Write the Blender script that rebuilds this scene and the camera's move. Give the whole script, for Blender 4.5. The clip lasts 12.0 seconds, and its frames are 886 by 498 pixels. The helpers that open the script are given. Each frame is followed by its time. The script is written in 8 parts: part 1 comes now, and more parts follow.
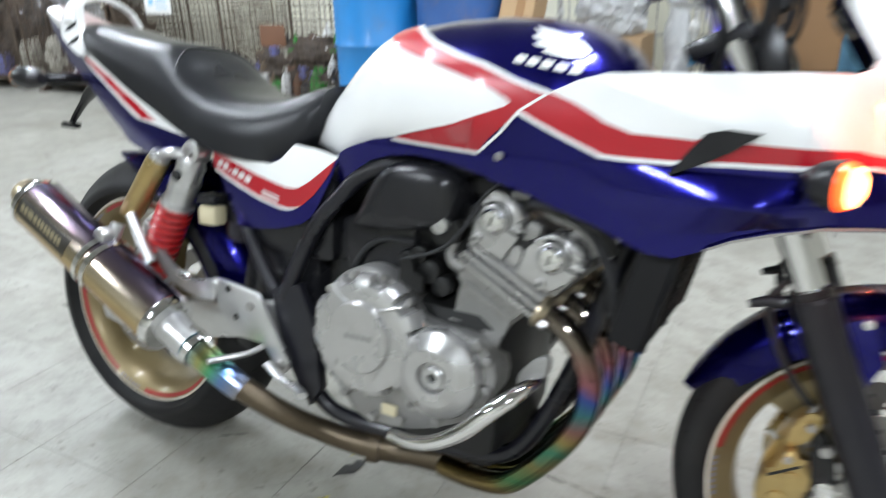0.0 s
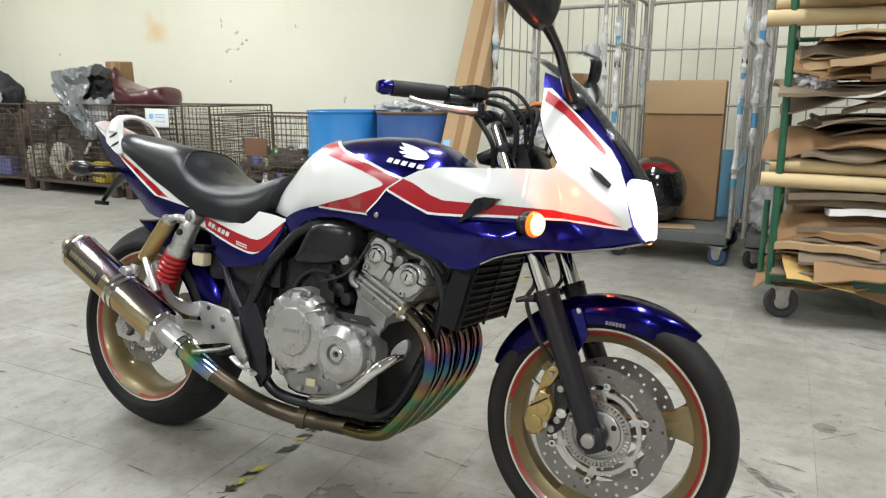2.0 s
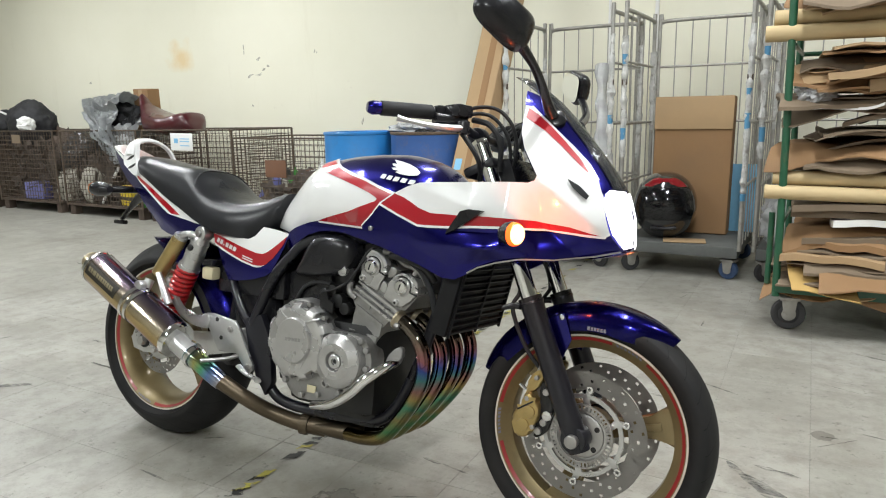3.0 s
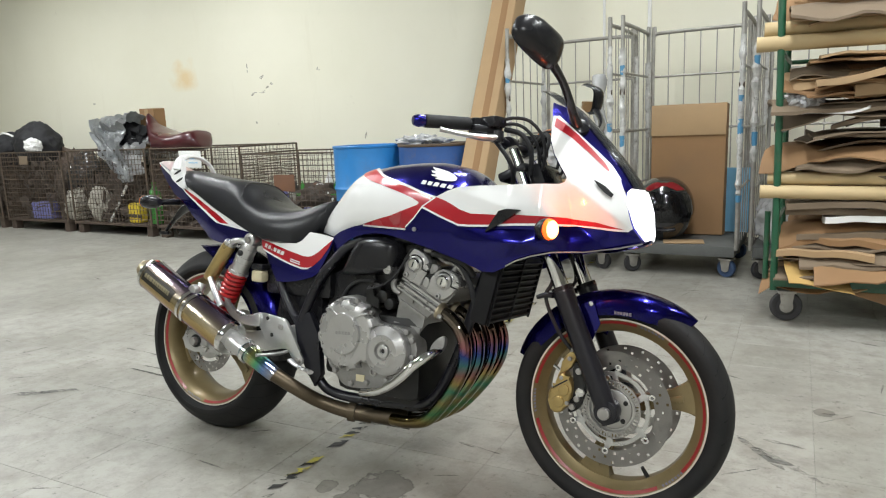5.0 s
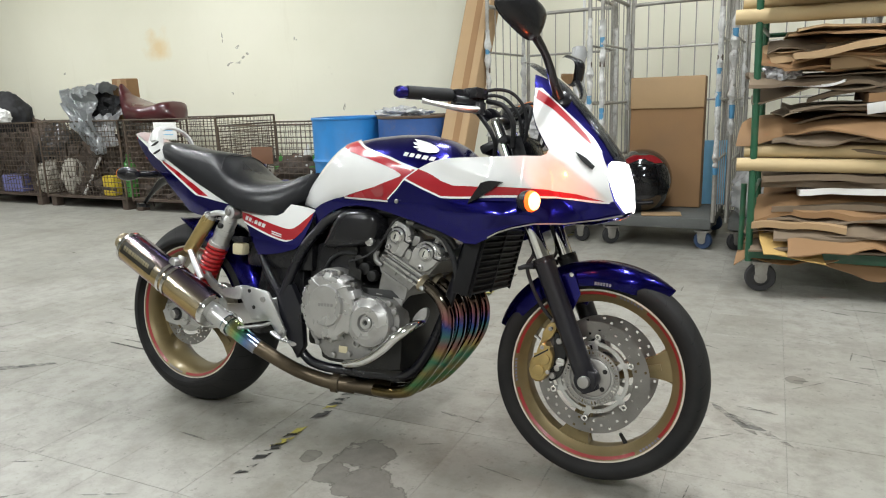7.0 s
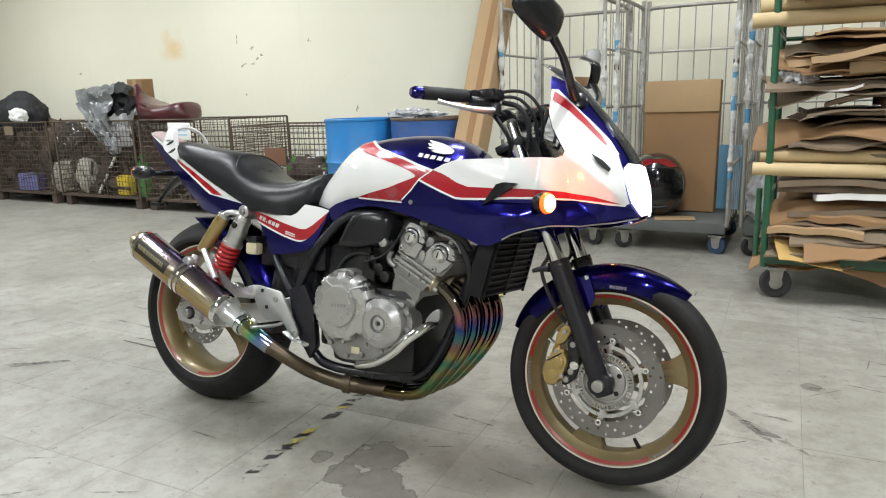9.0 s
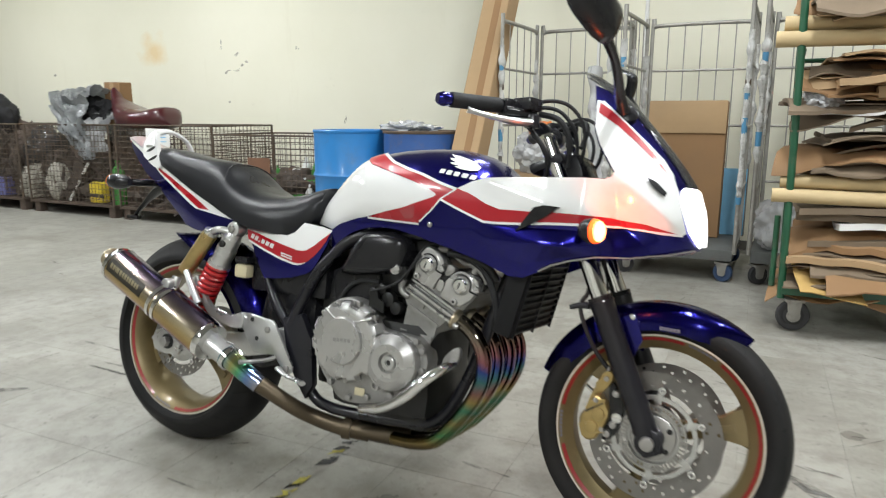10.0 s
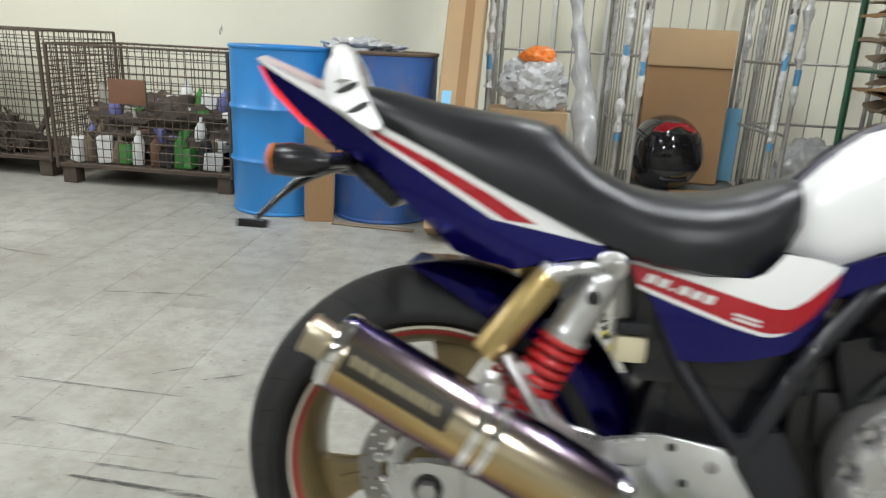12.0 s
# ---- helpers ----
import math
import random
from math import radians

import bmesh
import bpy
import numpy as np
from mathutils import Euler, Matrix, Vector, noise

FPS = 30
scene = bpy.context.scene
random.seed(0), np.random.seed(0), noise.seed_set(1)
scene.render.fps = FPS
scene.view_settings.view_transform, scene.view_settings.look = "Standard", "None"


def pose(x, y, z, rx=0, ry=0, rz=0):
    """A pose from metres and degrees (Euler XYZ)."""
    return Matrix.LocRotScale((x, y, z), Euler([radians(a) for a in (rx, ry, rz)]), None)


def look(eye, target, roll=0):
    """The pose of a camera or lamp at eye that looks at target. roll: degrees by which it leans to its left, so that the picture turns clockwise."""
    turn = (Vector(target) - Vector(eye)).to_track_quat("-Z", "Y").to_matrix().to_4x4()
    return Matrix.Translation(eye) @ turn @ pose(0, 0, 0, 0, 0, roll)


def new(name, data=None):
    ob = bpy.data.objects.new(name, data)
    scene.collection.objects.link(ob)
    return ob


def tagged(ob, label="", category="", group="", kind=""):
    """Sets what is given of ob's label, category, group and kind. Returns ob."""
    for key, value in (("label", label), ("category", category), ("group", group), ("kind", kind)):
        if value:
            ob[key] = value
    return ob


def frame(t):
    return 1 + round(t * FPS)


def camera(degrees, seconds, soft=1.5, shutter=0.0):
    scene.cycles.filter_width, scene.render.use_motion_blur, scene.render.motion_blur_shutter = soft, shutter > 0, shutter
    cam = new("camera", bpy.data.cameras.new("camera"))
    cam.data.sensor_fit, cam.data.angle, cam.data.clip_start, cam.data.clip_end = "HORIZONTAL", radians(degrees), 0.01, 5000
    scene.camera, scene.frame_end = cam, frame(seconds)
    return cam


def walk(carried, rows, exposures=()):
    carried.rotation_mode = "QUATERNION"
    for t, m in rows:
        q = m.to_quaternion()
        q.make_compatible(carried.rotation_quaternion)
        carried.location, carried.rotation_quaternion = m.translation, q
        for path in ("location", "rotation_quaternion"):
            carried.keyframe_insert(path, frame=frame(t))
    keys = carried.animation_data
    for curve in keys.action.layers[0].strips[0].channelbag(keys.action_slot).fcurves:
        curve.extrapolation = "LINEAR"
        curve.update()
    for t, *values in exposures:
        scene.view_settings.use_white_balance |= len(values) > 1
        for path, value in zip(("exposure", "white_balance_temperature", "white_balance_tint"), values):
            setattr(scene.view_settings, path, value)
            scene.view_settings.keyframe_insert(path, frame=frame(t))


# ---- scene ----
cam = camera(65.5, 12.0, 1.1, 0.45)
PATH = [
    (0, (1.260, -0.959, 1.008), (0.340, 0.650, 0.256), -1.8),
    (0.2, (1.385, -1.018, 1.017), (0.573, 0.482, 0.443), -1.6),
    (0.5, (1.511, -1.137, 1.046), (0.569, 0.501, 0.393), -1.9),
    (0.8, (1.566, -1.267, 1.038), (0.787, 0.270, 0.516), 0.4),
    (1, (1.588, -1.334, 1.034), (0.743, 0.389, 0.472), 1.9),
    (1.5, (1.647, -1.438, 1.036), (0.827, 0.315, 0.532), 0.3),
    (2, (1.758, -1.464, 1.049), (0.851, 0.263, 0.606), 0.0),
    (2.5, (1.855, -1.485, 1.043), (0.897, 0.227, 0.653), -0.3),
    (4.3, (1.885, -1.600, 1.048), (0.921, 0.110, 0.671), -3.1),
    (4.5, (1.865, -1.646, 1.038), (0.919, 0.076, 0.669), -3.1),
    (5, (1.858, -1.725, 1.044), (0.899, -0.005, 0.693), -2.3),
    (5.5, (1.858, -1.744, 1.049), (0.893, -0.023, 0.725), -1.8),
    (6, (1.860, -1.742, 1.045), (0.932, -0.009, 0.678), -1.4),
    (6.5, (1.854, -1.737, 1.044), (0.944, -0.005, 0.631), -1.7),
    (7, (1.854, -1.738, 1.043), (0.954, -0.004, 0.613), -2.1),
    (9, (1.842, -1.736, 1.038), (0.915, -0.015, 0.617), -1.7),
    (9.5, (1.802, -1.723, 1.037), (0.871, -0.003, 0.619), -0.7),
    (10, (1.626, -1.571, 1.023), (0.756, 0.190, 0.644), 0.1),
    (10.2, (1.500, -1.505, 1.028), (0.747, 0.095, 0.695), 0.1),
    (10.5, (1.311, -1.405, 1.031), (0.470, 0.372, 0.665), -0.3),
    (10.7, (1.156, -1.388, 1.007), (0.421, 0.224, 0.689), 0.7),
    (11, (0.920, -1.323, 1.015), (0.239, 0.501, 0.553), 1.6),
    (11.2, (0.761, -1.278, 1.012), (0.221, 0.381, 0.571), 1.3),
    (11.5, (0.530, -1.168, 0.994), (0.124, 0.711, 0.443), 2.1),
    (11.8, (0.266, -1.060, 0.997), (0.021, 0.652, 0.498), 2.7),
    (12, (0.083, -1.019, 0.992), (-0.137, 0.883, 0.413), 2.9),
]
walk(cam, [(t, look(eye, target, roll)) for t, eye, target, roll in PATH],
     exposures=[(0, 0.30, 5950, 10), (0.5, 0.18, 6150, 10), (1.2, 0.07, 6350, 10), (2.2, 0.02, 6450, 10), (4.4, -0.06, 6450, 10), (7.2, -0.06, 6450, 10), (9.0, -0.01, 6420, 10), (10.4, -0.03, 6420, 10), (11.2, -0.08, 6420, 10), (12, -0.05, 6400, 10)])

from mathutils import geometry

# ---- light ----
world = bpy.data.worlds.new("world")
world.use_nodes = True
world.node_tree.nodes["Background"].inputs[0].default_value = (0.55, 0.6, 0.7, 1)
world.node_tree.nodes["Background"].inputs[1].default_value = 0.05
scene.world = world
scene.view_settings.exposure = 0.0
LAMP_TONE = (0.97, 1.0, 1.0)
# x, y and watts of the ceiling lights; the two at y -3.6 are added fill for the bike's near side
LAMP_PLACES = [(-6.6, 1.7, 98), (-3.4, 1.9, 96), (0.7, 2.3, 34), (3.6, 1.0, 78), (-6.0, -0.9, 100), (-1.45, -0.45, 62), (1.7, 0.4, 80), (-1.2, -3.6, 112), (2.8, -3.6, 150)]
CEILING = 3.6

# ---- materials ----


def ramp(tree, fac, stops, interpolation="LINEAR"):
    node = tree.nodes.new("ShaderNodeValToRGB")
    node.color_ramp.interpolation = interpolation
    els = node.color_ramp.elements
    while len(els) < len(stops):
        els.new(0.5)
    for el, (at, col) in zip(els, stops):
        el.position, el.color = at, (*col[:3], 1)
    tree.links.new(fac, node.inputs[0])
    return node.outputs[0]


def noise_tex(tree, scale, detail=4.0, rough=0.55, stretch=None, source="Object"):
    coord = tree.nodes.new("ShaderNodeTexCoord")
    out = coord.outputs[source]
    if stretch:
        mp = tree.nodes.new("ShaderNodeMapping")
        mp.inputs["Scale"].default_value = stretch
        tree.links.new(out, mp.inputs[0])
        out = mp.outputs[0]
    n = tree.nodes.new("ShaderNodeTexNoise")
    n.inputs["Scale"].default_value = scale
    n.inputs["Detail"].default_value = detail
    n.inputs["Roughness"].default_value = rough
    tree.links.new(out, n.inputs["Vector"])
    return n.outputs["Fac"]


def mixed(tree, fac, a, b, mode="MIX"):
    m = tree.nodes.new("ShaderNodeMix")
    m.data_type, m.blend_type = "RGBA", mode
    for socket, value in ((m.inputs[0], fac), (m.inputs[6], a), (m.inputs[7], b)):
        if isinstance(value, (int, float)):
            socket.default_value = value
        elif isinstance(value, tuple):
            socket.default_value = (*value[:3], 1)
        else:
            tree.links.new(value, socket)
    return m.outputs[2]


def math_node(tree, op, a, b=0.0):
    m = tree.nodes.new("ShaderNodeMath")
    m.operation = op
    for socket, value in zip(m.inputs, (a, b)):
        if isinstance(value, (int, float)):
            socket.default_value = value
        else:
            tree.links.new(value, socket)
    return m.outputs[0]


def base_mat(name, rough=0.5, metal=0.0, coat=0.0, spec=0.5):
    m = bpy.data.materials.new(name)
    m.use_nodes = True
    t = m.node_tree
    p = t.nodes["Principled BSDF"]
    p.inputs["Roughness"].default_value = rough
    p.inputs["Metallic"].default_value = metal
    p.inputs["Coat Weight"].default_value = coat
    p.inputs["Coat Roughness"].default_value = 0.06
    p.inputs["Specular IOR Level"].default_value = spec
    return m, t, p


def bumped(t, p, height, strength, distance=0.002):
    b = t.nodes.new("ShaderNodeBump")
    b.inputs["Strength"].default_value = strength
    b.inputs["Distance"].default_value = distance
    t.links.new(height, b.inputs["Height"])
    t.links.new(b.outputs[0], p.inputs["Normal"])


def surface(name, color, rough=0.5, metal=0.0, coat=0.0, var=0.15, big=6.0, fine=90.0, bump=0.1, dirt=None, dirt_amount=0.3, spec=0.5, stretch=None):
    """A material with broad and fine variation of colour, gloss and relief."""
    m, t, p = base_mat(name, rough, metal, coat, spec)
    n1, n2 = noise_tex(t, big, stretch=stretch), noise_tex(t, fine, 3.0, stretch=stretch)
    dark = tuple(c * (1 - var) for c in color)
    light = tuple(min(1.0, c * (1 + var)) for c in color)
    col = ramp(t, n1, [(0.3, dark), (0.7, light)])
    col = mixed(t, ramp(t, n2, [(0.35, (0, 0, 0)), (0.65, (var, var, var))]), col, dark)
    if dirt:
        col = mixed(t, ramp(t, noise_tex(t, big * 1.7, 8.0, 0.7, stretch), [(0.52, (0, 0, 0)), (0.72, (dirt_amount,) * 3)]), col, dirt)
    t.links.new(col, p.inputs["Base Color"])
    r = ramp(t, n1, [(0.25, (max(0.02, rough * 0.8),) * 3), (0.75, (min(1, rough * 1.25),) * 3)])
    t.links.new(r, p.inputs["Roughness"])
    if bump:
        bumped(t, p, n2, bump)
    return m


def glowing(name, color, strength, base=(0.8, 0.8, 0.8)):
    m, t, p = base_mat(name, 0.15)
    p.inputs["Base Color"].default_value = (*base, 1)
    p.inputs["Emission Color"].default_value = (*color, 1)
    p.inputs["Emission Strength"].default_value = strength
    return m


def clear(name, color, rough=0.03, alpha=1.0, transmission=1.0):
    m, t, p = base_mat(name, rough)
    p.inputs["Base Color"].default_value = (*color, 1)
    p.inputs["Transmission Weight"].default_value = transmission
    p.inputs["IOR"].default_value = 1.45
    p.inputs["Alpha"].default_value = alpha
    return m


def heat_tinted(name, stops, axis, lo, hi, rough=0.18, wobble=0.12, metal=1.0, scale=9.0):
    """Metal with temper colours or painted sheen that runs along an axis of the part."""
    m, t, p = base_mat(name, rough, metal)
    coord = t.nodes.new("ShaderNodeTexCoord")
    dot = t.nodes.new("ShaderNodeVectorMath")
    dot.operation = "DOT_PRODUCT"
    dot.inputs[1].default_value = axis
    t.links.new(coord.outputs["Object"], dot.inputs[0])
    f = math_node(t, "DIVIDE", math_node(t, "SUBTRACT", dot.outputs["Value"], lo), hi - lo)
    f = math_node(t, "ADD", f, math_node(t, "MULTIPLY", math_node(t, "SUBTRACT", noise_tex(t, scale, 3.0), 0.5), wobble * 2))
    t.links.new(ramp(t, f, stops), p.inputs["Base Color"])
    bumped(t, p, noise_tex(t, 160.0, 2.0), 0.015)
    return m


BLUE = surface("blue_metallic_paint", (0.005, 0.0035, 0.145), 0.22, 0.88, 0.5, 0.10, 3.0, 900.0, 0.0)
WHITE = surface("white_paint", (0.79, 0.795, 0.785), 0.16, 0.0, 0.8, 0.02, 4.0, 60.0, 0.0)
RED_PALE = surface("pale_red_flash", (0.34, 0.030, 0.038), 0.25, 0.0, 1.0, 0.05, 4.0, 60.0, 0.0)
RED = surface("red_paint", (0.37, 0.004, 0.013), 0.28, 0.0, 0.3, 0.05, 4.0, 60.0, 0.0)
SOOT = surface("sooty_radiator_black", (0.006, 0.006, 0.007), 0.55, 0.0, 0.0, 0.2, 9.0, 200.0, 0.1, (0.03, 0.028, 0.025), 0.2, 0.25)
VINYL = surface("black_seat_vinyl", (0.013, 0.0135, 0.0155), 0.31, 0.0, 0.0, 0.12, 9.0, 420.0, 0.15)
VINYL.node_tree.nodes["Principled BSDF"].inputs["Specular IOR Level"].default_value = 0.30
PLASTIC = surface("black_plastic", (0.012, 0.012, 0.014), 0.24, 0.0, 0.0, 0.2, 8.0, 260.0, 0.06, (0.03, 0.028, 0.025), 0.12)
PLASTIC.node_tree.nodes["Principled BSDF"].inputs["Specular IOR Level"].default_value = 0.38
FRAME_BLACK = surface("black_frame_paint", (0.008, 0.008, 0.012), 0.30, 0.0, 0.15, 0.2, 8.0, 120.0, 0.04, (0.03, 0.028, 0.026), 0.15, 0.4)
RUBBER = surface("grip_rubber", (0.011, 0.011, 0.012), 0.7, 0.0, 0.0, 0.2, 14.0, 300.0, 0.3)
GOLD = surface("gold_wheel_paint", (0.215, 0.165, 0.078), 0.42, 0.45, 0.25, 0.12, 7.0, 160.0, 0.05, (0.10, 0.075, 0.04), 0.35)
GOLD_BRIGHT = surface("gold_anodised", (0.42, 0.31, 0.125), 0.30, 0.75, 0.2, 0.1, 9.0, 150.0, 0.05, (0.12, 0.09, 0.05), 0.25)
SILVER = surface("silver_engine_paint", (0.46, 0.455, 0.445), 0.27, 0.68, 0.1, 0.08, 9.0, 260.0, 0.08, (0.16, 0.14, 0.11), 0.22)
ROUGH_ALU = surface("cast_aluminium", (0.32, 0.315, 0.305), 0.48, 0.75, 0.0, 0.14, 12.0, 220.0, 0.2, (0.10, 0.09, 0.07), 0.4)
ALU = surface("satin_aluminium", (0.56, 0.56, 0.555), 0.30, 0.85, 0.0, 0.07, 9.0, 200.0, 0.06, (0.25, 0.23, 0.2), 0.2)
CHROME = surface("chrome", (0.80, 0.80, 0.80), 0.08, 1.0, 0.0, 0.04, 8.0, 90.0, 0.02)
STEEL = surface("brake_steel", (0.42, 0.41, 0.40), 0.32, 0.9, 0.0, 0.1, 14.0, 240.0, 0.06)
DARK_METAL = surface("dark_engine_metal", (0.010, 0.010, 0.010), 0.45, 0.2, 0.0, 0.25, 10.0, 150.0, 0.15, (0.05, 0.045, 0.035), 0.3)
TIP_METAL = surface("dull_titanium_tip", (0.42, 0.36, 0.26), 0.28, 0.9, 0.0, 0.1, 9.0, 120.0, 0.05)
SPRING_RED = surface("red_spring_paint", (0.40, 0.012, 0.014), 0.3, 0.0, 0.6, 0.1, 9.0, 90.0, 0.02)
STRIPE_RED = surface("red_rim_tape", (0.26, 0.014, 0.014), 0.4, 0.0, 0.1, 0.12, 9.0, 90.0, 0.02)
STRIPE_WHITE = surface("pale_rim_tape", (0.55, 0.50, 0.42), 0.4, 0.0, 0.1, 0.12, 9.0, 90.0, 0.02)
PALE_PLASTIC = surface("translucent_reservoir", (0.56, 0.50, 0.33), 0.35, 0.0, 0.1, 0.12, 9.0, 90.0, 0.02)
RAIL_WHITE = surface("pale_silver_rail_paint", (0.72, 0.72, 0.71), 0.3, 0.15, 0.5, 0.05, 8.0, 120.0, 0.02)
DECAL_GREY = surface("grey_decal", (0.16, 0.16, 0.20), 0.35, 0.0, 0.5, 0.1, 20.0, 200.0, 0.0)
LABEL_DARK = surface("dark_muffler_plate", (0.018, 0.015, 0.010), 0.35, 0.2, 0.3, 0.2, 20.0, 200.0, 0.02)
LABEL_GOLD = surface("gold_print", (0.20, 0.17, 0.10), 0.4, 0.3, 0.1, 0.1, 20.0, 200.0, 0.0)
SMOKED = clear("smoked_screen", (0.10, 0.105, 0.11), 0.04, 0.92, 0.6)
MIRROR_GLASS = surface("mirror_glass", (0.85, 0.86, 0.87), 0.02, 1.0, 0.0, 0.01, 3.0, 40.0, 0.0)
AMBER_LIT = glowing("amber_lens_lit", (1.0, 0.060, 0.003), 2.4, (0.8, 0.2, 0.03))
AMBER_HOT = glowing("amber_lens_hot", (1.0, 0.50, 0.18), 5.0, (0.8, 0.4, 0.1))
AMBER = surface("amber_lens", (0.62, 0.16, 0.02), 0.15, 0.0, 0.6, 0.06, 20.0, 100.0, 0.0)
TAIL_RED = glowing("red_tail_lens_lit", (1.0, 0.03, 0.02), 0.9, (0.5, 0.02, 0.02))
HEADLIGHT = glowing("headlight_lit", (1.0, 0.97, 0.93), 3.2)
# tint with reflections painted in: purple streak low, pale highlight, dark top edge
MUFFLER_TI = heat_tinted("tinted_titanium_painted_sheen", [(0.0, (0.26, 0.18, 0.10)), (0.08, (0.15, 0.09, 0.27)), (0.17, (0.24, 0.14, 0.20)), (0.27, (0.42, 0.28, 0.11)), (0.45, (0.50, 0.38, 0.19)), (0.64, (0.52, 0.45, 0.33)), (0.80, (0.42, 0.36, 0.29)), (0.90, (0.24, 0.19, 0.22)), (1.0, (0.13, 0.11, 0.19))], (0.426, 0.0, 0.904), 0.360, 0.469, 0.20, 0.05)
PIPE_HEAT = heat_tinted("heat_blued_header", [(0.0, (0.16, 0.12, 0.07)), (0.10, (0.24, 0.18, 0.07)), (0.19, (0.07, 0.20, 0.09)), (0.27, (0.22, 0.19, 0.08)), (0.35, (0.06, 0.20, 0.13)), (0.44, (0.28, 0.22, 0.08)), (0.52, (0.22, 0.11, 0.10)), (0.59, (0.06, 0.17, 0.17)), (0.66, (0.05, 0.08, 0.30)), (0.72, (0.30, 0.12, 0.14)), (0.80, (0.26, 0.15, 0.13)), (0.90, (0.20, 0.17, 0.14)), (1.0, (0.16, 0.14, 0.12))], (0.0, 0.0, 1.0), 0.13, 0.50, 0.05, 0.10, 1.0, 11.0)
ELBOW_HEAT = heat_tinted("heat_blued_elbow", [(0.0, (0.42, 0.34, 0.2)), (0.3, (0.15, 0.25, 0.5)), (0.45, (0.12, 0.42, 0.22)), (0.6, (0.40, 0.40, 0.16)), (0.75, (0.2, 0.36, 0.46)), (1.0, (0.5, 0.42, 0.28))], (-0.92, 0.0, 0.4), -0.30, -0.10, 0.15, 0.10)
PIPE_BROWN = surface("browned_steel_pipe", (0.115, 0.09, 0.06), 0.42, 0.8, 0.0, 0.25, 10.0, 120.0, 0.08, (0.08, 0.06, 0.04), 0.5)


def tyre_mat():
    m, t, p = base_mat("tyre_rubber", 0.68, spec=0.25)
    coord = t.nodes.new("ShaderNodeTexCoord")
    sep = t.nodes.new("ShaderNodeSeparateXYZ")
    t.links.new(coord.outputs["Object"], sep.inputs[0])
    ang = math_node(t, "ARCTAN2", sep.outputs[2], sep.outputs[0])
    side = math_node(t, "ABSOLUTE", sep.outputs[1])
    saw = math_node(t, "FRACT", math_node(t, "MULTIPLY", math_node(t, "ADD", ang, math_node(t, "MULTIPLY", side, 3.2)), 4.774648))
    inside = math_node(t, "MULTIPLY", math_node(t, "LESS_THAN", saw, 0.045), math_node(t, "GREATER_THAN", side, 0.012))
    r2 = math_node(t, "ADD", math_node(t, "MULTIPLY", sep.outputs[0], sep.outputs[0]), math_node(t, "MULTIPLY", sep.outputs[2], sep.outputs[2]))
    groove = math_node(t, "MULTIPLY", inside, math_node(t, "GREATER_THAN", r2, 0.0708))
    n1, n2 = noise_tex(t, 9.0, 6.0), noise_tex(t, 220.0, 2.0)
    col = ramp(t, n1, [(0.35, (0.010, 0.010, 0.0105)), (0.7, (0.017, 0.0165, 0.016))])
    t.links.new(mixed(t, groove, col, (0.003, 0.003, 0.003)), p.inputs["Base Color"])
    bumped(t, p, math_node(t, "SUBTRACT", math_node(t, "MULTIPLY", n2, 0.08), groove), 0.7, 0.003)
    return m


TYRE = tyre_mat()

# ---- shape helpers ----


def part(name, bm, material, parent=None, label="", angle=38.0, location=None):
    """Links a bmesh as one mesh object under a thing or a part."""
    mesh = bpy.data.meshes.new(name)
    bmesh.ops.recalc_face_normals(bm, faces=bm.faces)
    bm.to_mesh(mesh)
    bm.free()
    mesh.materials.append(material)
    for f in mesh.polygons:
        f.use_smooth = True
    mesh.set_sharp_from_angle(angle=radians(angle))
    ob = new(name, mesh)
    if location is not None:
        ob.location = location
    if parent is not None:
        ob.parent = parent
        if parent.parent is not None and location is None:
            ob.location = -Vector(parent.location)
    return tagged(ob, label)


def thing(name, label, category, m=None, group="", kind=""):
    ob = new(name)
    ob.empty_display_size = 0.1
    if m is not None:
        ob.matrix_basis = m
    return tagged(ob, label, category, group, kind)


def spline(pts, sub=6):
    """Points of a smooth curve through the given ones."""
    p = [Vector(q) for q in pts]
    if len(p) < 3:
        return p
    out = []
    for i in range(len(p) - 1):
        a, b, c, d = p[max(i - 1, 0)], p[i], p[i + 1], p[min(i + 2, len(p) - 1)]
        for k in range(sub):
            t = k / sub
            out.append(0.5 * ((2 * b) + (c - a) * t + (2 * a - 5 * b + 4 * c - d) * t * t + (3 * b - a - 3 * c + d) * t ** 3))
    return out + [p[-1]]


def ring_join(bm, rings, cap=True, closed=True):
    vs = [[bm.verts.new(q) for q in r] for r in rings]
    n = len(vs[0])
    for a, b in zip(vs, vs[1:]):
        for i in range(n if closed else n - 1):
            j = (i + 1) % n
            bm.faces.new((a[i], a[j], b[j], b[i]))
    if cap and closed:
        bm.faces.new(vs[0][::-1])
        bm.faces.new(vs[-1])
    return vs


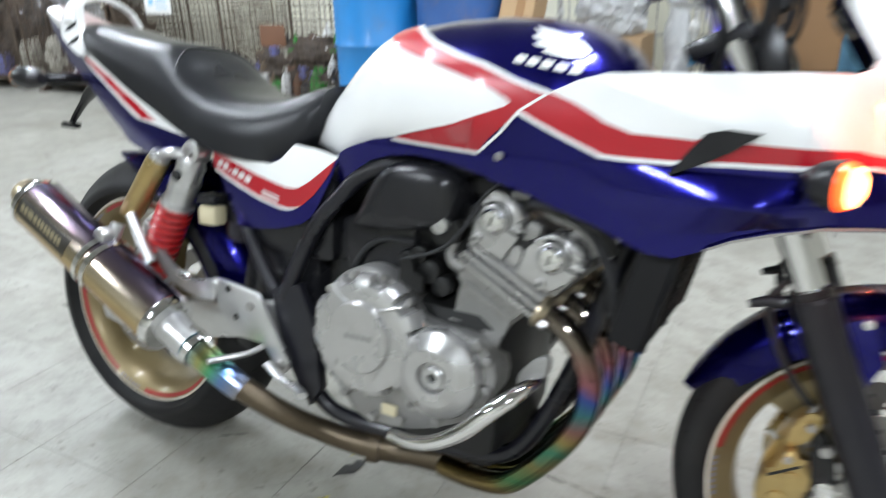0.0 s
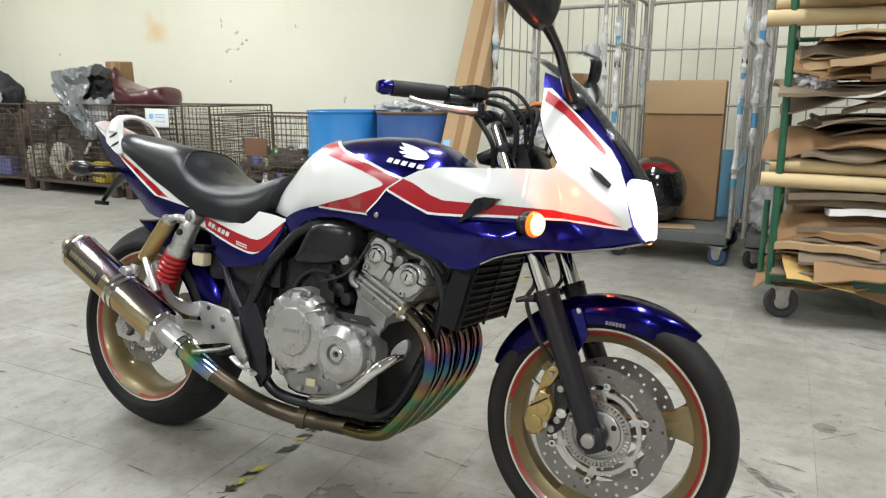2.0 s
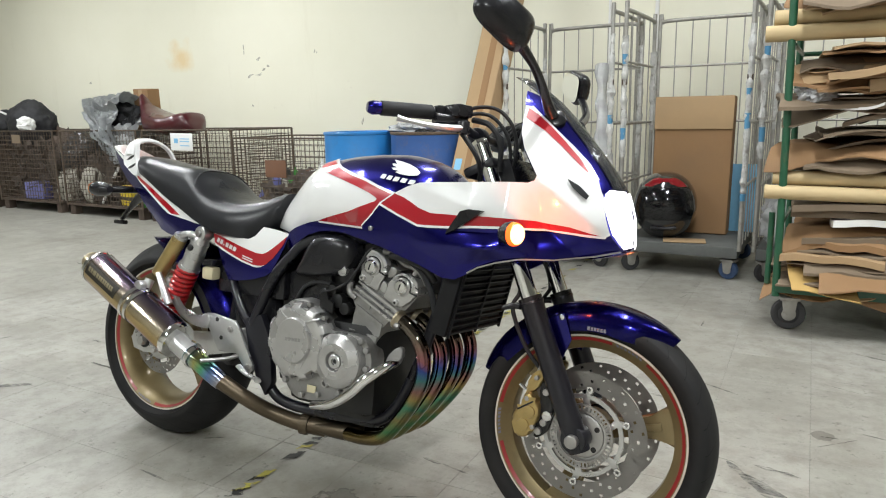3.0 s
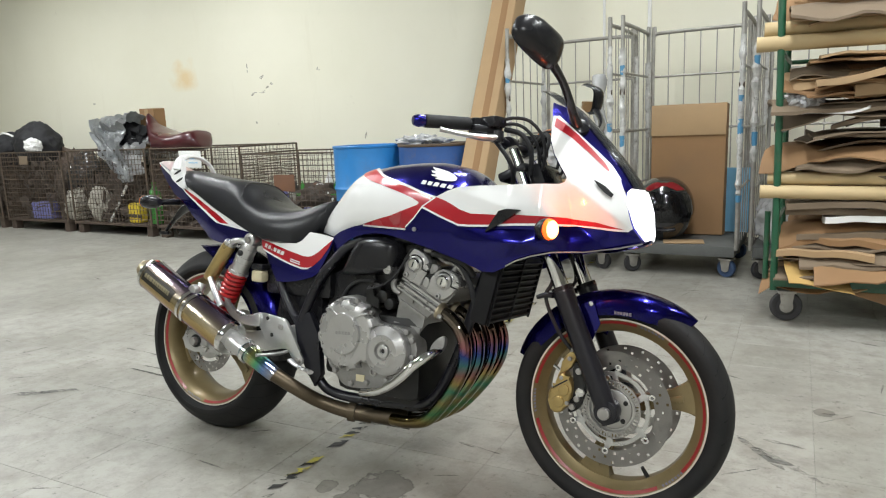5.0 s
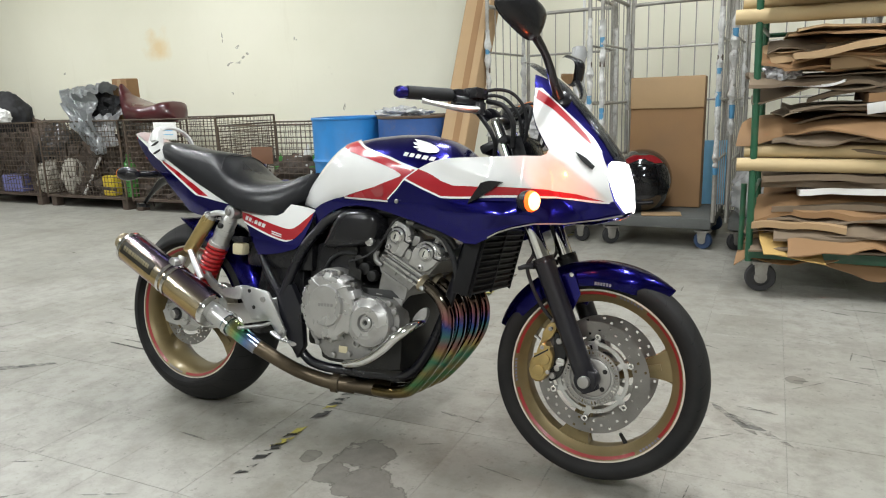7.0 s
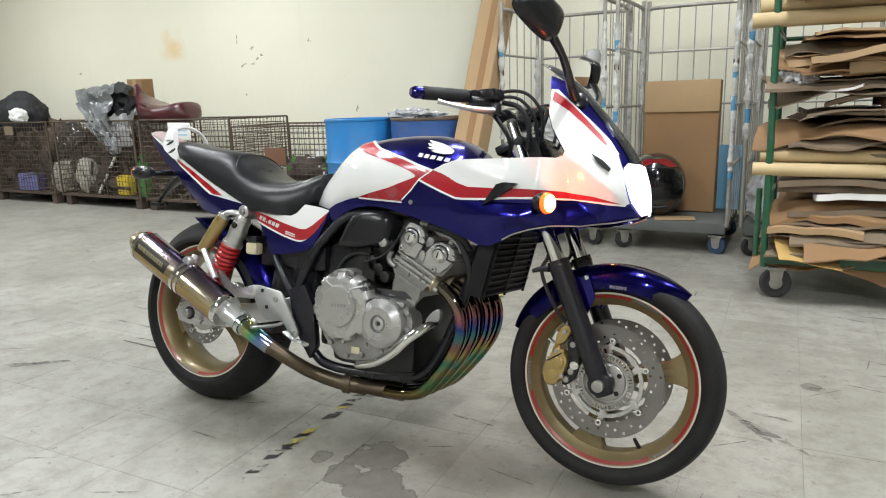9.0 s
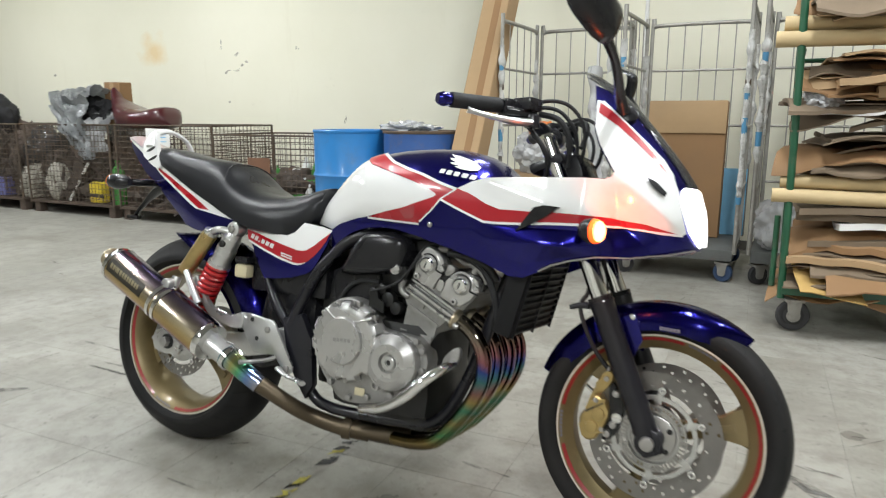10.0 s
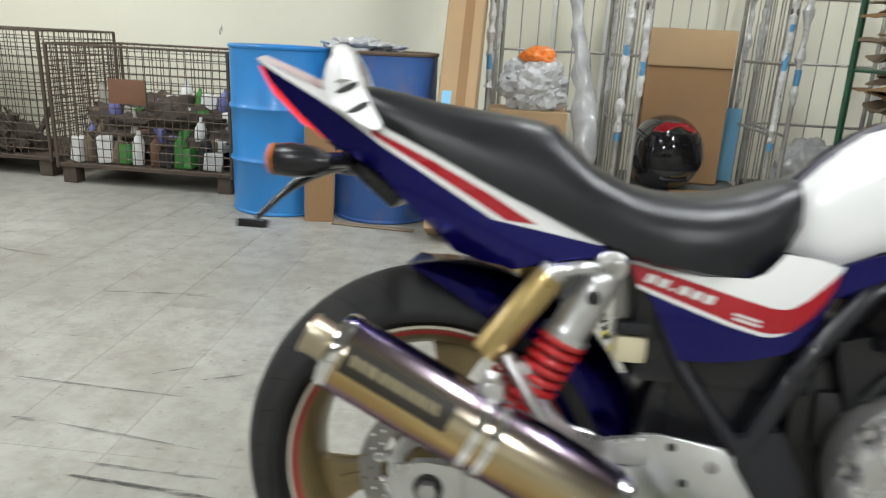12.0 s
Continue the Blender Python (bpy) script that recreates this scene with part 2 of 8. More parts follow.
def tube(bm, pts, r, seg=12, sub=6, cap=True, flat=1.0):
    """A round bar along a smooth curve; r is a radius or one for each point."""
    path = spline(pts, sub)
    n = len(path)
    up = Vector((0, 0, 1)) if abs((path[1] - path[0]).normalized().z) < 0.95 else Vector((0, 1, 0))
    rings = []
    for i, q in enumerate(path):
        d = (path[min(i + 1, n - 1)] - path[max(i - 1, 0)]).normalized()
        side = d.cross(up).normalized()
        up = side.cross(d).normalized()
        if isinstance(r, (int, float)):
            rr = r
        else:
            k = i / (n - 1) * (len(r) - 1)
            a = min(int(k), len(r) - 2)
            rr = r[a] + (r[a + 1] - r[a]) * (k - a)
        rings.append([q + side * (rr * math.cos(2 * math.pi * s / seg)) + up * (rr * flat * math.sin(2 * math.pi * s / seg)) for s in range(seg)])
    ring_join(bm, rings, cap)
    return bm


def bar(pts, r, seg=12, sub=6, flat=1.0):
    return tube(bmesh.new(), pts, r, seg, sub, True, flat)


def turned(bm, profile, seg=48, origin=(0, 0, 0), axis=(0, 1, 0), closed=False, arc=None):
    """A lathe: profile rows are (along the axis, radius)."""
    ax = Vector(axis).normalized()
    u = ax.cross(Vector((0, 0, 1))) if abs(ax.z) < 0.9 else ax.cross(Vector((1, 0, 0)))
    u.normalize()
    v = u.cross(ax)
    o = Vector(origin)
    rows = []
    span = range(seg) if arc is None else range(seg + 1)
    for k in span:
        t = 2 * math.pi * k / seg if arc is None else arc[0] + (arc[1] - arc[0]) * k / seg
        rows.append([bm.verts.new(o + ax * a + (u * math.cos(t) + v * math.sin(t)) * max(r, 1e-5)) for a, r in profile])
    m = len(profile)
    pairs = [(k, (k + 1) % seg) for k in range(seg)] if arc is None else [(k, k + 1) for k in range(seg)]
    for i, j in pairs:
        for k in range(m if closed else m - 1):
            n = (k + 1) % m
            bm.faces.new((rows[i][k], rows[i][n], rows[j][n], rows[j][k]))
    bmesh.ops.remove_doubles(bm, verts=bm.verts, dist=2e-5)
    return bm


def disc(origin, r, depth, axis=(0, -1, 0), bevel=0.003, seg=40, hole=0.0):
    b = min(bevel, depth * 0.45, r * 0.3)
    prof = [(0, hole), (0, r), (depth - b, r), (depth - b * 0.3, r - b * 0.3), (depth, r - b), (depth, hole)]
    return turned(bmesh.new(), prof, seg, origin, axis, closed=hole > 0)


def block(bm, centre, size, bevel=0.0, m=None, segments=2):
    made = bmesh.ops.create_cube(bm, size=1.0)["verts"]
    bmesh.ops.scale(bm, vec=size, verts=made)
    if bevel:
        edges = list({e for v in made for e in v.link_edges})
        res = bmesh.ops.bevel(bm, geom=edges, offset=bevel, segments=segments, affect="EDGES", profile=0.6)
        made = list({v for f in res["faces"] for v in f.verts} | {v for v in made if v.is_valid})
    if m is not None:
        bmesh.ops.transform(bm, matrix=m, verts=made)
    bmesh.ops.translate(bm, vec=centre, verts=made)
    return bm


def slab(poly, y0, y1, bevel=0.004, segments=2):
    """A plate with the given outline in x and z, between two depths in y."""
    bm = bmesh.new()
    a = [bm.verts.new((x, y0, z)) for x, z in poly]
    b = [bm.verts.new((x, y1, z)) for x, z in poly]
    fa, fb = bm.faces.new(a), bm.faces.new(b[::-1])
    n = len(poly)
    for i in range(n):
        j = (i + 1) % n
        bm.faces.new((a[i], b[i], b[j], a[j]))
    if bevel:
        edges = [e for e in bm.edges if e.link_faces and (fa in e.link_faces or fb in e.link_faces)]
        bmesh.ops.bevel(bm, geom=edges, offset=bevel, segments=segments, affect="EDGES", profile=0.6)
    return bm


def rounded(poly, sub=4):
    """A closed smooth outline through the given points."""
    p = [Vector(q) for q in poly]
    n = len(p)
    out = []
    for i in range(n):
        a, b, c, d = p[i - 1], p[i], p[(i + 1) % n], p[(i + 2) % n]
        for k in range(sub):
            t = k / sub
            q = 0.5 * ((2 * b) + (c - a) * t + (2 * a - 5 * b + 4 * c - d) * t * t + (3 * b - a - 3 * c + d) * t ** 3)
            out.append((q.x, q.y))
    return out


def panel(poly, side, off=0.0, res=0.014, sign=-1, thick=0.0):
    """A skin with an outline in x and z, laid on the surface y = side(x, z); thick makes it a shell."""
    bm = bmesh.new()
    edge = []
    for (x0, z0), (x1, z1) in zip(poly, list(poly[1:]) + [poly[0]]):
        k = max(1, int(math.hypot(x1 - x0, z1 - z0) / res))
        edge += [Vector((x0 + (x1 - x0) * i / k, z0 + (z1 - z0) * i / k)) for i in range(k)]
    xs, zs = [p[0] for p in poly], [p[1] for p in poly]
    rim_at = np.array([(e.x, e.y) for e in edge])
    grid = []
    nz = int((max(zs) - min(zs)) / (res * 0.87)) + 1
    nx = int((max(xs) - min(xs)) / res) + 1
    for j in range(nz + 1):
        for i in range(nx + 1):
            q = Vector((min(xs) + (i + 0.5 * (j % 2)) * res, min(zs) + j * res * 0.87))
            if ((rim_at - (q.x, q.y)) ** 2).sum(axis=1).min() > (0.5 * res) ** 2:
                grid.append(q)
    flat, _, faces, _, _, _ = geometry.delaunay_2d_cdt(edge + grid, [], [list(range(len(edge)))], 1, 1e-6)
    made = [bm.verts.new((q.x, 0, q.y)) for q in flat]
    for f in faces:
        bm.faces.new([made[i] for i in f])
    for v in [v for v in bm.verts if not v.link_faces]:
        bm.verts.remove(v)
    h = 0.004
    inner = {}
    for v in bm.verts:
        x, z = v.co.x, v.co.z
        y = side(x, z)
        gx, gz = (side(x + h, z) - side(x - h, z)) / (2 * h), (side(x, z + h) - side(x, z - h)) / (2 * h)
        n = Vector((-gx, 1, -gz)).normalized()
        q, i = Vector((x, y, z)) + n * off, Vector((x, y, z)) + n * (off - thick)
        v.co = (q.x, sign * q.y, q.z)
        inner[v] = (i.x, sign * i.y, i.z)
    if thick:
        rim = [e for e in bm.edges if len(e.link_faces) == 1]
        faces = [[v for v in f.verts] for f in bm.faces]
        low = {v: bm.verts.new(co) for v, co in inner.items()}
        for f in faces:
            bm.faces.new([low[v] for v in reversed(f)])
        for e in rim:
            a, b = e.verts
            bm.faces.new((a, b, low[b], low[a]))
    return bm


def band(line, width):
    """A strip of even width along a line in x and z, as an outline."""
    left, right = [], []
    n = len(line)
    for i, (x, z) in enumerate(line):
        a, b = line[max(i - 1, 0)], line[min(i + 1, n - 1)]
        d = Vector((b[0] - a[0], b[1] - a[1])).normalized()
        left.append((x - d.y * width / 2, z + d.x * width / 2))
        right.append((x + d.y * width / 2, z - d.x * width / 2))
    return left + right[::-1]


def flip(bm):
    """The mirror image across the middle plane of a vehicle."""
    for v in bm.verts:
        v.co.y = -v.co.y
    bmesh.ops.reverse_faces(bm, faces=bm.faces[:])
    return bm


def lerp(x, table):
    if x <= table[0][0]:
        return table[0][1]
    for (a, u), (b, v) in zip(table, table[1:]):
        if x <= b:
            k = (x - a) / (b - a)
            return u + (v - u) * k
    return table[-1][1]


def smooth_lerp(x, table):
    h = 0.012
    return (lerp(x - h, table) + 2 * lerp(x, table) + lerp(x + h, table)) / 4



TANK_TOP = [(0.435, 0.700), (0.450, 0.727), (0.464, 0.753), (0.495, 0.798), (0.541, 0.849), (0.588, 0.886), (0.62, 0.901), (0.66, 0.909), (0.72, 0.918), (0.80, 0.924), (0.88, 0.923), (0.94, 0.910), (0.98, 0.892), (1.015, 0.862), (1.05, 0.80), (1.06, 0.76)]
TANK_LOW = [(0.435, 0.694), (0.45, 0.696), (0.53, 0.682), (0.547, 0.694), (0.581, 0.712), (0.614, 0.722), (0.655, 0.728), (0.75, 0.725), (0.85, 0.720), (1.06, 0.722)]
TANK_HALF = [(0.435, 0.050), (0.46, 0.068), (0.50, 0.088), (0.54, 0.105), (0.58, 0.123), (0.64, 0.148), (0.72, 0.168), (0.82, 0.175), (0.92, 0.172), (1.0, 0.145), (1.06, 0.09)]


def tank_side(x, z):
    top, low, half = smooth_lerp(x, TANK_TOP), smooth_lerp(x, TANK_LOW), smooth_lerp(x, TANK_HALF)
    mid = low + 0.25 * (top - low)
    if z >= mid:
        u = min(1.0, (z - mid) / max(top - mid, 0.004))
        return half * max(0.0, 1 - u ** 2.5) ** 0.45
    u = (mid - z) / max(mid - low, 0.004)
    return half * (1 - 0.10 * min(u, 1.6) ** 2)


NOSE = [(0.60, 1.40), (0.66, 1.44), (0.70, 1.470), (0.72, 1.480), (0.79, 1.474), (0.845, 1.456), (0.893, 1.424), (0.953, 1.376), (1.0, 1.334), (1.047, 1.292), (1.09, 1.238), (1.112, 1.206), (1.14, 1.15)]
COWL_HALF = [(0.60, 0.19), (0.66, 0.205), (0.72, 0.220), (0.78, 0.222), (0.84, 0.212), (0.90, 0.200), (0.96, 0.188), (1.02, 0.174), (1.08, 0.155), (1.14, 0.13)]


def fold_line(x, z, a, b, reach, height):
    """A raised fold along a line in x and z that falls off to both sides."""
    ux, uz = b[0] - a[0], b[1] - a[1]
    size = math.hypot(ux, uz)
    along = ((x - a[0]) * ux + (z - a[1]) * uz) / size / size
    off = abs((x - a[0]) * uz - (z - a[1]) * ux) / size
    end = min(1.0, max(0.0, along / 0.15)) * min(1.0, max(0.0, (1 - along) / 0.15))
    return height * max(0.0, 1 - off / reach) * end


def cowl_side(x, z):
    d = max(0.0, smooth_lerp(z, NOSE) - x)
    u = min(1.0, d / 0.30)
    w = smooth_lerp(z, COWL_HALF) * (1 - (1 - u) ** 2) ** 0.6
    rear = min(1.0, max(0.0, (1.16 - x) / 0.32))
    fold = fold_line(x, z, (1.300, 0.862), (1.440, 0.747), 0.040, 0.0075) + fold_line(x, z, (0.985, 0.838), (1.190, 0.778), 0.030, 0.0045)
    below = max(0.0, ((x - 1.300) * 0.115 + (z - 0.862) * 0.140) * -5.52)
    scoop = 0.70 * min(below, 0.075) * min(1.0, max(0.0, (x - 1.245) / 0.06)) * min(1.0, max(0.0, (1.455 - x) / 0.06)) * min(1.0, max(0.0, (z - 0.665) / 0.085))
    return w * (1 - 0.17 * rear) + fold - scoop


TAIL_HALF = [(-0.37, 0.045), (-0.35, 0.053), (-0.30, 0.068), (-0.20, 0.090), (-0.13, 0.106), (0.0, 0.126), (0.20, 0.140)]


def tail_side(x, z):
    return smooth_lerp(x, TAIL_HALF) - 0.35 * max(0.0, 0.80 - 0.42 * (x + 0.1) - z - 0.05)


def cover_side(x, z):
    return 0.138 - 0.9 * (x - 0.38) ** 2 - 1.2 * (z - 0.62) ** 2

# ---- room ----
def wall_paint():
    m, t, p = base_mat("cream_wall_paint", 0.6)
    n1 = noise_tex(t, 0.55, 5.0, 0.6)
    col = ramp(t, n1, [(0.3, (0.74, 0.72, 0.58)), (0.7, (0.80, 0.78, 0.65))])
    streak = ramp(t, noise_tex(t, 1.6, 6.0, 0.7, (2.2, 2.2, 0.35)), [(0.60, (0, 0, 0)), (0.80, (0.30,) * 3)])
    col = mixed(t, streak, col, (0.60, 0.56, 0.42))
    scuff = ramp(t, noise_tex(t, 3.4, 8.0, 0.75), [(0.66, (0, 0, 0)), (0.74, (0.35,) * 3)])
    col = mixed(t, scuff, col, (0.50, 0.46, 0.37))
    coord = t.nodes.new("ShaderNodeTexCoord")
    d = t.nodes.new("ShaderNodeVectorMath")
    d.operation = "DISTANCE"
    d.inputs[1].default_value = (-4.88, 4.2, 1.73)
    t.links.new(coord.outputs["Object"], d.inputs[0])
    f = math_node(t, "ADD", d.outputs["Value"], math_node(t, "MULTIPLY", math_node(t, "SUBTRACT", noise_tex(t, 5.0, 5.0), 0.5), 0.45))
    stain = ramp(t, f, [(0.02, (0.62,) * 3), (0.13, (0.26,) * 3), (0.23, (0, 0, 0))])
    col = mixed(t, stain, col, (0.70, 0.48, 0.17))
    t.links.new(col, p.inputs["Base Color"])
    bumped(t, p, noise_tex(t, 40.0, 5.0), 0.12, 0.003)
    return m


WALL = wall_paint()
PLAIN_WALL = surface("grey_cream_wall_paint", (0.52, 0.51, 0.45), 0.65, 0, 0, 0.08, 0.6, 30.0, 0.1, (0.4, 0.37, 0.3), 0.25)
CEILING_MAT = surface("pale_ceiling_board", (0.30, 0.30, 0.29), 0.8, 0, 0, 0.06, 0.8, 30.0, 0.1, (0.45, 0.42, 0.36), 0.2)


def room_side(name, lo, hi, material):
    bm = bmesh.new()
    c = [(a + b) / 2 for a, b in zip(lo, hi)]
    block(bm, c, [b - a for a, b in zip(lo, hi)])
    return tagged(part(name, bm, material), kind="structure")


X0, X1, Y0, Y1 = -11.0, 7.0, -6.0, 4.2
tagged(room_side("wall_north", (X0, Y1, 0), (X1, Y1 + 0.15, CEILING), WALL), "cream painted warehouse wall with stains and scuffs", "wall")
tagged(room_side("wall_south", (X0, Y0 - 0.15, 0), (X1, Y0, CEILING), PLAIN_WALL), "plain painted warehouse wall", "wall")
tagged(room_side("wall_west", (X0 - 0.15, Y0 - 0.15, 0), (X0, Y1 + 0.15, CEILING), WALL), "plain cream painted end wall", "wall")
tagged(room_side("wall_east", (X1, Y0 - 0.15, 0), (X1 + 0.15, Y1 + 0.15, CEILING), PLAIN_WALL), "plain painted end wall", "wall")
tagged(room_side("ceiling", (X0 - 0.15, Y0 - 0.15, CEILING), (X1 + 0.15, Y1 + 0.15, CEILING + 0.15), CEILING_MAT), "pale flat ceiling", "ceiling")
tagged(room_side("skirting", (X0, Y1 - 0.012, 0.004), (X1, Y1 - 0.001, 0.075), surface("dark_skirting", (0.12, 0.11, 0.10), 0.6)), "dark vinyl skirting along the wall", "trim")

TUBE_GLOW = glowing("fluorescent_tube", LAMP_TONE, 5.0, (0.9, 0.9, 0.9))
FIXTURE = surface("white_lamp_enamel", (0.75, 0.75, 0.73), 0.4, 0, 0, 0.05)


def ceiling_light(x, y, watts):
    lamp = thing("ceiling_light", "unseen white twin-tube fluorescent light on the ceiling", "ceiling light", pose(x, y, CEILING), "ceiling lights")
    bm = bmesh.new()
    block(bm, (0, 0, -0.03), (0.22, 1.25, 0.06), 0.01)
    part("housing", bm, FIXTURE, lamp)
    for s in (-0.06, 0.06):
        part("tube", bar([(s, -0.59, -0.085), (s, 0.59, -0.085)], 0.016, 12), TUBE_GLOW, lamp)
    data = bpy.data.lights.new("tube_light", "AREA")
    data.shape, data.size, data.size_y = "RECTANGLE", 0.2, 1.2
    data.energy, data.color = watts, LAMP_TONE
    ob = new("tube_light", data)
    ob.parent = lamp
    ob.location = (0, 0, -0.11)
    return lamp


for lx, ly, lw in LAMP_PLACES:
    ceiling_light(lx, ly, lw)


# ---- floor tiles ----
def tile_mat():
    m, t, p = base_mat("worn_vinyl_tile", 0.42)
    info = t.nodes.new("ShaderNodeObjectInfo")
    coord = t.nodes.new("ShaderNodeNewGeometry")

    def world_noise(scale, detail, rough, stretch=(1, 1, 1), turn=0.0):
        mp = t.nodes.new("ShaderNodeMapping")
        mp.inputs["Scale"].default_value = stretch
        mp.inputs["Rotation"].default_value = (0, 0, turn)
        t.links.new(coord.outputs["Position"], mp.inputs[0])
        n = t.nodes.new("ShaderNodeTexNoise")
        n.inputs["Scale"].default_value, n.inputs["Detail"].default_value, n.inputs["Roughness"].default_value = scale, detail, rough
        t.links.new(mp.outputs[0], n.inputs["Vector"])
        return n.outputs["Fac"]

    col = ramp(t, world_noise(0.9, 5, 0.6), [(0.3, (0.29, 0.282, 0.250)), (0.7, (0.375, 0.366, 0.328))])
    shade = ramp(t, info.outputs["Random"], [(0.0, (0.90, 0.90, 0.89)), (1.0, (1.0, 1.0, 1.0))])
    col = mixed(t, 1.0, col, shade, "MULTIPLY")
    col = mixed(t, ramp(t, world_noise(9, 8, 0.72), [(0.44, (0, 0, 0)), (0.68, (0.72,) * 3)]), col, (0.17, 0.158, 0.13))
    col = mixed(t, ramp(t, world_noise(2.1, 7, 0.68), [(0.50, (0, 0, 0)), (0.66, (0.5,) * 3)]), col, (0.19, 0.175, 0.145))
    col = mixed(t, ramp(t, world_noise(60, 4, 0.6), [(0.60, (0, 0, 0)), (0.72, (0.35,) * 3)]), col, (0.13, 0.12, 0.10))
    col = mixed(t, ramp(t, world_noise(1.3, 6, 0.62), [(0.48, (0, 0, 0)), (0.68, (0.45,) * 3)]), col, (0.20, 0.19, 0.165))
    col = mixed(t, ramp(t, world_noise(26, 6, 0.7), [(0.60, (0, 0, 0)), (0.68, (0.7,) * 3)]), col, (0.10, 0.09, 0.075))
    col = mixed(t, ramp(t, world_noise(17, 8, 0.78), [(0.645, (0, 0, 0)), (0.69, (0.7,) * 3)]), col, (0.085, 0.08, 0.066))
    col = mixed(t, ramp(t, world_noise(11, 8, 0.8, (1.0, 2.4, 1.0), 0.3), [(0.62, (0, 0, 0)), (0.70, (0.6,) * 3)]), col, (0.11, 0.10, 0.082))
    thin = math_node(t, "ABSOLUTE", math_node(t, "SUBTRACT", world_noise(2.6, 5, 0.62), 0.5))
    col = mixed(t, ramp(t, thin, [(0.0, (0.22,) * 3), (0.006, (0, 0, 0))]), col, (0.14, 0.13, 0.11))
    # bare patches where the tile has worn through, with dirty edges
    near = None
    for cx, cy, cr in WORN_SPOTS:
        d = t.nodes.new("ShaderNodeVectorMath")
        d.operation = "DISTANCE"
        d.inputs[1].default_value = (cx, cy, 0)
        t.links.new(coord.outputs["Position"], d.inputs[0])
        v = math_node(t, "DIVIDE", d.outputs["Value"], cr)
        near = v if near is None else math_node(t, "MINIMUM", near, v)
    near = math_node(t, "ADD", near, math_node(t, "MULTIPLY", math_node(t, "SUBTRACT", world_noise(7.5, 6, 0.6), 0.5), 2.6))
    col = mixed(t, ramp(t, near, [(0.88, (0.85,) * 3), (0.93, (0, 0, 0))]), col, ramp(t, world_noise(16, 6, 0.7), [(0.35, (0.105, 0.098, 0.082)), (0.7, (0.17, 0.16, 0.14))]))
    col = mixed(t, ramp(t, near, [(0.84, (0, 0, 0)), (0.90, (0.75,) * 3), (0.97, (0, 0, 0))]), col, (0.06, 0.055, 0.045))
    t.links.new(col, p.inputs["Base Color"])
    t.links.new(ramp(t, world_noise(1.6, 6, 0.65), [(0.3, (0.30,) * 3), (0.7, (0.58,) * 3)]), p.inputs["Roughness"])
    bumped(t, p, world_noise(35, 6, 0.7), 0.12, 0.002)
    return m


WORN_SPOTS = ((0.76, -0.17, 0.10), (0.72, -0.30, 0.07), (0.83, -0.30, 0.09), (0.93, -0.36, 0.07), (0.60, -0.24, 0.035), (1.9, 0.9, 0.03), (-0.3, 1.1, 0.04))
TILE_MAT = tile_mat()
GROUT = surface("dirty_tile_joint", (0.235, 0.226, 0.20), 0.8, 0, 0, 0.3, 2.0, 40.0, 0.2)
floor = tagged(room_side("floor", (X0, Y0, -0.12), (X1, Y1, -0.0015), GROUT), "worn off-white vinyl tile floor with scuffs and seams", "floor")

# ---- motorcycle ----
LEAN_SIDE = 10.0
bike = thing("motorcycle", "blue, white and red half-faired motorcycle leaning on its side stand", "motorcycle", pose(0, -0.05, 0.022, -LEAN_SIDE, 0, 0))
REAR, FRONT = Vector((-0.029, 0, 0.302)), Vector((1.412, 0, 0.284))


def polar(c, r, deg, y=0.0):
    a = radians(deg)
    return Vector((c[0] + r * math.cos(a), y, c[2] + r * math.sin(a)))


def rim_mesh(width, k=1.0):
    bm = bmesh.new()
    w = width / 2
    return turned(bm, [(a, r * k) for a, r in [(-w, 0.231), (-w, 0.225), (-w + 0.008, 0.216), (-w + 0.018, 0.207), (-w * 0.45, 0.196), (0, 0.193), (w * 0.45, 0.196), (w - 0.018, 0.207), (w - 0.008, 0.216), (w, 0.225), (w, 0.231),
                       (w - 0.006, 0.230), (w - 0.012, 0.221), (w * 0.4, 0.205), (0, 0.203), (-w * 0.4, 0.205), (-w + 0.012, 0.221), (-w + 0.006, 0.230)]], 72, closed=True)


def spoke_mesh(a):
    sp = slab([(0.030, -0.022), (0.10, -0.019), (0.150, -0.021), (0.180, -0.033), (0.1995, -0.055), (0.205, 0.0), (0.1995, 0.055), (0.180, 0.033), (0.150, 0.021), (0.10, 0.019), (0.030, 0.022)], -0.017, 0.017, 0.005)
    bmesh.ops.rotate(sp, cent=(0, 0, 0), matrix=Matrix.Rotation(-radians(a), 3, "Y"), verts=sp.verts)
    return sp


def spoke_rib(a, s):
    rib = slab([(0.070, -0.005), (0.170, -0.009), (0.170, 0.009), (0.070, 0.005)], s * 0.016, s * 0.0215, 0.002)
    bmesh.ops.rotate(rib, cent=(0, 0, 0), matrix=Matrix.Rotation(-radians(a), 3, "Y"), verts=rib.verts)
    return rib


def tyre_mesh(radius, width, rim, bead=1.0):
    w, e = width / 2, rim / 2
    prof = [(-e + 0.006, 0.2275 * bead), (-e - 0.001, 0.2335 * bead), (-e - 0.005, 0.2375 * bead), (-w * 0.985, 0.248), (-w, 0.258), (-w * 0.95, 0.268)]
    crown = []
    for k in range(-6, 7):
        u = k / 6
        crown.append((w * 0.90 * u, radius - (radius - 0.272) * abs(u) ** 2.4))
    prof += crown + [(-a, r) for a, r in reversed(prof)]
    prof += [(e * 0.8, 0.223 * bead), (-e * 0.8, 0.223 * bead)]
    return turned(bmesh.new(), prof, 96, closed=True)


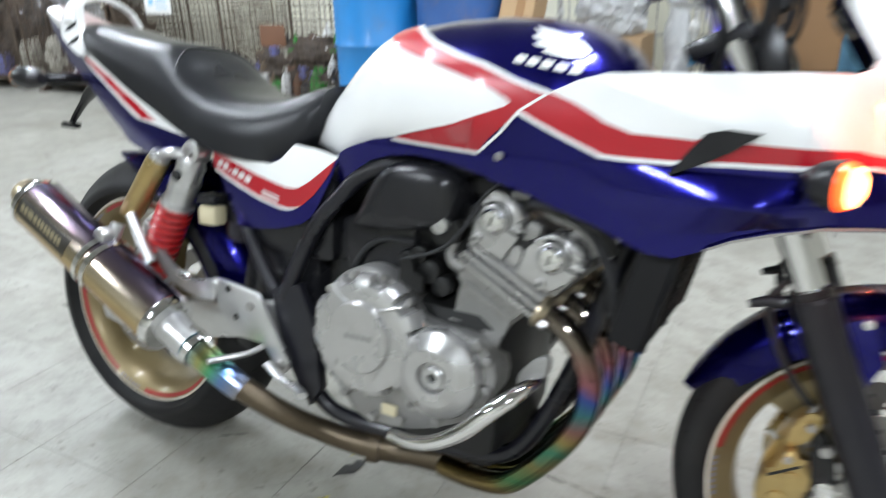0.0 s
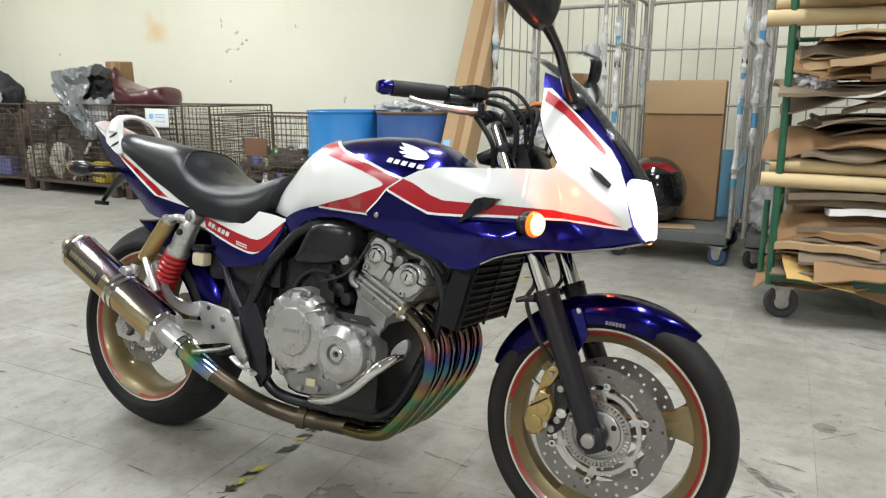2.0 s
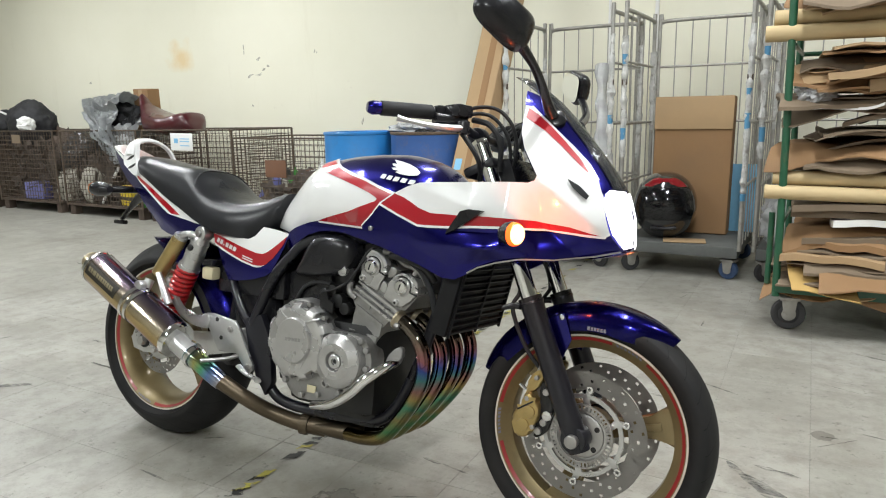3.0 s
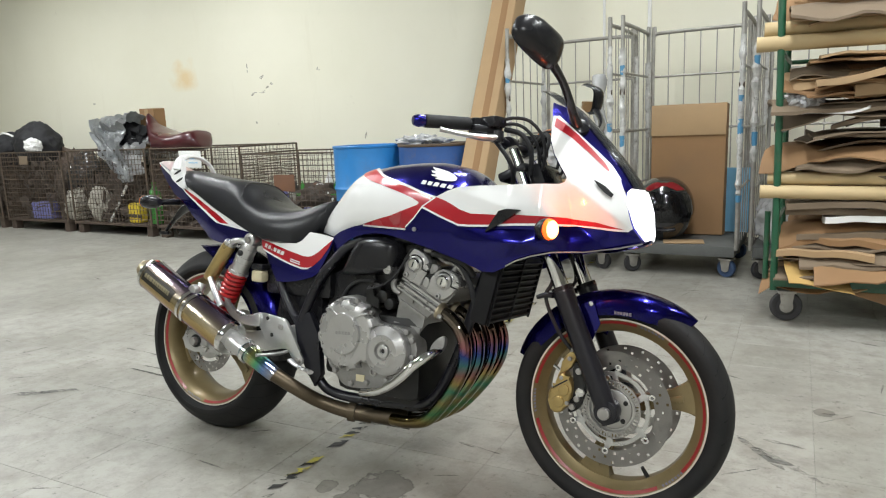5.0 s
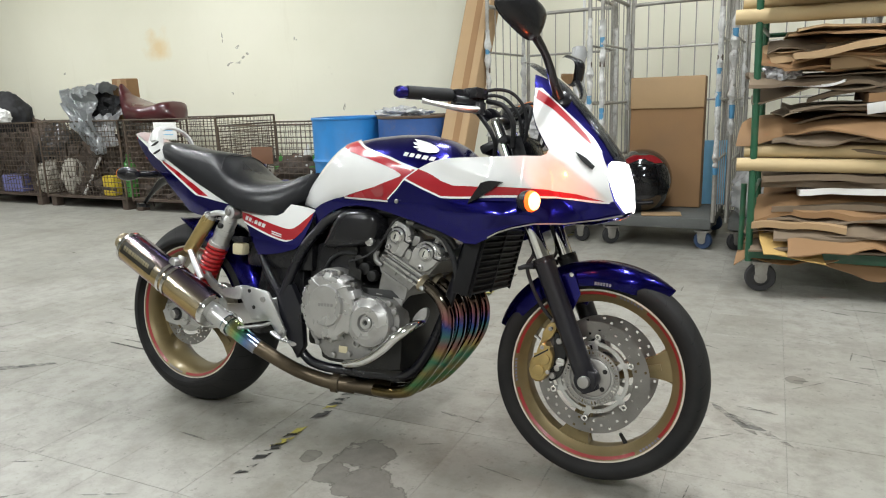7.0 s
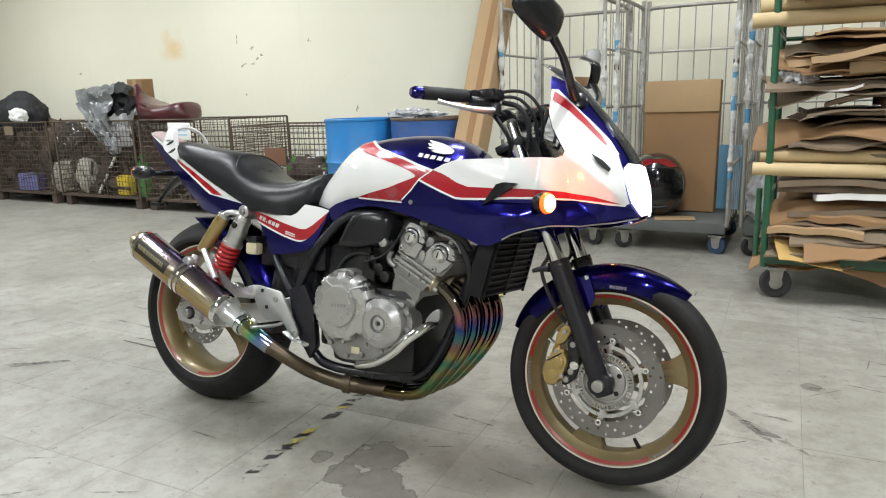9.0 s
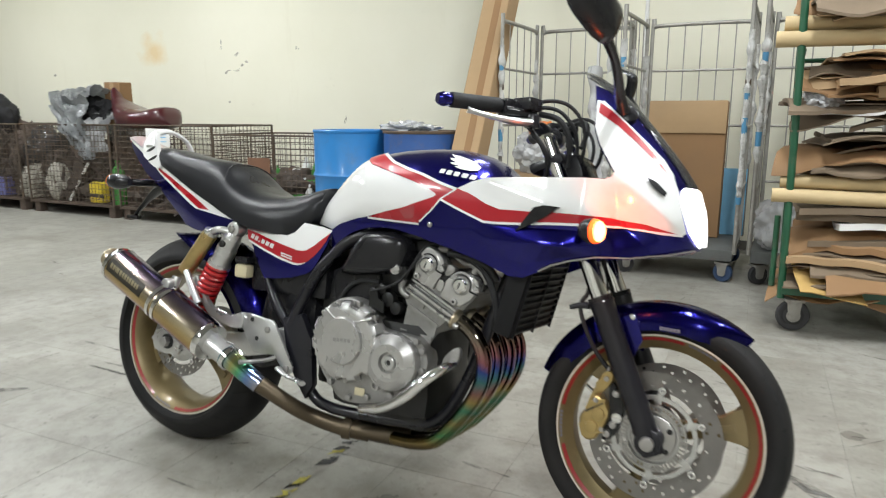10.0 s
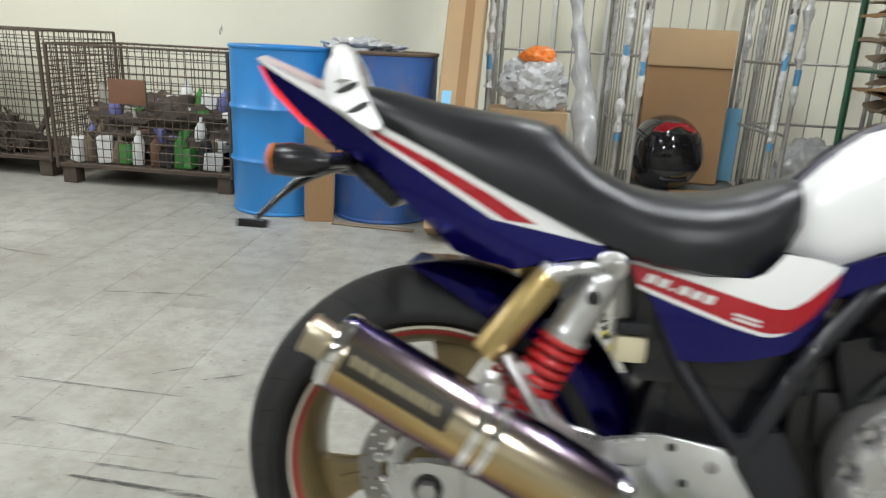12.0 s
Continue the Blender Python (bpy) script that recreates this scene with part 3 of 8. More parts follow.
def holed_disc(y, r0, r1, thick=0.0045, seg=126, holes=True):
    bm = bmesh.new()
    n = 7
    vs = [[bm.verts.new((r * math.cos(2 * math.pi * s / seg), y, r * math.sin(2 * math.pi * s / seg))) for s in range(seg)] for r in [r0 + (r1 - r0) * i / n for i in range(n + 1)]]
    for i in range(n):
        for s in range(seg):
            if holes and i in (1, 3, 5) and (s + i * 2) % 7 == 0:
                continue
            t = (s + 1) % seg
            bm.faces.new((vs[i][s], vs[i][t], vs[i + 1][t], vs[i + 1][s]))
    bmesh.ops.solidify(bm, geom=bm.faces[:], thickness=thick)
    return bm


def arc_tape(y, r0, r1, a0, a1, seg=28):
    bm = bmesh.new()
    rows = []
    for k in range(seg + 1):
        a = radians(a0 + (a1 - a0) * k / seg)
        rows.append((bm.verts.new((r0 * math.cos(a), y[0], r0 * math.sin(a))), bm.verts.new((r1 * math.cos(a), y[1], r1 * math.sin(a)))))
    for (a, b), (c, d) in zip(rows, rows[1:]):
        bm.faces.new((a, b, d, c))
    return bm


def wheel(name, at, radius, tyre_width, rim_width, start, label, k=1.0):
    w = part(name, rim_mesh(rim_width, k), GOLD, bike, label, location=at)
    h = rim_width * 0.45
    part("wheel_hub", turned(bmesh.new(), [(-h, 0.0), (-h, 0.034), (-h * 0.55, 0.048), (h * 0.55, 0.048), (h, 0.034), (h, 0.0)], 32), GOLD, w, location=(0, 0, 0))
    for i in range(3):
        part("spoke", spoke_mesh(start + 120 * i), GOLD, w, location=(0, 0, 0))
        for s in (-1, 1):
            part("spoke_rib", spoke_rib(start + 120 * i, s), GOLD, w, location=(0, 0, 0))
    part("tyre", tyre_mesh(radius, tyre_width, rim_width, k), TYRE, w, "black road tyre with slanted grooves", location=(0, 0, 0))
    e = rim_width / 2
    for s in (-1, 1):
        part("rim_line", arc_tape((s * (e + 0.0012), s * (e + 0.0012)), 0.2262 * k, 0.2305 * k, 0, 360, 96), STRIPE_WHITE, w, "pale outer rim line", location=(0, 0, 0))
        for a0, a1 in ((start + 64, start + 158), (start + 183, start + 288), (start - 52, start + 41)):
            part("rim_stripe", arc_tape((s * (e - 0.0062), s * (e - 0.0005)), 0.2160 * k, 0.2246 * k, a0, a1, 40), STRIPE_RED, w, "red rim tape", location=(0, 0, 0))
            bars = bmesh.new()
            for j in range(7):
                b0 = a1 + 3.5 + 2.5 * j
                q = [(r * k * math.cos(radians(b)), s * (e - dy), r * k * math.sin(radians(b))) for r, b, dy in ((0.2178, b0, 0.0040), (0.2236, b0 + 0.5, 0.0006), (0.2236, b0 + 2.0, 0.0006), (0.2178, b0 + 1.6, 0.0040))]
                bars.faces.new([bars.verts.new(v) for v in q])
            part("rim_print", bars, DECAL_GREY, w, "small grey printed marks", location=(0, 0, 0))
    return w


def wheel_piece(w, name, bm, material, label=""):
    return part(name, bm, material, w, label, location=(0, 0, 0))


fw = wheel("front_wheel", FRONT, 0.285, 0.120, 0.094, 14, "gold three-spoke cast wheel with red rim tape")
rw = wheel("rear_wheel", REAR, 0.325, 0.194, 0.150, 82, "gold three-spoke cast wheel with red rim tape", 1.025)


def brake_rotor(w, y, r0, r1, arms, sign):
    wheel_piece(w, "brake_disc", holed_disc(y, r0, r1), STEEL, "drilled steel brake disc")
    wheel_piece(w, "disc_carrier", turned(bmesh.new(), [(y - 0.002, 0.046), (y - 0.002, 0.060), (y + 0.004, 0.060), (y + 0.004, 0.046)], 40, closed=True), ALU, "silver disc carrier")
    for k in range(arms):
        a = 360 / arms * k + 20
        wheel_piece(w, "carrier_arm", slab([(q.x, q.z) for q in (polar((0, 0, 0), 0.057, a - 7), polar((0, 0, 0), r0 - 0.020, a + 4), polar((0, 0, 0), r0 - 0.003, a), polar((0, 0, 0), r0 + 0.004, a + 4), polar((0, 0, 0), r0 - 0.003, a + 8), polar((0, 0, 0), r0 - 0.020, a + 14), polar((0, 0, 0), 0.057, a + 6))], y - 0.0022, y + 0.0042, 0.0012), ALU)
    wheel_piece(w, "carrier_ring", turned(bmesh.new(), [(y - 0.0015, r0 - 0.021), (y - 0.0015, r0 - 0.011), (y + 0.0040, r0 - 0.011), (y + 0.0040, r0 - 0.021)], 60, closed=True), ALU)
    for k in range(arms):
        p = polar((0, 0, 0), r0 + 0.003, 360 / arms * k + 24, y + sign * 0.006)
        wheel_piece(w, "disc_bobbin", disc(p, 0.0085, 0.005, (0, sign, 0), 0.001, 14, 0.004), CHROME)


brake_rotor(fw, -0.066, 0.106, 0.148, 6, -1)
brake_rotor(fw, 0.066, 0.106, 0.148, 6, 1)
brake_rotor(rw, -0.078, 0.080, 0.116, 5, -1)
sensor = bmesh.new()
for k in range(48):
    a0, a1 = 7.5 * k, 7.5 * k + 4.2
    q = [polar((0, 0, 0), r, a, -0.079) for r, a in ((0.060, a0), (0.071, a0), (0.071, a1), (0.060, a1))]
    sensor.faces.new([sensor.verts.new(v) for v in q])
turned(sensor, [(-0.079, 0.057), (-0.079, 0.061), (-0.075, 0.061), (-0.075, 0.057)], 48, closed=True)
turned(sensor, [(-0.079, 0.0705), (-0.079, 0.074), (-0.072, 0.074), (-0.072, 0.0705)], 48, closed=True)
wheel_piece(fw, "sensor_ring", sensor, STEEL, "slotted steel sensor ring")
wheel_piece(fw, "hub", disc((0, -0.045, 0), 0.052, 0.028, (0, -1, 0), 0.006, 36), STEEL, "grey machined hub")
for k in range(5):
    wheel_piece(fw, "hub_recess", disc(polar((0, 0, 0), 0.040, 72 * k + 30, -0.0726), 0.0065, 0.0012, (0, -1, 0), 0.0003, 12), DARK_METAL)
wheel_piece(fw, "valve", bar([polar((0, 0, 0), 0.196, 296, -0.01), polar((0, 0, 0), 0.166, 296, -0.022)], [0.006, 0.0045], 10), RUBBER, "black rubber tyre valve")
sprocket = holed_disc(0.088, 0.055, 0.092, 0.006, holes=False)
wheel_piece(rw, "sprocket", sprocket, STEEL)

# front fork, brakes and mudguard
FD = Vector((-0.404, 0, 0.915)).normalized()


def along_fork(y, d, back=0.0):
    return Vector((FRONT.x - 0.004, y, FRONT.z)) + FD * d + Vector((-0.915, 0, -0.404)) * back


for s in (-1, 1):
    y = s * 0.104
    leg = part("fork_leg", bar([along_fork(y, -0.030), along_fork(y, 0.02), along_fork(y, 0.30), along_fork(y, 0.318)], [0.024, 0.027, 0.0275, 0.030], 20, 3), FRAME_BLACK, bike, "black lower fork leg")
    part("dust_seal", bar([along_fork(y, 0.318), along_fork(y, 0.334)], 0.0285, 18), PLASTIC, leg)
    part("fork_tube", bar([along_fork(y, 0.33), along_fork(y, 0.72)], 0.0205, 18), CHROME, leg, "chromed upper fork tube")
    part("axle_nut", disc(along_fork(y + s * 0.022, 0.0), 0.0155, 0.016, (0, s, 0), 0.003, 6 if s > 0 else 18), STEEL, leg)
    part("axle_clamp", disc((FRONT.x - 0.004, y - s * 0.025, FRONT.z), 0.030, 0.047, (0, s, 0), 0.005, 24), FRAME_BLACK, leg)
    cal = part("brake_caliper", slab(rounded([(1.249, 0.300), (1.257, 0.272), (1.268, 0.258), (1.290, 0.264), (1.300, 0.286), (1.312, 0.305), (1.313, 0.342), (1.300, 0.352), (1.292, 0.366), (1.276, 0.360), (1.272, 0.340), (1.268, 0.328), (1.255, 0.320)], 3), s * 0.058, s * 0.104, 0.009, 3), GOLD_BRIGHT, bike, "gold brake caliper")
    part("caliper_half", slab(rounded([(1.250, 0.300), (1.262, 0.268), (1.290, 0.272), (1.306, 0.320), (1.318, 0.385), (1.308, 0.412), (1.286, 0.402), (1.262, 0.352)], 3), s * 0.036, s * 0.060, 0.006), GOLD_BRIGHT, cal)
    part("caliper_ear", slab(rounded([(1.276, 0.372), (1.290, 0.366), (1.312, 0.392), (1.316, 0.414), (1.302, 0.420), (1.284, 0.402)], 3), s * 0.058, s * 0.090, 0.005), GOLD_BRIGHT, cal)
    part("caliper_groove", slab([(1.262, 0.3255), (1.300, 0.3500), (1.302, 0.3470), (1.264, 0.3220)], s * 0.1035, s * 0.1052, 0.0003), DARK_METAL, cal)
    for q, r in (((1.279, 0.290), 0.0150), ((1.292, 0.322), 0.0150)):
        part("piston_cap", disc((q[0], s * 0.1035, q[1]), r, 0.005, (0, s, 0), 0.003, 22), GOLD_BRIGHT, cal)
    for q in ((1.302, 0.288), (1.284, 0.352), (1.304, 0.404)):
        part("caliper_bolt", disc((q[0], s * 0.098, q[1]), 0.0062, 0.008, (0, s, 0), 0.0015, 6), STEEL, cal)
    part("pad_pin", bar([(1.270, s * 0.075, 0.366), (1.254, s * 0.078, 0.378)], 0.0045, 8), CHROME, cal)
    part("caliper_bracket", slab(rounded([(1.300, 0.262), (1.330, 0.276), (1.344, 0.318), (1.338, 0.360), (1.322, 0.392), (1.308, 0.386), (1.312, 0.330)], 3), s * 0.070, s * 0.086, 0.004), DARK_METAL, cal)
    for q, r, mat in (((1.332, 0.318), 0.0125, CHROME), ((1.324, 0.300), 0.0085, STEEL), ((1.312, 0.278), 0.0090, STEEL), ((1.326, 0.372), 0.0085, STEEL)):
        part("bracket_bolt", disc((q[0], s * 0.085, q[1]), r, 0.011, (0, s, 0), 0.002, 8), mat, cal)
    part("bleed_nipple", bar([(1.300, s * 0.08, 0.410), (1.305, s * 0.084, 0.430)], [0.006, 0.004], 10, 1), STEEL, cal)
    part("brake_hose", bar([(1.306, s * 0.080, 0.42), (1.272, s * 0.088, 0.46), (1.240, s * 0.092, 0.52), (1.230, s * 0.10, 0.565), (1.246, s * 0.10, 0.60), (1.236, s * 0.085, 0.66), (1.20, s * 0.06, 0.80)], 0.0052, 10), RUBBER, bike, "black rubber brake hose")
    part("hose_guide", bar([(1.252, s * 0.104, 0.566), (1.230, s * 0.101, 0.564), (1.206, s * 0.104, 0.556)], [0.009, 0.008, 0.0055], 10, 3), FRAME_BLACK, bike)


def guard_mesh(c, r, half, a0, a1, droop, seg=40, taper=0.0, point=0.0):
    """A mudguard round a wheel: an arched skin with turned-down sides."""
    bm = bmesh.new()
    rings = []
    for k in range(seg + 1):
        u = k / seg
        a = a0 + (a1 - a0) * u
        pinch = 1 - taper * max(0.0, (abs(2 * u - 1) - 0.55) / 0.45) ** 2
        row = []
        for j in range(13):
            v = j / 12 * 2 - 1
            h = half * pinch
            yy = h * math.copysign(min(1.0, abs(v) * 1.25) ** 0.9, v)
            dr = -droop * abs(v) ** 3.2 * (0.35 + 0.65 * pinch)
            if point:
                dr *= min(1.0, (1 - u) / point) ** 0.7
            p = polar(c, r + dr, a, yy)
            row.append(p)
        rings.append(row)
    ring_join(bm, rings, False, False)
    bmesh.ops.solidify(bm, geom=bm.faces[:], thickness=0.0035)
    return bm


guard = part("front_fender", guard_mesh(FRONT, 0.304, 0.068, 52, 160, 0.064, taper=0.75), BLUE, bike, "glossy blue front mudguard")
for s in (-1, 1):
    part("fender_stay", slab([(1.268, 0.520), (1.350, 0.560), (1.372, 0.500), (1.352, 0.452), (1.300, 0.470)], s * 0.0690, s * 0.0755, 0.003), BLUE, guard)
    bars = bmesh.new()
    for k in range(6):
        x = 1.408 + 0.0075 * k
        block(bars, (x, s * 0.0690, 0.5310 - 0.05 * (x - 1.408)), (0.0055, 0.0016, 0.008))
    part("fender_mark", bars, DECAL_GREY, guard, "small grey mark")
    for q in ((1.283, 0.525), (1.345, 0.549)):
        part("fender_bolt", disc((q[0], s * 0.0755, q[1]), 0.007, 0.004, (0, s, 0), 0.0015, 12), CHROME, guard)

# yokes and stem
yoke = bmesh.new()
for d, th in ((0.470, 0.030), (0.665, 0.026)):
    c = along_fork(0, d, 0.016)
    block(yoke, c, (0.085, 0.25, th), 0.010, Matrix.Rotation(radians(-23.8), 4, "Y"))
tube(yoke, [along_fork(0, 0.45, 0.034), along_fork(0, 0.67, 0.034)], 0.026, 16)
part("fork_yoke", yoke, FRAME_BLACK, bike, "black fork yokes and steering stem")
for s in (-1, 1):
    part("fork_cap", disc(along_fork(s * 0.104, 0.72), 0.019, 0.012, FD, 0.003, 6), CHROME, bike)

# fuel tank
rings = []
for i in range(97):
    x = 0.437 + 0.621 * (i / 96) ** 1.6
    top, low, half = smooth_lerp(x, TANK_TOP), smooth_lerp(x, TANK_LOW), smooth_lerp(x, TANK_HALF)
    mid = low + 0.25 * (top - low)
    ring = []
    for k in range(57):
        a = math.pi * k / 56
        z = mid + max(top - mid, 0.004) * math.sin(a) ** (2 / 2.5)
        ring.append((x, math.copysign(half * abs(math.cos(a)) ** 0.9, math.cos(a)), z))
    for u, f in ((0.5, 0.975), (1.0, 0.90), (1.02, 0.6), (1.02, 0.3)):
        ring.append((x, -half * f, mid - (mid - low) * u))
    for u, f in ((1.02, 0.3), (1.02, 0.6), (1.0, 0.90), (0.5, 0.975)):
        ring.append((x, half * f, mid - (mid - low) * u))
    rings.append(ring)
tbm = bmesh.new()
ring_join(tbm, rings)
tank = part("fuel_tank", tbm, BLUE, bike, "metallic blue fuel tank with white and red sides")
STRIPE_UP = [(0.662, 0.900), (0.695, 0.887), (0.732, 0.870), (0.780, 0.855), (0.825, 0.843), (0.878, 0.824), (0.935, 0.807)]
WHITE_TANK = [(0.446, 0.702)] + [(x, smooth_lerp(x, TANK_TOP) - 0.0025) for x in (0.456, 0.470, 0.485, 0.500, 0.522, 0.545, 0.575)] + [(0.607, 0.888), (0.653, 0.866), (0.732, 0.846), (0.805, 0.825), (0.850, 0.809), (0.868, 0.800), (0.873, 0.795), (0.867, 0.790), (0.853, 0.785), (0.786, 0.761), (0.662, 0.732), (0.614, 0.723), (0.581, 0.713), (0.550, 0.695), (0.534, 0.687), (0.490, 0.695)]
RED_STRIPE = STRIPE_UP + [(0.905, 0.790), (0.889, 0.784), (0.873, 0.795), (0.868, 0.800), (0.850, 0.809), (0.805, 0.825), (0.732, 0.846), (0.653, 0.866), (0.607, 0.889), (0.630, 0.898)]
RED_TRI = [(0.873, 0.795), (0.867, 0.790), (0.853, 0.785), (0.786, 0.761), (0.662, 0.731), (0.750, 0.727), (0.821, 0.724), (0.842, 0.744), (0.889, 0.784)]
for s in (-1, 1):
    part("white_panel", panel(WHITE_TANK, tank_side, 0.0030, 0.006, sign=s), WHITE, tank, "white side panel")
    part("red_stripe", panel(RED_STRIPE, tank_side, 0.0044, 0.006, sign=s), RED, tank, "red stripe")
    part("red_flash", panel(RED_TRI, tank_side, 0.0042, 0.006, sign=s), RED, tank, "red flash")
    part("pinstripe", panel(band(STRIPE_UP, 0.006), tank_side, 0.0054, 0.006, sign=s), WHITE, tank, "white pinstripe")
    part("pinstripe", panel(band([(0.664, 0.7300), (0.750, 0.7265), (0.824, 0.7235)], 0.005), tank_side, 0.0046, 0.010, sign=s), WHITE, tank, "white pinstripe")
    feathers = [[(0.874, 0.899), (0.900, 0.894), (0.925, 0.887), (0.946, 0.878), (0.960, 0.867), (0.958, 0.859), (0.940, 0.857), (0.918, 0.860), (0.902, 0.865), (0.911, 0.868), (0.894, 0.871), (0.886, 0.876), (0.901, 0.877), (0.886, 0.882), (0.879, 0.888), (0.893, 0.887)]]
    for j in range(5):
        x, z = 0.868 + 0.0192 * j, 0.8535 - 0.0028 * j
        feathers.append([(x, z - 0.005), (x + 0.003, z + 0.0055), (x + 0.0165, z + 0.0035), (x + 0.0135, z - 0.007)])
    for j, f in enumerate(feathers):
        part("tank_badge" if j == 0 else "badge_bar", panel(f, tank_side, 0.0040, 0.010, sign=s), RAIL_WHITE, tank, "silver wing-shaped badge" if j == 0 else "silver badge bar")
    part("pale_flash", panel([(0.772, 0.753), (0.820, 0.769), (0.812, 0.737), (0.786, 0.735)], tank_side, 0.0050, 0.010, sign=s), RED_PALE, tank, "paler red flash")
part("tank_seam", panel(band([(0.452, 0.697), (0.490, 0.690), (0.536, 0.681)], 0.012), lambda x, z: tank_side(x, z) - 0.004, 0.001, sign=-1, thick=0.003), ALU, tank)
cap = part("fuel_cap", disc((0.80, 0, 0.910), 0.038, 0.012, (0, 0, 1), 0.004, 32), CHROME, tank, "chrome fuel filler cap")

# half fairing
COWL_EDGE = [(0.835, 0.726), (0.866, 0.752), (0.894, 0.786), (0.936, 0.812), (0.975, 0.830), (1.010, 0.839), (1.064, 0.842), (1.146, 0.844), (1.213, 0.847), (1.278, 0.850), (1.292, 0.856), (1.296, 0.866), (1.284, 0.884),
             (1.256, 0.927), (1.240, 0.965), (1.234, 0.998), (1.228, 1.034), (1.214, 1.078)]
screen_low = [(smooth_lerp(z, NOSE) - 0.013, z) for z in (1.060, 1.020, 0.980, 0.940, 0.900, 0.868)]
nose_front = [(smooth_lerp(z, NOSE) - 0.001, z) for z in (0.855, 0.83, 0.80, 0.77, 0.74, 0.718)]
COWL_LOW = [(1.463, 0.708), (1.414, 0.694), (1.340, 0.679), (1.271, 0.676), (1.220, 0.664), (1.179, 0.650), (1.150, 0.634), (1.115, 0.618), (1.080, 0.618), (1.011, 0.644), (0.953, 0.660), (0.900, 0.677), (0.850, 0.686)]
SHELL = COWL_EDGE + screen_low + nose_front + COWL_LOW
fairing = part("fairing", panel(SHELL, cowl_side, -0.0012, 0.006, -1, 0.0035), BLUE, bike, "metallic blue half fairing with white and red graphics")
part("fairing_half", panel(SHELL, cowl_side, -0.0012, 0.010, 1, 0.0035), BLUE, fairing, "matching far side of the fairing")
BAND_UP = [(0.936, 0.812), (0.969, 0.802), (0.990, 0.793), (1.016, 0.780), (1.053, 0.769), (1.123, 0.768), (1.182, 0.769), (1.226, 0.768), (1.294, 0.767), (1.369, 0.759), (1.437, 0.741)]
BAND_LO = [(0.894, 0.784), (0.955, 0.760), (1.016, 0.738), (1.050, 0.7375), (1.105, 0.739), (1.174, 0.744), (1.231, 0.746), (1.333, 0.747), (1.400, 0.7425), (1.437, 0.740)]
WHITE_COWL = COWL_EDGE[3:17] + [(1.239, 1.033), (1.292, 0.986), (1.342, 0.941), (1.381, 0.903), (1.407, 0.866), (1.426, 0.824), (1.434, 0.785), (1.444, 0.745)] + BAND_UP[::-1][:-1]
LAMP = [(1.425, 0.836), (1.430, 0.846), (1.452, 0.846)] + [(smooth_lerp(z, NOSE) - 0.001, z) for z in (0.838, 0.81, 0.78, 0.75, 0.722)] + [(1.466, 0.716), (1.455, 0.735), (1.447, 0.748), (1.436, 0.785), (1.426, 0.814)]
for s in (-1, 1):
    part("white_panel", panel(WHITE_COWL, cowl_side, 0.0026, 0.0055, s), WHITE, fairing, "white upper fairing panel")
    part("red_band", panel(BAND_UP + BAND_LO[::-1], cowl_side, 0.0036, 0.010, s), RED, fairing, "red band")
    part("pinstripe", panel(band(BAND_LO, 0.0055), cowl_side, 0.0042, 0.010, s), WHITE, fairing, "white pinstripe")
    part("pinstripe", panel(band([(1.240, 1.033), (1.292, 0.986), (1.342, 0.941), (1.381, 0.903), (1.407, 0.866)], 0.0035), cowl_side, 0.0034, 0.004, s), WHITE, fairing, "white pinstripe")
    part("red_accent", panel([(1.236, 1.027), (1.260, 1.011), (1.294, 0.982), (1.328, 0.949), (1.365, 0.911), (1.394, 0.872), (1.364, 0.900), (1.324, 0.938), (1.284, 0.972), (1.238, 1.002)], cowl_side, 0.0038, 0.005, s), RED, fairing, "tapering red accent")
    part("edge_line", panel(band([(0.838, 0.727), (0.868, 0.754), (0.896, 0.786), (0.936, 0.811)], 0.004), cowl_side, 0.0042, 0.010, s), WHITE, fairing, "thin white edge line")
    part("headlight", panel(LAMP, cowl_side, 0.0030, 0.0045, s), HEADLIGHT, fairing, "lit clear headlight lens")
    part("lamp_trim", panel(band([(1.461, 0.711), (1.414, 0.6975), (1.340, 0.6825), (1.271, 0.6795), (1.222, 0.668), (1.182, 0.654), (1.153, 0.638)], 0.0035), cowl_side, 0.0036, 0.008, s), STEEL, fairing, "silver lower edge trim")
    part("fairing_vent", panel([(1.353, 0.861), (1.367, 0.842), (1.382, 0.828), (1.395, 0.818), (1.398, 0.827), (1.378, 0.847)], cowl_side, 0.0075, 0.005, s), SOOT, fairing, "black slit vent")
    duct = panel([(1.100, 0.722), (1.124, 0.756), (1.141, 0.777), (1.165, 0.783), (1.200, 0.781), (1.172, 0.760), (1.140, 0.742)], lambda x, z: cowl_side(x, z) + 0.010 + 0.10 * max(0.0, x - 1.13), 0.0, 0.012, s, 0.012)
    part("air_scoop", duct, PLASTIC, fairing, "black winglet air scoop")
    part("fairing_bolt", disc((0.868, s * (cowl_side(0.868, 0.724) + 0.001), 0.722), 0.0065, 0.004, (0, s, 0), 0.0015, 12), STEEL, fairing)
    def swell(x, z):
        low = lerp(x, [(0.98, 0.690), (1.10, 0.645), (1.20, 0.668), (1.30, 0.684)])
        up = (0.732 - z) / 0.034 if z > 0.698 else (z - low) / (0.698 - low)
        up = min(1.0, max(0.0, up))
        along = min(1.0, max(0.0, (x - 0.985) / 0.22)) * min(1.0, max(0.0, (1.285 - x) / 0.075))
        return cowl_side(x, z) + 0.027 * up ** 0.9 * along
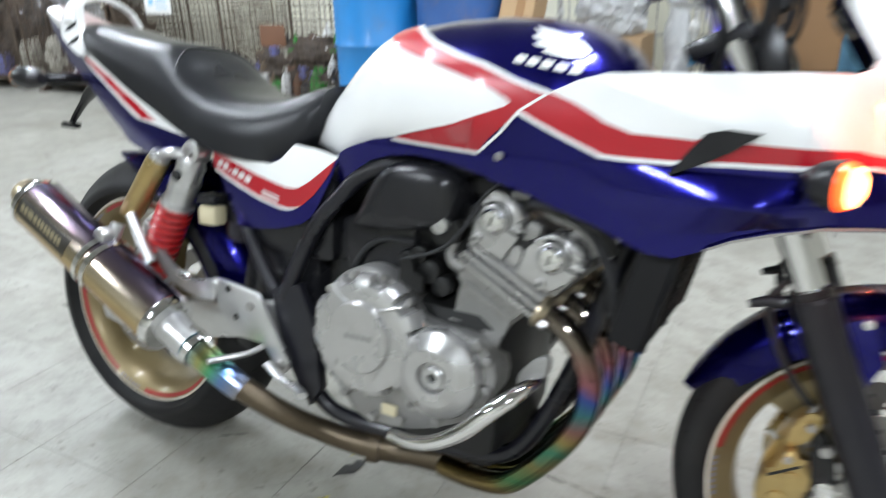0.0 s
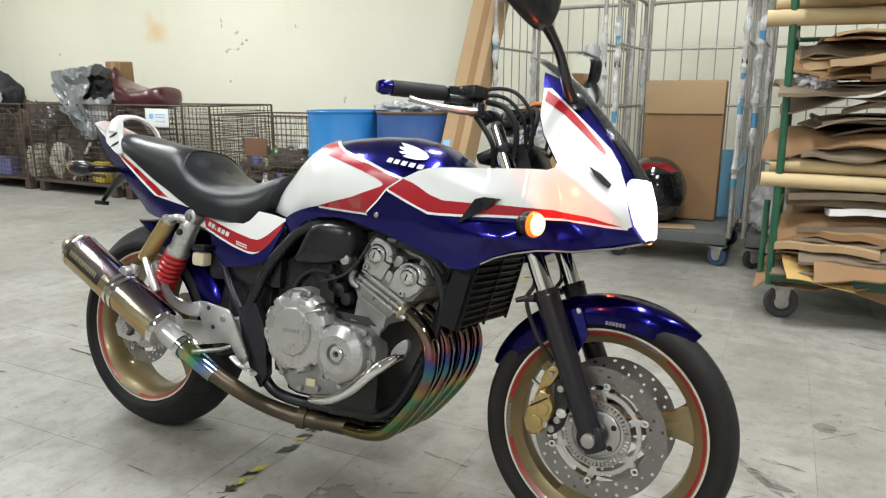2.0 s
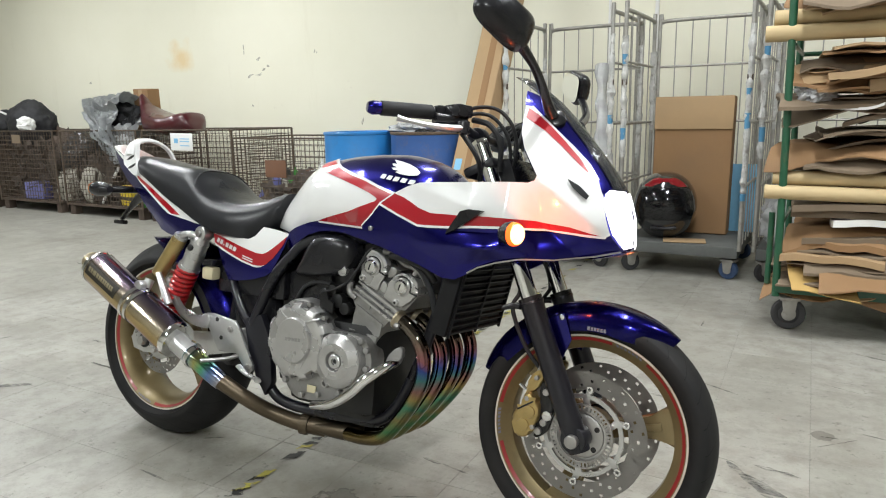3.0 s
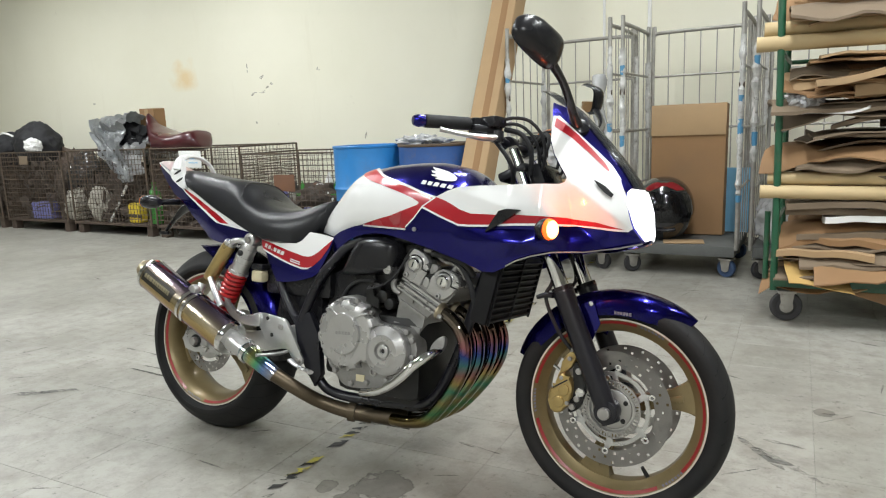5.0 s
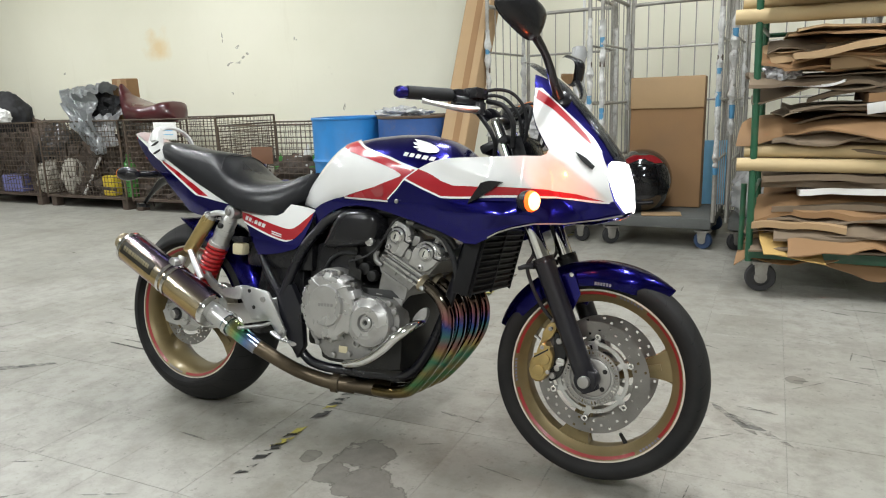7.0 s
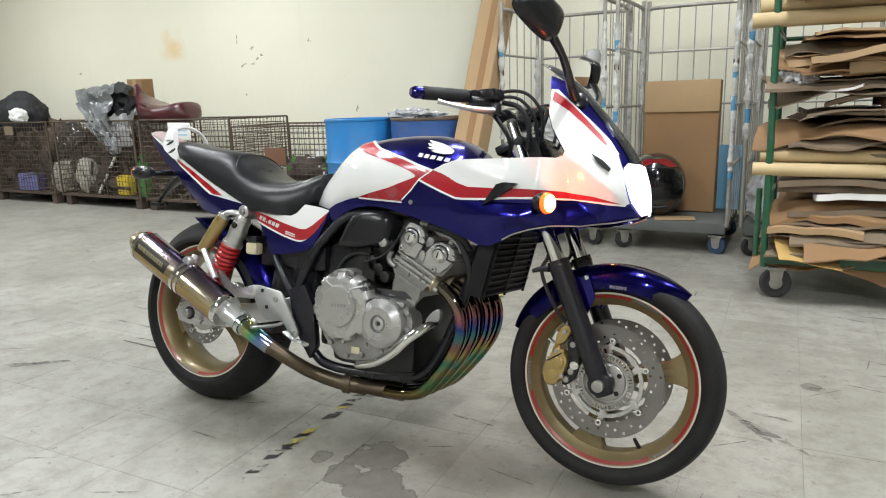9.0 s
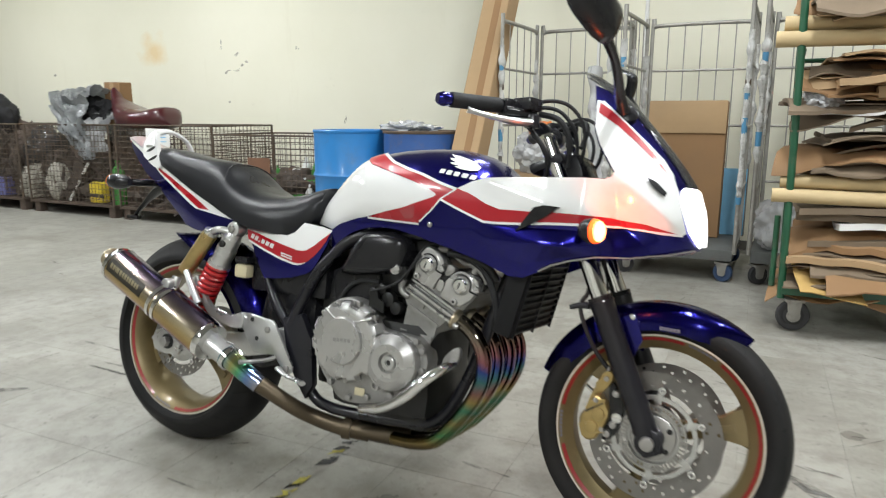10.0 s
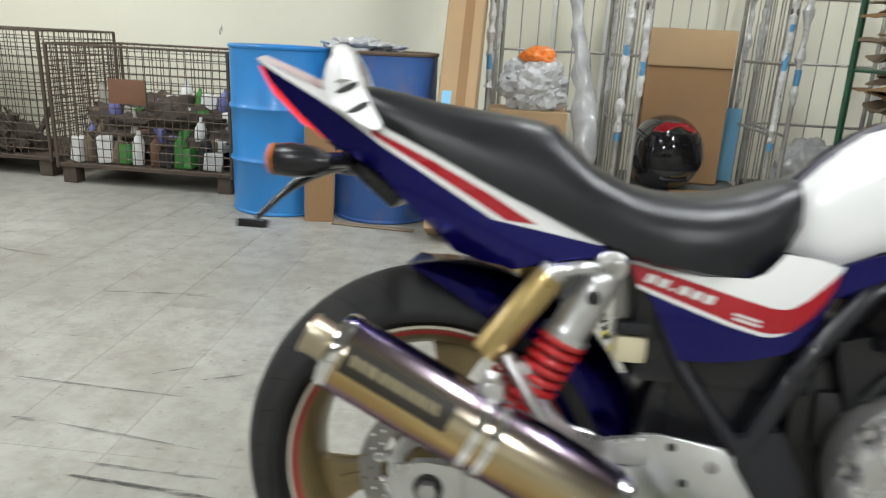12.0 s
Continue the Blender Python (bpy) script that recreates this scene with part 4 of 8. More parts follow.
    crease = panel([(0.985, 0.731), (1.10, 0.731), (1.22, 0.733), (1.285, 0.732), (1.288, 0.686), (1.20, 0.672), (1.16, 0.661), (1.10, 0.650), (1.05, 0.668), (0.99, 0.690)], swell, 0.0015, 0.006, s)
    part("fairing_ridge", crease, BLUE, fairing)
# the screen closes the top of the nose
sbm = bmesh.new()
rows = []
for z in (0.850, 0.87, 0.90, 0.94, 0.98, 1.02, 1.06, 1.09, 1.105, 1.118):
    xn = smooth_lerp(z, NOSE) if z < 1.10 else smooth_lerp(1.10, NOSE) - (z - 1.10) * 1.75
    reach = 0.017 if z < 1.03 else 0.017 + 0.012 * min(1.0, (z - 1.03) / 0.04)
    edge = cowl_side(smooth_lerp(min(z, 1.09), NOSE) - reach, min(z, 1.09)) * (1.0 if z < 1.085 else max(0.55, 1 - (z - 1.085) / 0.09))
    rows.append([Vector((xn - reach * abs(v) ** 1.9 + 0.002, edge * v, z)) for v in [j / 8 - 1 for j in range(17)]])
ring_join(sbm, rows, False, False)
bmesh.ops.solidify(sbm, geom=sbm.faces[:], thickness=0.003)
part("windscreen", sbm, SMOKED, fairing, "smoked plastic windscreen")
inner = bmesh.new()
block(inner, (1.338, 0, 0.785), (0.11, 0.19, 0.11), 0.03)
part("lamp_housing", inner, PLASTIC, fairing, "black headlight housing")
for s in (-1, 1):
    part("inner_panel", panel([(1.205, 0.850), (1.296, 0.856), (1.284, 0.886), (1.262, 0.920), (1.330, 0.900), (1.380, 0.830), (1.380, 0.76), (1.21, 0.77)], lambda x, z: cowl_side(x, z) * 0.86 - 0.008, 0.0, 0.015, s, 0.002), PLASTIC, fairing, "black inner fairing panel")
dash = bmesh.new()
block(dash, (1.282, 0, 0.945), (0.045, 0.16, 0.085), 0.02, Matrix.Rotation(radians(35), 4, "Y"))
dash_ob = part("instrument_panel", dash, PLASTIC, bike, "black twin-dial instrument panel")
for s in (-1, 1):
    part("dial", disc((1.264, s * 0.042, 0.958), 0.034, 0.010, (-0.82, 0, 0.57), 0.004, 28), DARK_METAL, dash_ob)

# mirrors; the far one is swung inwards
for s, c, spin, size in ((-1, Vector((1.262, -0.335, 1.166)), -24, 1.0), (1, Vector((1.160, 0.400, 1.182)), 42, 1.0)):
    head = bmesh.new()
    bmesh.ops.create_uvsphere(head, u_segments=32, v_segments=18, radius=1.0)
    box = lambda q: math.copysign(abs(q) ** 0.62, q)
    for v in head.verts:
        x, y, z = v.co
        px, py, pz = 0.040 * x * (1.0 if x > 0 else 0.25), 0.076 * box(y), 0.046 * box(z) * (1 - 0.20 * y * s) - 0.010 * y * s
        v.co = Vector((px, py, pz)) * size
    turn_m = Matrix.Rotation(radians(spin), 4, "Z") @ Matrix.Rotation(radians(s * 27), 4, "X") @ Matrix.Rotation(radians(-6), 4, "Y")
    bmesh.ops.transform(head, matrix=Matrix.Translation(c) @ turn_m, verts=head.verts)
    mir = part("mirror", head, PLASTIC, bike, "black fairing-mounted rear-view mirror")
    glass = bmesh.new()
    bmesh.ops.create_circle(glass, cap_ends=True, segments=36, radius=1.0)
    for v in glass.verts:
        x, y = v.co.x, v.co.y
        v.co = Vector((-0.0104, 0.068 * box(x), 0.039 * box(y) * (1 - 0.20 * x * s) - 0.010 * x * s)) * size
    bmesh.ops.transform(glass, matrix=Matrix.Translation(c) @ turn_m, verts=glass.verts)
    part("mirror_glass", glass, MIRROR_GLASS, mir, "clear mirror glass")
    stem = [(1.286, s * 0.082, 1.012), (1.282, s * 0.110, 1.040), (1.284, s * 0.160, 1.074), (1.284, s * 0.210, 1.102), (1.276, s * 0.275, 1.134)]
    if s > 0:
        stem = [(1.286, 0.082, 1.012), (1.272, 0.170, 1.035), (1.250, 0.270, 1.072), (1.215, 0.345, 1.118), (1.180, 0.385, 1.155)]
    part("mirror_stem", bar(stem, [0.017, 0.0125, 0.011, 0.0105, 0.014], 14, 5, 0.8), PLASTIC, mir, "black curved mirror stem")
    part("stem_foot", disc((1.292, s * 0.066, 1.002), 0.022, 0.020, (0.35, s * 0.8, 0.35), 0.006, 20), PLASTIC, mir)

# handlebar and controls
hb = part("handlebar", bar([(0.955, -0.285, 1.002), (1.030, -0.185, 1.008), (1.062, -0.135, 0.995), (1.085, -0.085, 0.970), (1.088, 0.0, 0.966), (1.085, 0.085, 0.970), (1.062, 0.135, 0.995), (1.030, 0.185, 1.008), (0.955, 0.285, 1.002)], 0.011, 12, 6), FRAME_BLACK, bike, "black tubular handlebar")
for s in (-1, 1):
    part("grip", bar([(0.948, s * 0.290, 1.002), (1.024, s * 0.190, 1.008)], 0.0172, 18), RUBBER, hb, "black ribbed rubber grip")
    part("bar_end", bar([(0.928, s * 0.316, 1.001), (0.936, s * 0.306, 1.001), (0.947, s * 0.291, 1.002)], [0.011, 0.0165, 0.0145], 18, 3), BLUE, hb, "blue anodised bar end")
    sw = bmesh.new()
    block(sw, (1.043, s * 0.168, 1.004), (0.036, 0.048, 0.044), 0.010, Matrix.Rotation(radians(s * 38), 4, "Z"))
    part("switch_box", sw, PLASTIC, hb, "black switch housing")
    mc = bmesh.new()
    block(mc, (1.085, s * 0.168, 1.012), (0.056, 0.048, 0.030), 0.008, Matrix.Rotation(radians(s * 20), 4, "Z"))
    tube(mc, [(1.05, s * 0.215, 0.990), (1.10, s * 0.155, 0.990)], 0.013, 12)
    part("master_cylinder", mc, PLASTIC, hb, "black brake fluid reservoir" if s < 0 else "black clutch perch")
    part("lever", bar([(1.102, s * 0.172, 0.972), (1.078, s * 0.205, 0.968), (1.046, s * 0.240, 0.970), (1.012, s * 0.262, 0.976), (0.994, s * 0.272, 0.980), (0.986, s * 0.277, 0.982)], [0.013, 0.0125, 0.0085, 0.0075, 0.0085, 0.0105], 12, 5, 0.75), ALU, hb, "silver hand lever")
    part("lever_pivot", disc((1.100, s * 0.170, 0.960), 0.017, 0.030, (0, 0, 1), 0.004, 18), PLASTIC, hb)
    part("control_cable", bar([(1.07, s * 0.150, 1.005), (1.115, s * 0.130, 1.028), (1.165, s * 0.110, 1.022), (1.200, s * 0.095, 0.975), (1.195, s * 0.075, 0.900), (1.13, s * 0.05, 0.82)], 0.0045, 8), RUBBER, hb)
    part("control_cable", bar([(1.065, s * 0.140, 1.000), (1.110, s * 0.115, 1.016), (1.150, s * 0.100, 1.004), (1.182, s * 0.085, 0.955), (1.175, s * 0.060, 0.880), (1.12, s * 0.045, 0.80)], 0.0045, 8), RUBBER, hb)
    part("bar_clamp", disc((1.087, s * 0.045, 0.966), 0.024, 0.03, (0, s, 0), 0.005, 20), FRAME_BLACK, hb)

clutter = bmesh.new()
block(clutter, (1.165, 0.0, 0.862), (0.085, 0.17, 0.10), 0.025, Matrix.Rotation(radians(-20), 4, "Y"))
part("cockpit_tray", clutter, PLASTIC, bike, "black cockpit tray behind the fork")
for pts, r in (([(1.06, -0.135, 0.985), (1.10, -0.150, 0.950), (1.13, -0.135, 0.900), (1.12, -0.10, 0.850)], 0.006), ([(1.10, -0.12, 1.00), (1.150, -0.125, 0.985), (1.175, -0.115, 0.940), (1.170, -0.10, 0.880)], 0.007), ([(1.10, 0.10, 0.99), (1.15, 0.05, 1.01), (1.19, -0.02, 0.985), (1.19, -0.06, 0.93)], 0.006)):
    part("wiring_loom", bar(pts, r, 8), RUBBER, bike, "black wiring loom")

# turn signals
for s in (-1, 1):
    body = bmesh.new()
    turned(body, [(0, 0.008), (0.004, 0.018), (0.015, 0.0245), (0.032, 0.0275), (0.036, 0.0270), (0.036, 0.0)], 32, (1.250, s * 0.236, 0.735), (0.94, s * 0.34, 0))
    sig = part("turn_signal", body, PLASTIC, bike, "black front turn signal")
    part("lens", turned(bmesh.new(), [(0.0, 0.0262), (0.006, 0.0252), (0.013, 0.0195), (0.016, 0.010), (0.017, 0.0)], 32, (1.2840, s * 0.2483, 0.735), (0.94, s * 0.34, 0)), AMBER_LIT, sig, "lit amber lens")
    part("bulb_spot", turned(bmesh.new(), [(0.0065, 0.0232), (0.0120, 0.0212), (0.0165, 0.0140), (0.0185, 0.0080), (0.0190, 0.0)], 28, (1.2840, s * 0.2483, 0.735), (0.94, s * 0.34, 0)), AMBER_HOT, sig, "white-hot middle of the lit lens")
    part("signal_stalk", bar([(1.250, s * 0.205, 0.737), (1.256, s * 0.235, 0.735)], 0.011, 12), PLASTIC, sig)
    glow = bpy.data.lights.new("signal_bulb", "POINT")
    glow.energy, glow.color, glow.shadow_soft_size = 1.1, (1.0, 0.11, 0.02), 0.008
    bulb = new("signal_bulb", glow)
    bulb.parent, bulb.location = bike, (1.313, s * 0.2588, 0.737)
    rear = bmesh.new()
    turned(rear, [(0, 0.0), (0.0, 0.012), (0.02, 0.024), (0.055, 0.028), (0.072, 0.026), (0.078, 0.024)], 28, (-0.192, s * 0.172, 0.780), (-1, 0, 0))
    for v in rear.verts:
        v.co.z = 0.780 + (v.co.z - 0.780) * 0.88
    rsig = part("turn_signal", rear, PLASTIC, bike, "black rear turn signal with amber lens")
    part("lens", turned(bmesh.new(), [(0.0, 0.0235), (0.006, 0.022), (0.011, 0.014), (0.012, 0.0)], 28, (-0.270, s * 0.172, 0.780), (-1, 0, 0)), AMBER, rsig, "amber lens")
    part("signal_stalk", bar([(-0.190, s * 0.070, 0.786), (-0.212, s * 0.150, 0.781)], 0.012, 12), PLASTIC, rsig)

# seat
SEAT = [(-0.205, 0.893, 0.877, 0.07), (-0.19, 0.905, 0.861, 0.095), (-0.15, 0.902, 0.848, 0.108), (-0.1, 0.893, 0.828, 0.117), (-0.052, 0.884, 0.806, 0.124), (0.017, 0.876, 0.772, 0.131), (0.064, 0.871, 0.751, 0.135), (0.1, 0.866, 0.737, 0.139), (0.13, 0.852, 0.724, 0.142), (0.157, 0.83, 0.713, 0.146), (0.18, 0.808, 0.704, 0.149), (0.204, 0.797, 0.695, 0.151), (0.235, 0.782, 0.684, 0.153), (0.272, 0.774, 0.674, 0.154), (0.31, 0.771, 0.669, 0.152), (0.347, 0.772, 0.664, 0.146), (0.38, 0.777, 0.662, 0.138), (0.408, 0.784, 0.664, 0.129), (0.435, 0.794, 0.68, 0.119), (0.458, 0.801, 0.705, 0.107), (0.478, 0.804, 0.738, 0.092)]
rings = []
for x, top, low, half in SEAT:
    ring = []
    flat = 2.6 if x < 0.12 else 2.6 + 0.6 * min(1.0, (x - 0.12) / 0.08)
    for k in range(21):
        a = math.pi * k / 20
        zz = low + (top - low) * math.sin(a) ** (2 / flat)
        ring.append((x, math.copysign(half * abs(math.cos(a)) ** (2 / 3.4), math.cos(a)), zz))
    ring += [(x, -half * 0.92, low - 0.006), (x, -half * 0.4, low - 0.004), (x, half * 0.4, low - 0.004), (x, half * 0.92, low - 0.006)]
    rings.append(ring)
sbm = bmesh.new()
ring_join(sbm, rings)
seat = part("seat", sbm, VINYL, bike, "stepped black vinyl dual seat", 60)
pad = bmesh.new()
prev = []
for k in range(17):
    v = k / 8 - 1
    x = 0.118 + 0.045 * abs(v) ** 2.5
    h = 0.139 * math.copysign(abs(v) ** 0.8, v)
    top, half = 0.869 - 0.01 * abs(v), 0.14
    z = lerp(x, [(a, b) for a, b, c, d in SEAT])
    lo = lerp(x, [(a, c) for a, b, c, d in SEAT])
    zz = lo + (z - lo) * max(0.0, 1 - abs(h / 0.1415) ** 3.4) ** (1 / 2.5)
    prev.append((x, h * 1.004, zz + 0.003))
tube(pad, prev, 0.0022, 8, 3)
part("seat_seam", pad, VINYL, seat, "raised piping across the seat step")

# blue skirt along the tank's lower edge
SKIRT_HALF = [(0.53, 0.121), (0.57, 0.130), (0.66, 0.136), (0.72, 0.142), (0.80, 0.154), (0.92, 0.158)]
SKIRT = [(0.536, 0.689), (0.550, 0.697), (0.570, 0.706), (0.588, 0.712), (0.606, 0.718), (0.633, 0.726), (0.684, 0.731), (0.744, 0.727), (0.800, 0.724), (0.880, 0.722), (0.905, 0.668), (0.864, 0.678), (0.816, 0.691), (0.758, 0.702), (0.708, 0.706), (0.657, 0.701), (0.612, 0.688), (0.580, 0.670), (0.552, 0.642), (0.530, 0.640)]
for s in (-1, 1):
    part("tank_skirt", panel(SKIRT, lambda x, z: smooth_lerp(x, SKIRT_HALF) - 0.25 * max(0.0, 0.715 - z), 0.0, 0.008, s, 0.003), BLUE, bike, "blue skirt under the tank")

# side covers
COVER = [(0.239, 0.673), (0.306, 0.666), (0.360, 0.662), (0.403, 0.661), (0.425, 0.671), (0.450, 0.699), (0.495, 0.694), (0.536, 0.685), (0.522, 0.640), (0.501, 0.596), (0.485, 0.572), (0.467, 0.559), (0.420, 0.545), (0.364, 0.536), (0.320, 0.534), (0.303, 0.567), (0.275, 0.618)]
COVER_WHITE = [(0.243, 0.672), (0.306, 0.666), (0.360, 0.662), (0.403, 0.661), (0.425, 0.671), (0.450, 0.699), (0.495, 0.694), (0.535, 0.685), (0.500, 0.627), (0.474, 0.600), (0.463, 0.589), (0.451, 0.5835), (0.440, 0.5815), (0.428, 0.5815), (0.380, 0.593), (0.320, 0.612), (0.256, 0.633)]
COVER_RED = [(0.243, 0.667), (0.280, 0.661), (0.316, 0.653), (0.394, 0.633), (0.436, 0.623), (0.455, 0.622), (0.466, 0.625), (0.485, 0.637), (0.512, 0.661), (0.530, 0.678), (0.522, 0.655), (0.508, 0.633), (0.493, 0.613), (0.470, 0.593), (0.455, 0.588), (0.440, 0.587), (0.425, 0.588), (0.382, 0.599), (0.320, 0.619), (0.253, 0.640)]
for s in (-1, 1):
    cov = part("side_cover", panel(COVER, cover_side, 0.0, 0.016, s, 0.006), BLUE, bike, "blue side cover with white and red graphics")
    part("white_panel", panel(COVER_WHITE, cover_side, 0.0010, 0.014, s), WHITE, cov, "white panel")
    part("red_band", panel(COVER_RED, cover_side, 0.0016, 0.014, s), RED, cov, "red band")
    for x, w, h in ((0.263, 0.013, 0.0120), (0.280, 0.013, 0.0120), (0.297, 0.006, 0.004), (0.308, 0.013, 0.0120), (0.325, 0.013, 0.0120), (0.342, 0.013, 0.0120)):
        z = 0.6445 - 0.262 * (x - 0.262)
        part("cover_mark", panel([(x, z), (x + 0.45 * h, z + h), (x + w + 0.45 * h, z + h - 0.262 * w), (x + w, z - 0.262 * w)], cover_side, 0.0022, 0.02, s), RAIL_WHITE, cov, "slanted white mark")
    for dz in (0.0, 0.0065):
        part("cover_mark", panel([(0.385, 0.6030 + dz), (0.386, 0.6070 + dz), (0.424, 0.5975 + dz), (0.423, 0.5940 + dz)], cover_side, 0.0022, 0.02, s), RAIL_WHITE, cov, "thin white mark")

# tail
TAIL = [(-0.352, 0.934), (-0.276, 0.904), (-0.219, 0.882), (-0.150, 0.856), (-0.012, 0.786), (0.101, 0.735), (0.200, 0.698), (0.206, 0.676), (0.126, 0.661), (0.080, 0.645), (0.025, 0.652), (-0.015, 0.663), (-0.038, 0.687), (-0.097, 0.734), (-0.134, 0.771), (-0.180, 0.795), (-0.225, 0.815), (-0.273, 0.852), (-0.325, 0.898)]
tail = part("tail_cowl", panel(TAIL, tail_side, 0.0, 0.018, -1, 0.004), BLUE, bike, "blue tail cowl with white and red stripes")
part("tail_half", panel(TAIL, tail_side, 0.0, 0.018, 1, 0.004), BLUE, tail)
deck = bmesh.new()
rows = []
for x, z in ((-0.352, 0.934), (-0.310, 0.919), (-0.270, 0.903), (-0.219, 0.882), (-0.150, 0.852), (-0.05, 0.799)):
    w = smooth_lerp(x, TAIL_HALF) + 0.001
    rows.append([(x, w * v, z + 0.012 * (1 - v * v)) for v in (-1, -0.6, -0.2, 0.2, 0.6, 1)])
ring_join(deck, rows, False, False)
bmesh.ops.solidify(deck, geom=deck.faces[:], thickness=0.004)
part("tail_deck", deck, RAIL_WHITE, tail, "pale silver tail top panel")
for s in (-1, 1):
    part("white_panel", panel([(-0.351, 0.934), (-0.276, 0.904), (-0.219, 0.882), (-0.150, 0.856), (-0.012, 0.786), (0.101, 0.735), (0.205, 0.695), (0.197, 0.691), (0.102, 0.706), (0.042, 0.715), (-0.034, 0.757), (-0.134, 0.811), (-0.175, 0.837), (-0.231, 0.870), (-0.300, 0.904), (-0.344, 0.927)], tail_side, 0.0010, 0.012, s), WHITE, tail, "white panel")
    part("red_stripe", panel([(-0.150, 0.834), (-0.048, 0.791), (0.035, 0.751), (0.104, 0.713), (0.059, 0.716), (-0.010, 0.754), (-0.084, 0.793), (-0.150, 0.826)], tail_side, 0.0018, 0.010, s), RED, tail, "thin red stripe")
lens = bmesh.new()
rows = []
for x, z in ((-0.350, 0.926), (-0.325, 0.896), (-0.273, 0.850), (-0.230, 0.818)):
    w = smooth_lerp(x, TAIL_HALF)
    out = 0.015 if -0.34 < x < -0.25 else 0.0
    rows.append([(x - 0.67 * out * (1 - v * v), w * v * 0.96, z - 0.002 - 0.74 * out * (1 - v * v)) for v in (-1, -0.6, -0.3, 0, 0.3, 0.6, 1)])
ring_join(lens, rows, False, False)
bmesh.ops.solidify(lens, geom=lens.faces[:], thickness=0.004)
part("tail_lamp", lens, TAIL_RED, tail, "lit red tail lamp lens")
under = bmesh.new()
rows = []
for x, z in ((-0.228, 0.812), (-0.134, 0.767), (-0.041, 0.684), (0.072, 0.642), (0.188, 0.672)):
    w = tail_side(x, z) - 0.003
    rows.append([(x, w * v, z) for v in (-1, -0.4, 0.4, 1)])
ring_join(under, rows, False, False)
bmesh.ops.solidify(under, geom=under.faces[:], thickness=0.006)
part("under_tail", under, PLASTIC, tail, "black under-tail panel")
plate_arm = bmesh.new()
tube(plate_arm, [(-0.19, 0.0, 0.790), (-0.26, 0.0, 0.765), (-0.315, 0.0, 0.725), (-0.362, 0.0, 0.678)], [0.03, 0.026, 0.012, 0.009], 12, 4, True, 0.5)
holder = part("plate_holder", plate_arm, PLASTIC, bike, "black plate holder stalk")
refl = bmesh.new()
block(refl, (-0.370, 0, 0.668), (0.052, 0.020, 0.014), 0.003)
part("plate_foot", refl, PLASTIC, holder)
under2 = bmesh.new()
block(under2, (-0.15, 0, 0.755), (0.10, 0.13, 0.03), 0.01, Matrix.Rotation(radians(38), 4, "Y"))
part("plate_bracket", under2, PLASTIC, holder)
# grab rail
for s in (-1,):
    fin = slab(rounded([(-0.222, 0.876), (-0.228, 0.905), (-0.224, 0.936), (-0.210, 0.951), (-0.194, 0.948), (-0.183, 0.930), (-0.170, 0.900), (-0.150, 0.868), (-0.133, 0.842), (-0.132, 0.832), (-0.150, 0.834), (-0.185, 0.852)], 4), 0.104, 0.120, 0.005)
    for v in fin.verts:
        v.co.y = s * (v.co.y - 0.30 * max(0.0, v.co.z - 0.835))
    g = part("grab_rail", fin, RAIL_WHITE, bike, "pale silver pillion grab rail")
    for q in ((-0.190, 0.893), (-0.170, 0.864)):
        yy = 0.120 - 0.30 * (q[1] - 0.835)
        slot = slab(rounded([(q[0] - 0.017, q[1] - 0.008), (q[0] + 0.010, q[1] + 0.009), (q[0] + 0.014, q[1] + 0.002), (q[0] - 0.004, q[1] - 0.009)], 3), yy - 0.002, yy + 0.0012, 0.0004)
        for v in slot.verts:
            v.co.y = s * (v.co.y - 0.30 * (v.co.z - q[1]))
        part("rail_slot", slot, DARK_METAL, g)

part("rail_arch", bar([(-0.196, -0.100, 0.900), (-0.204, -0.086, 0.932), (-0.214, -0.056, 0.951), (-0.220, -0.010, 0.960), (-0.216, 0.030, 0.953), (-0.208, 0.062, 0.932), (-0.198, 0.080, 0.895), (-0.188, 0.086, 0.860)], [0.015, 0.016, 0.014, 0.0120, 0.0115, 0.012, 0.013, 0.013], 14, 6, 0.62), RAIL_WHITE, bike, "pale silver grab rail arch across the tail")

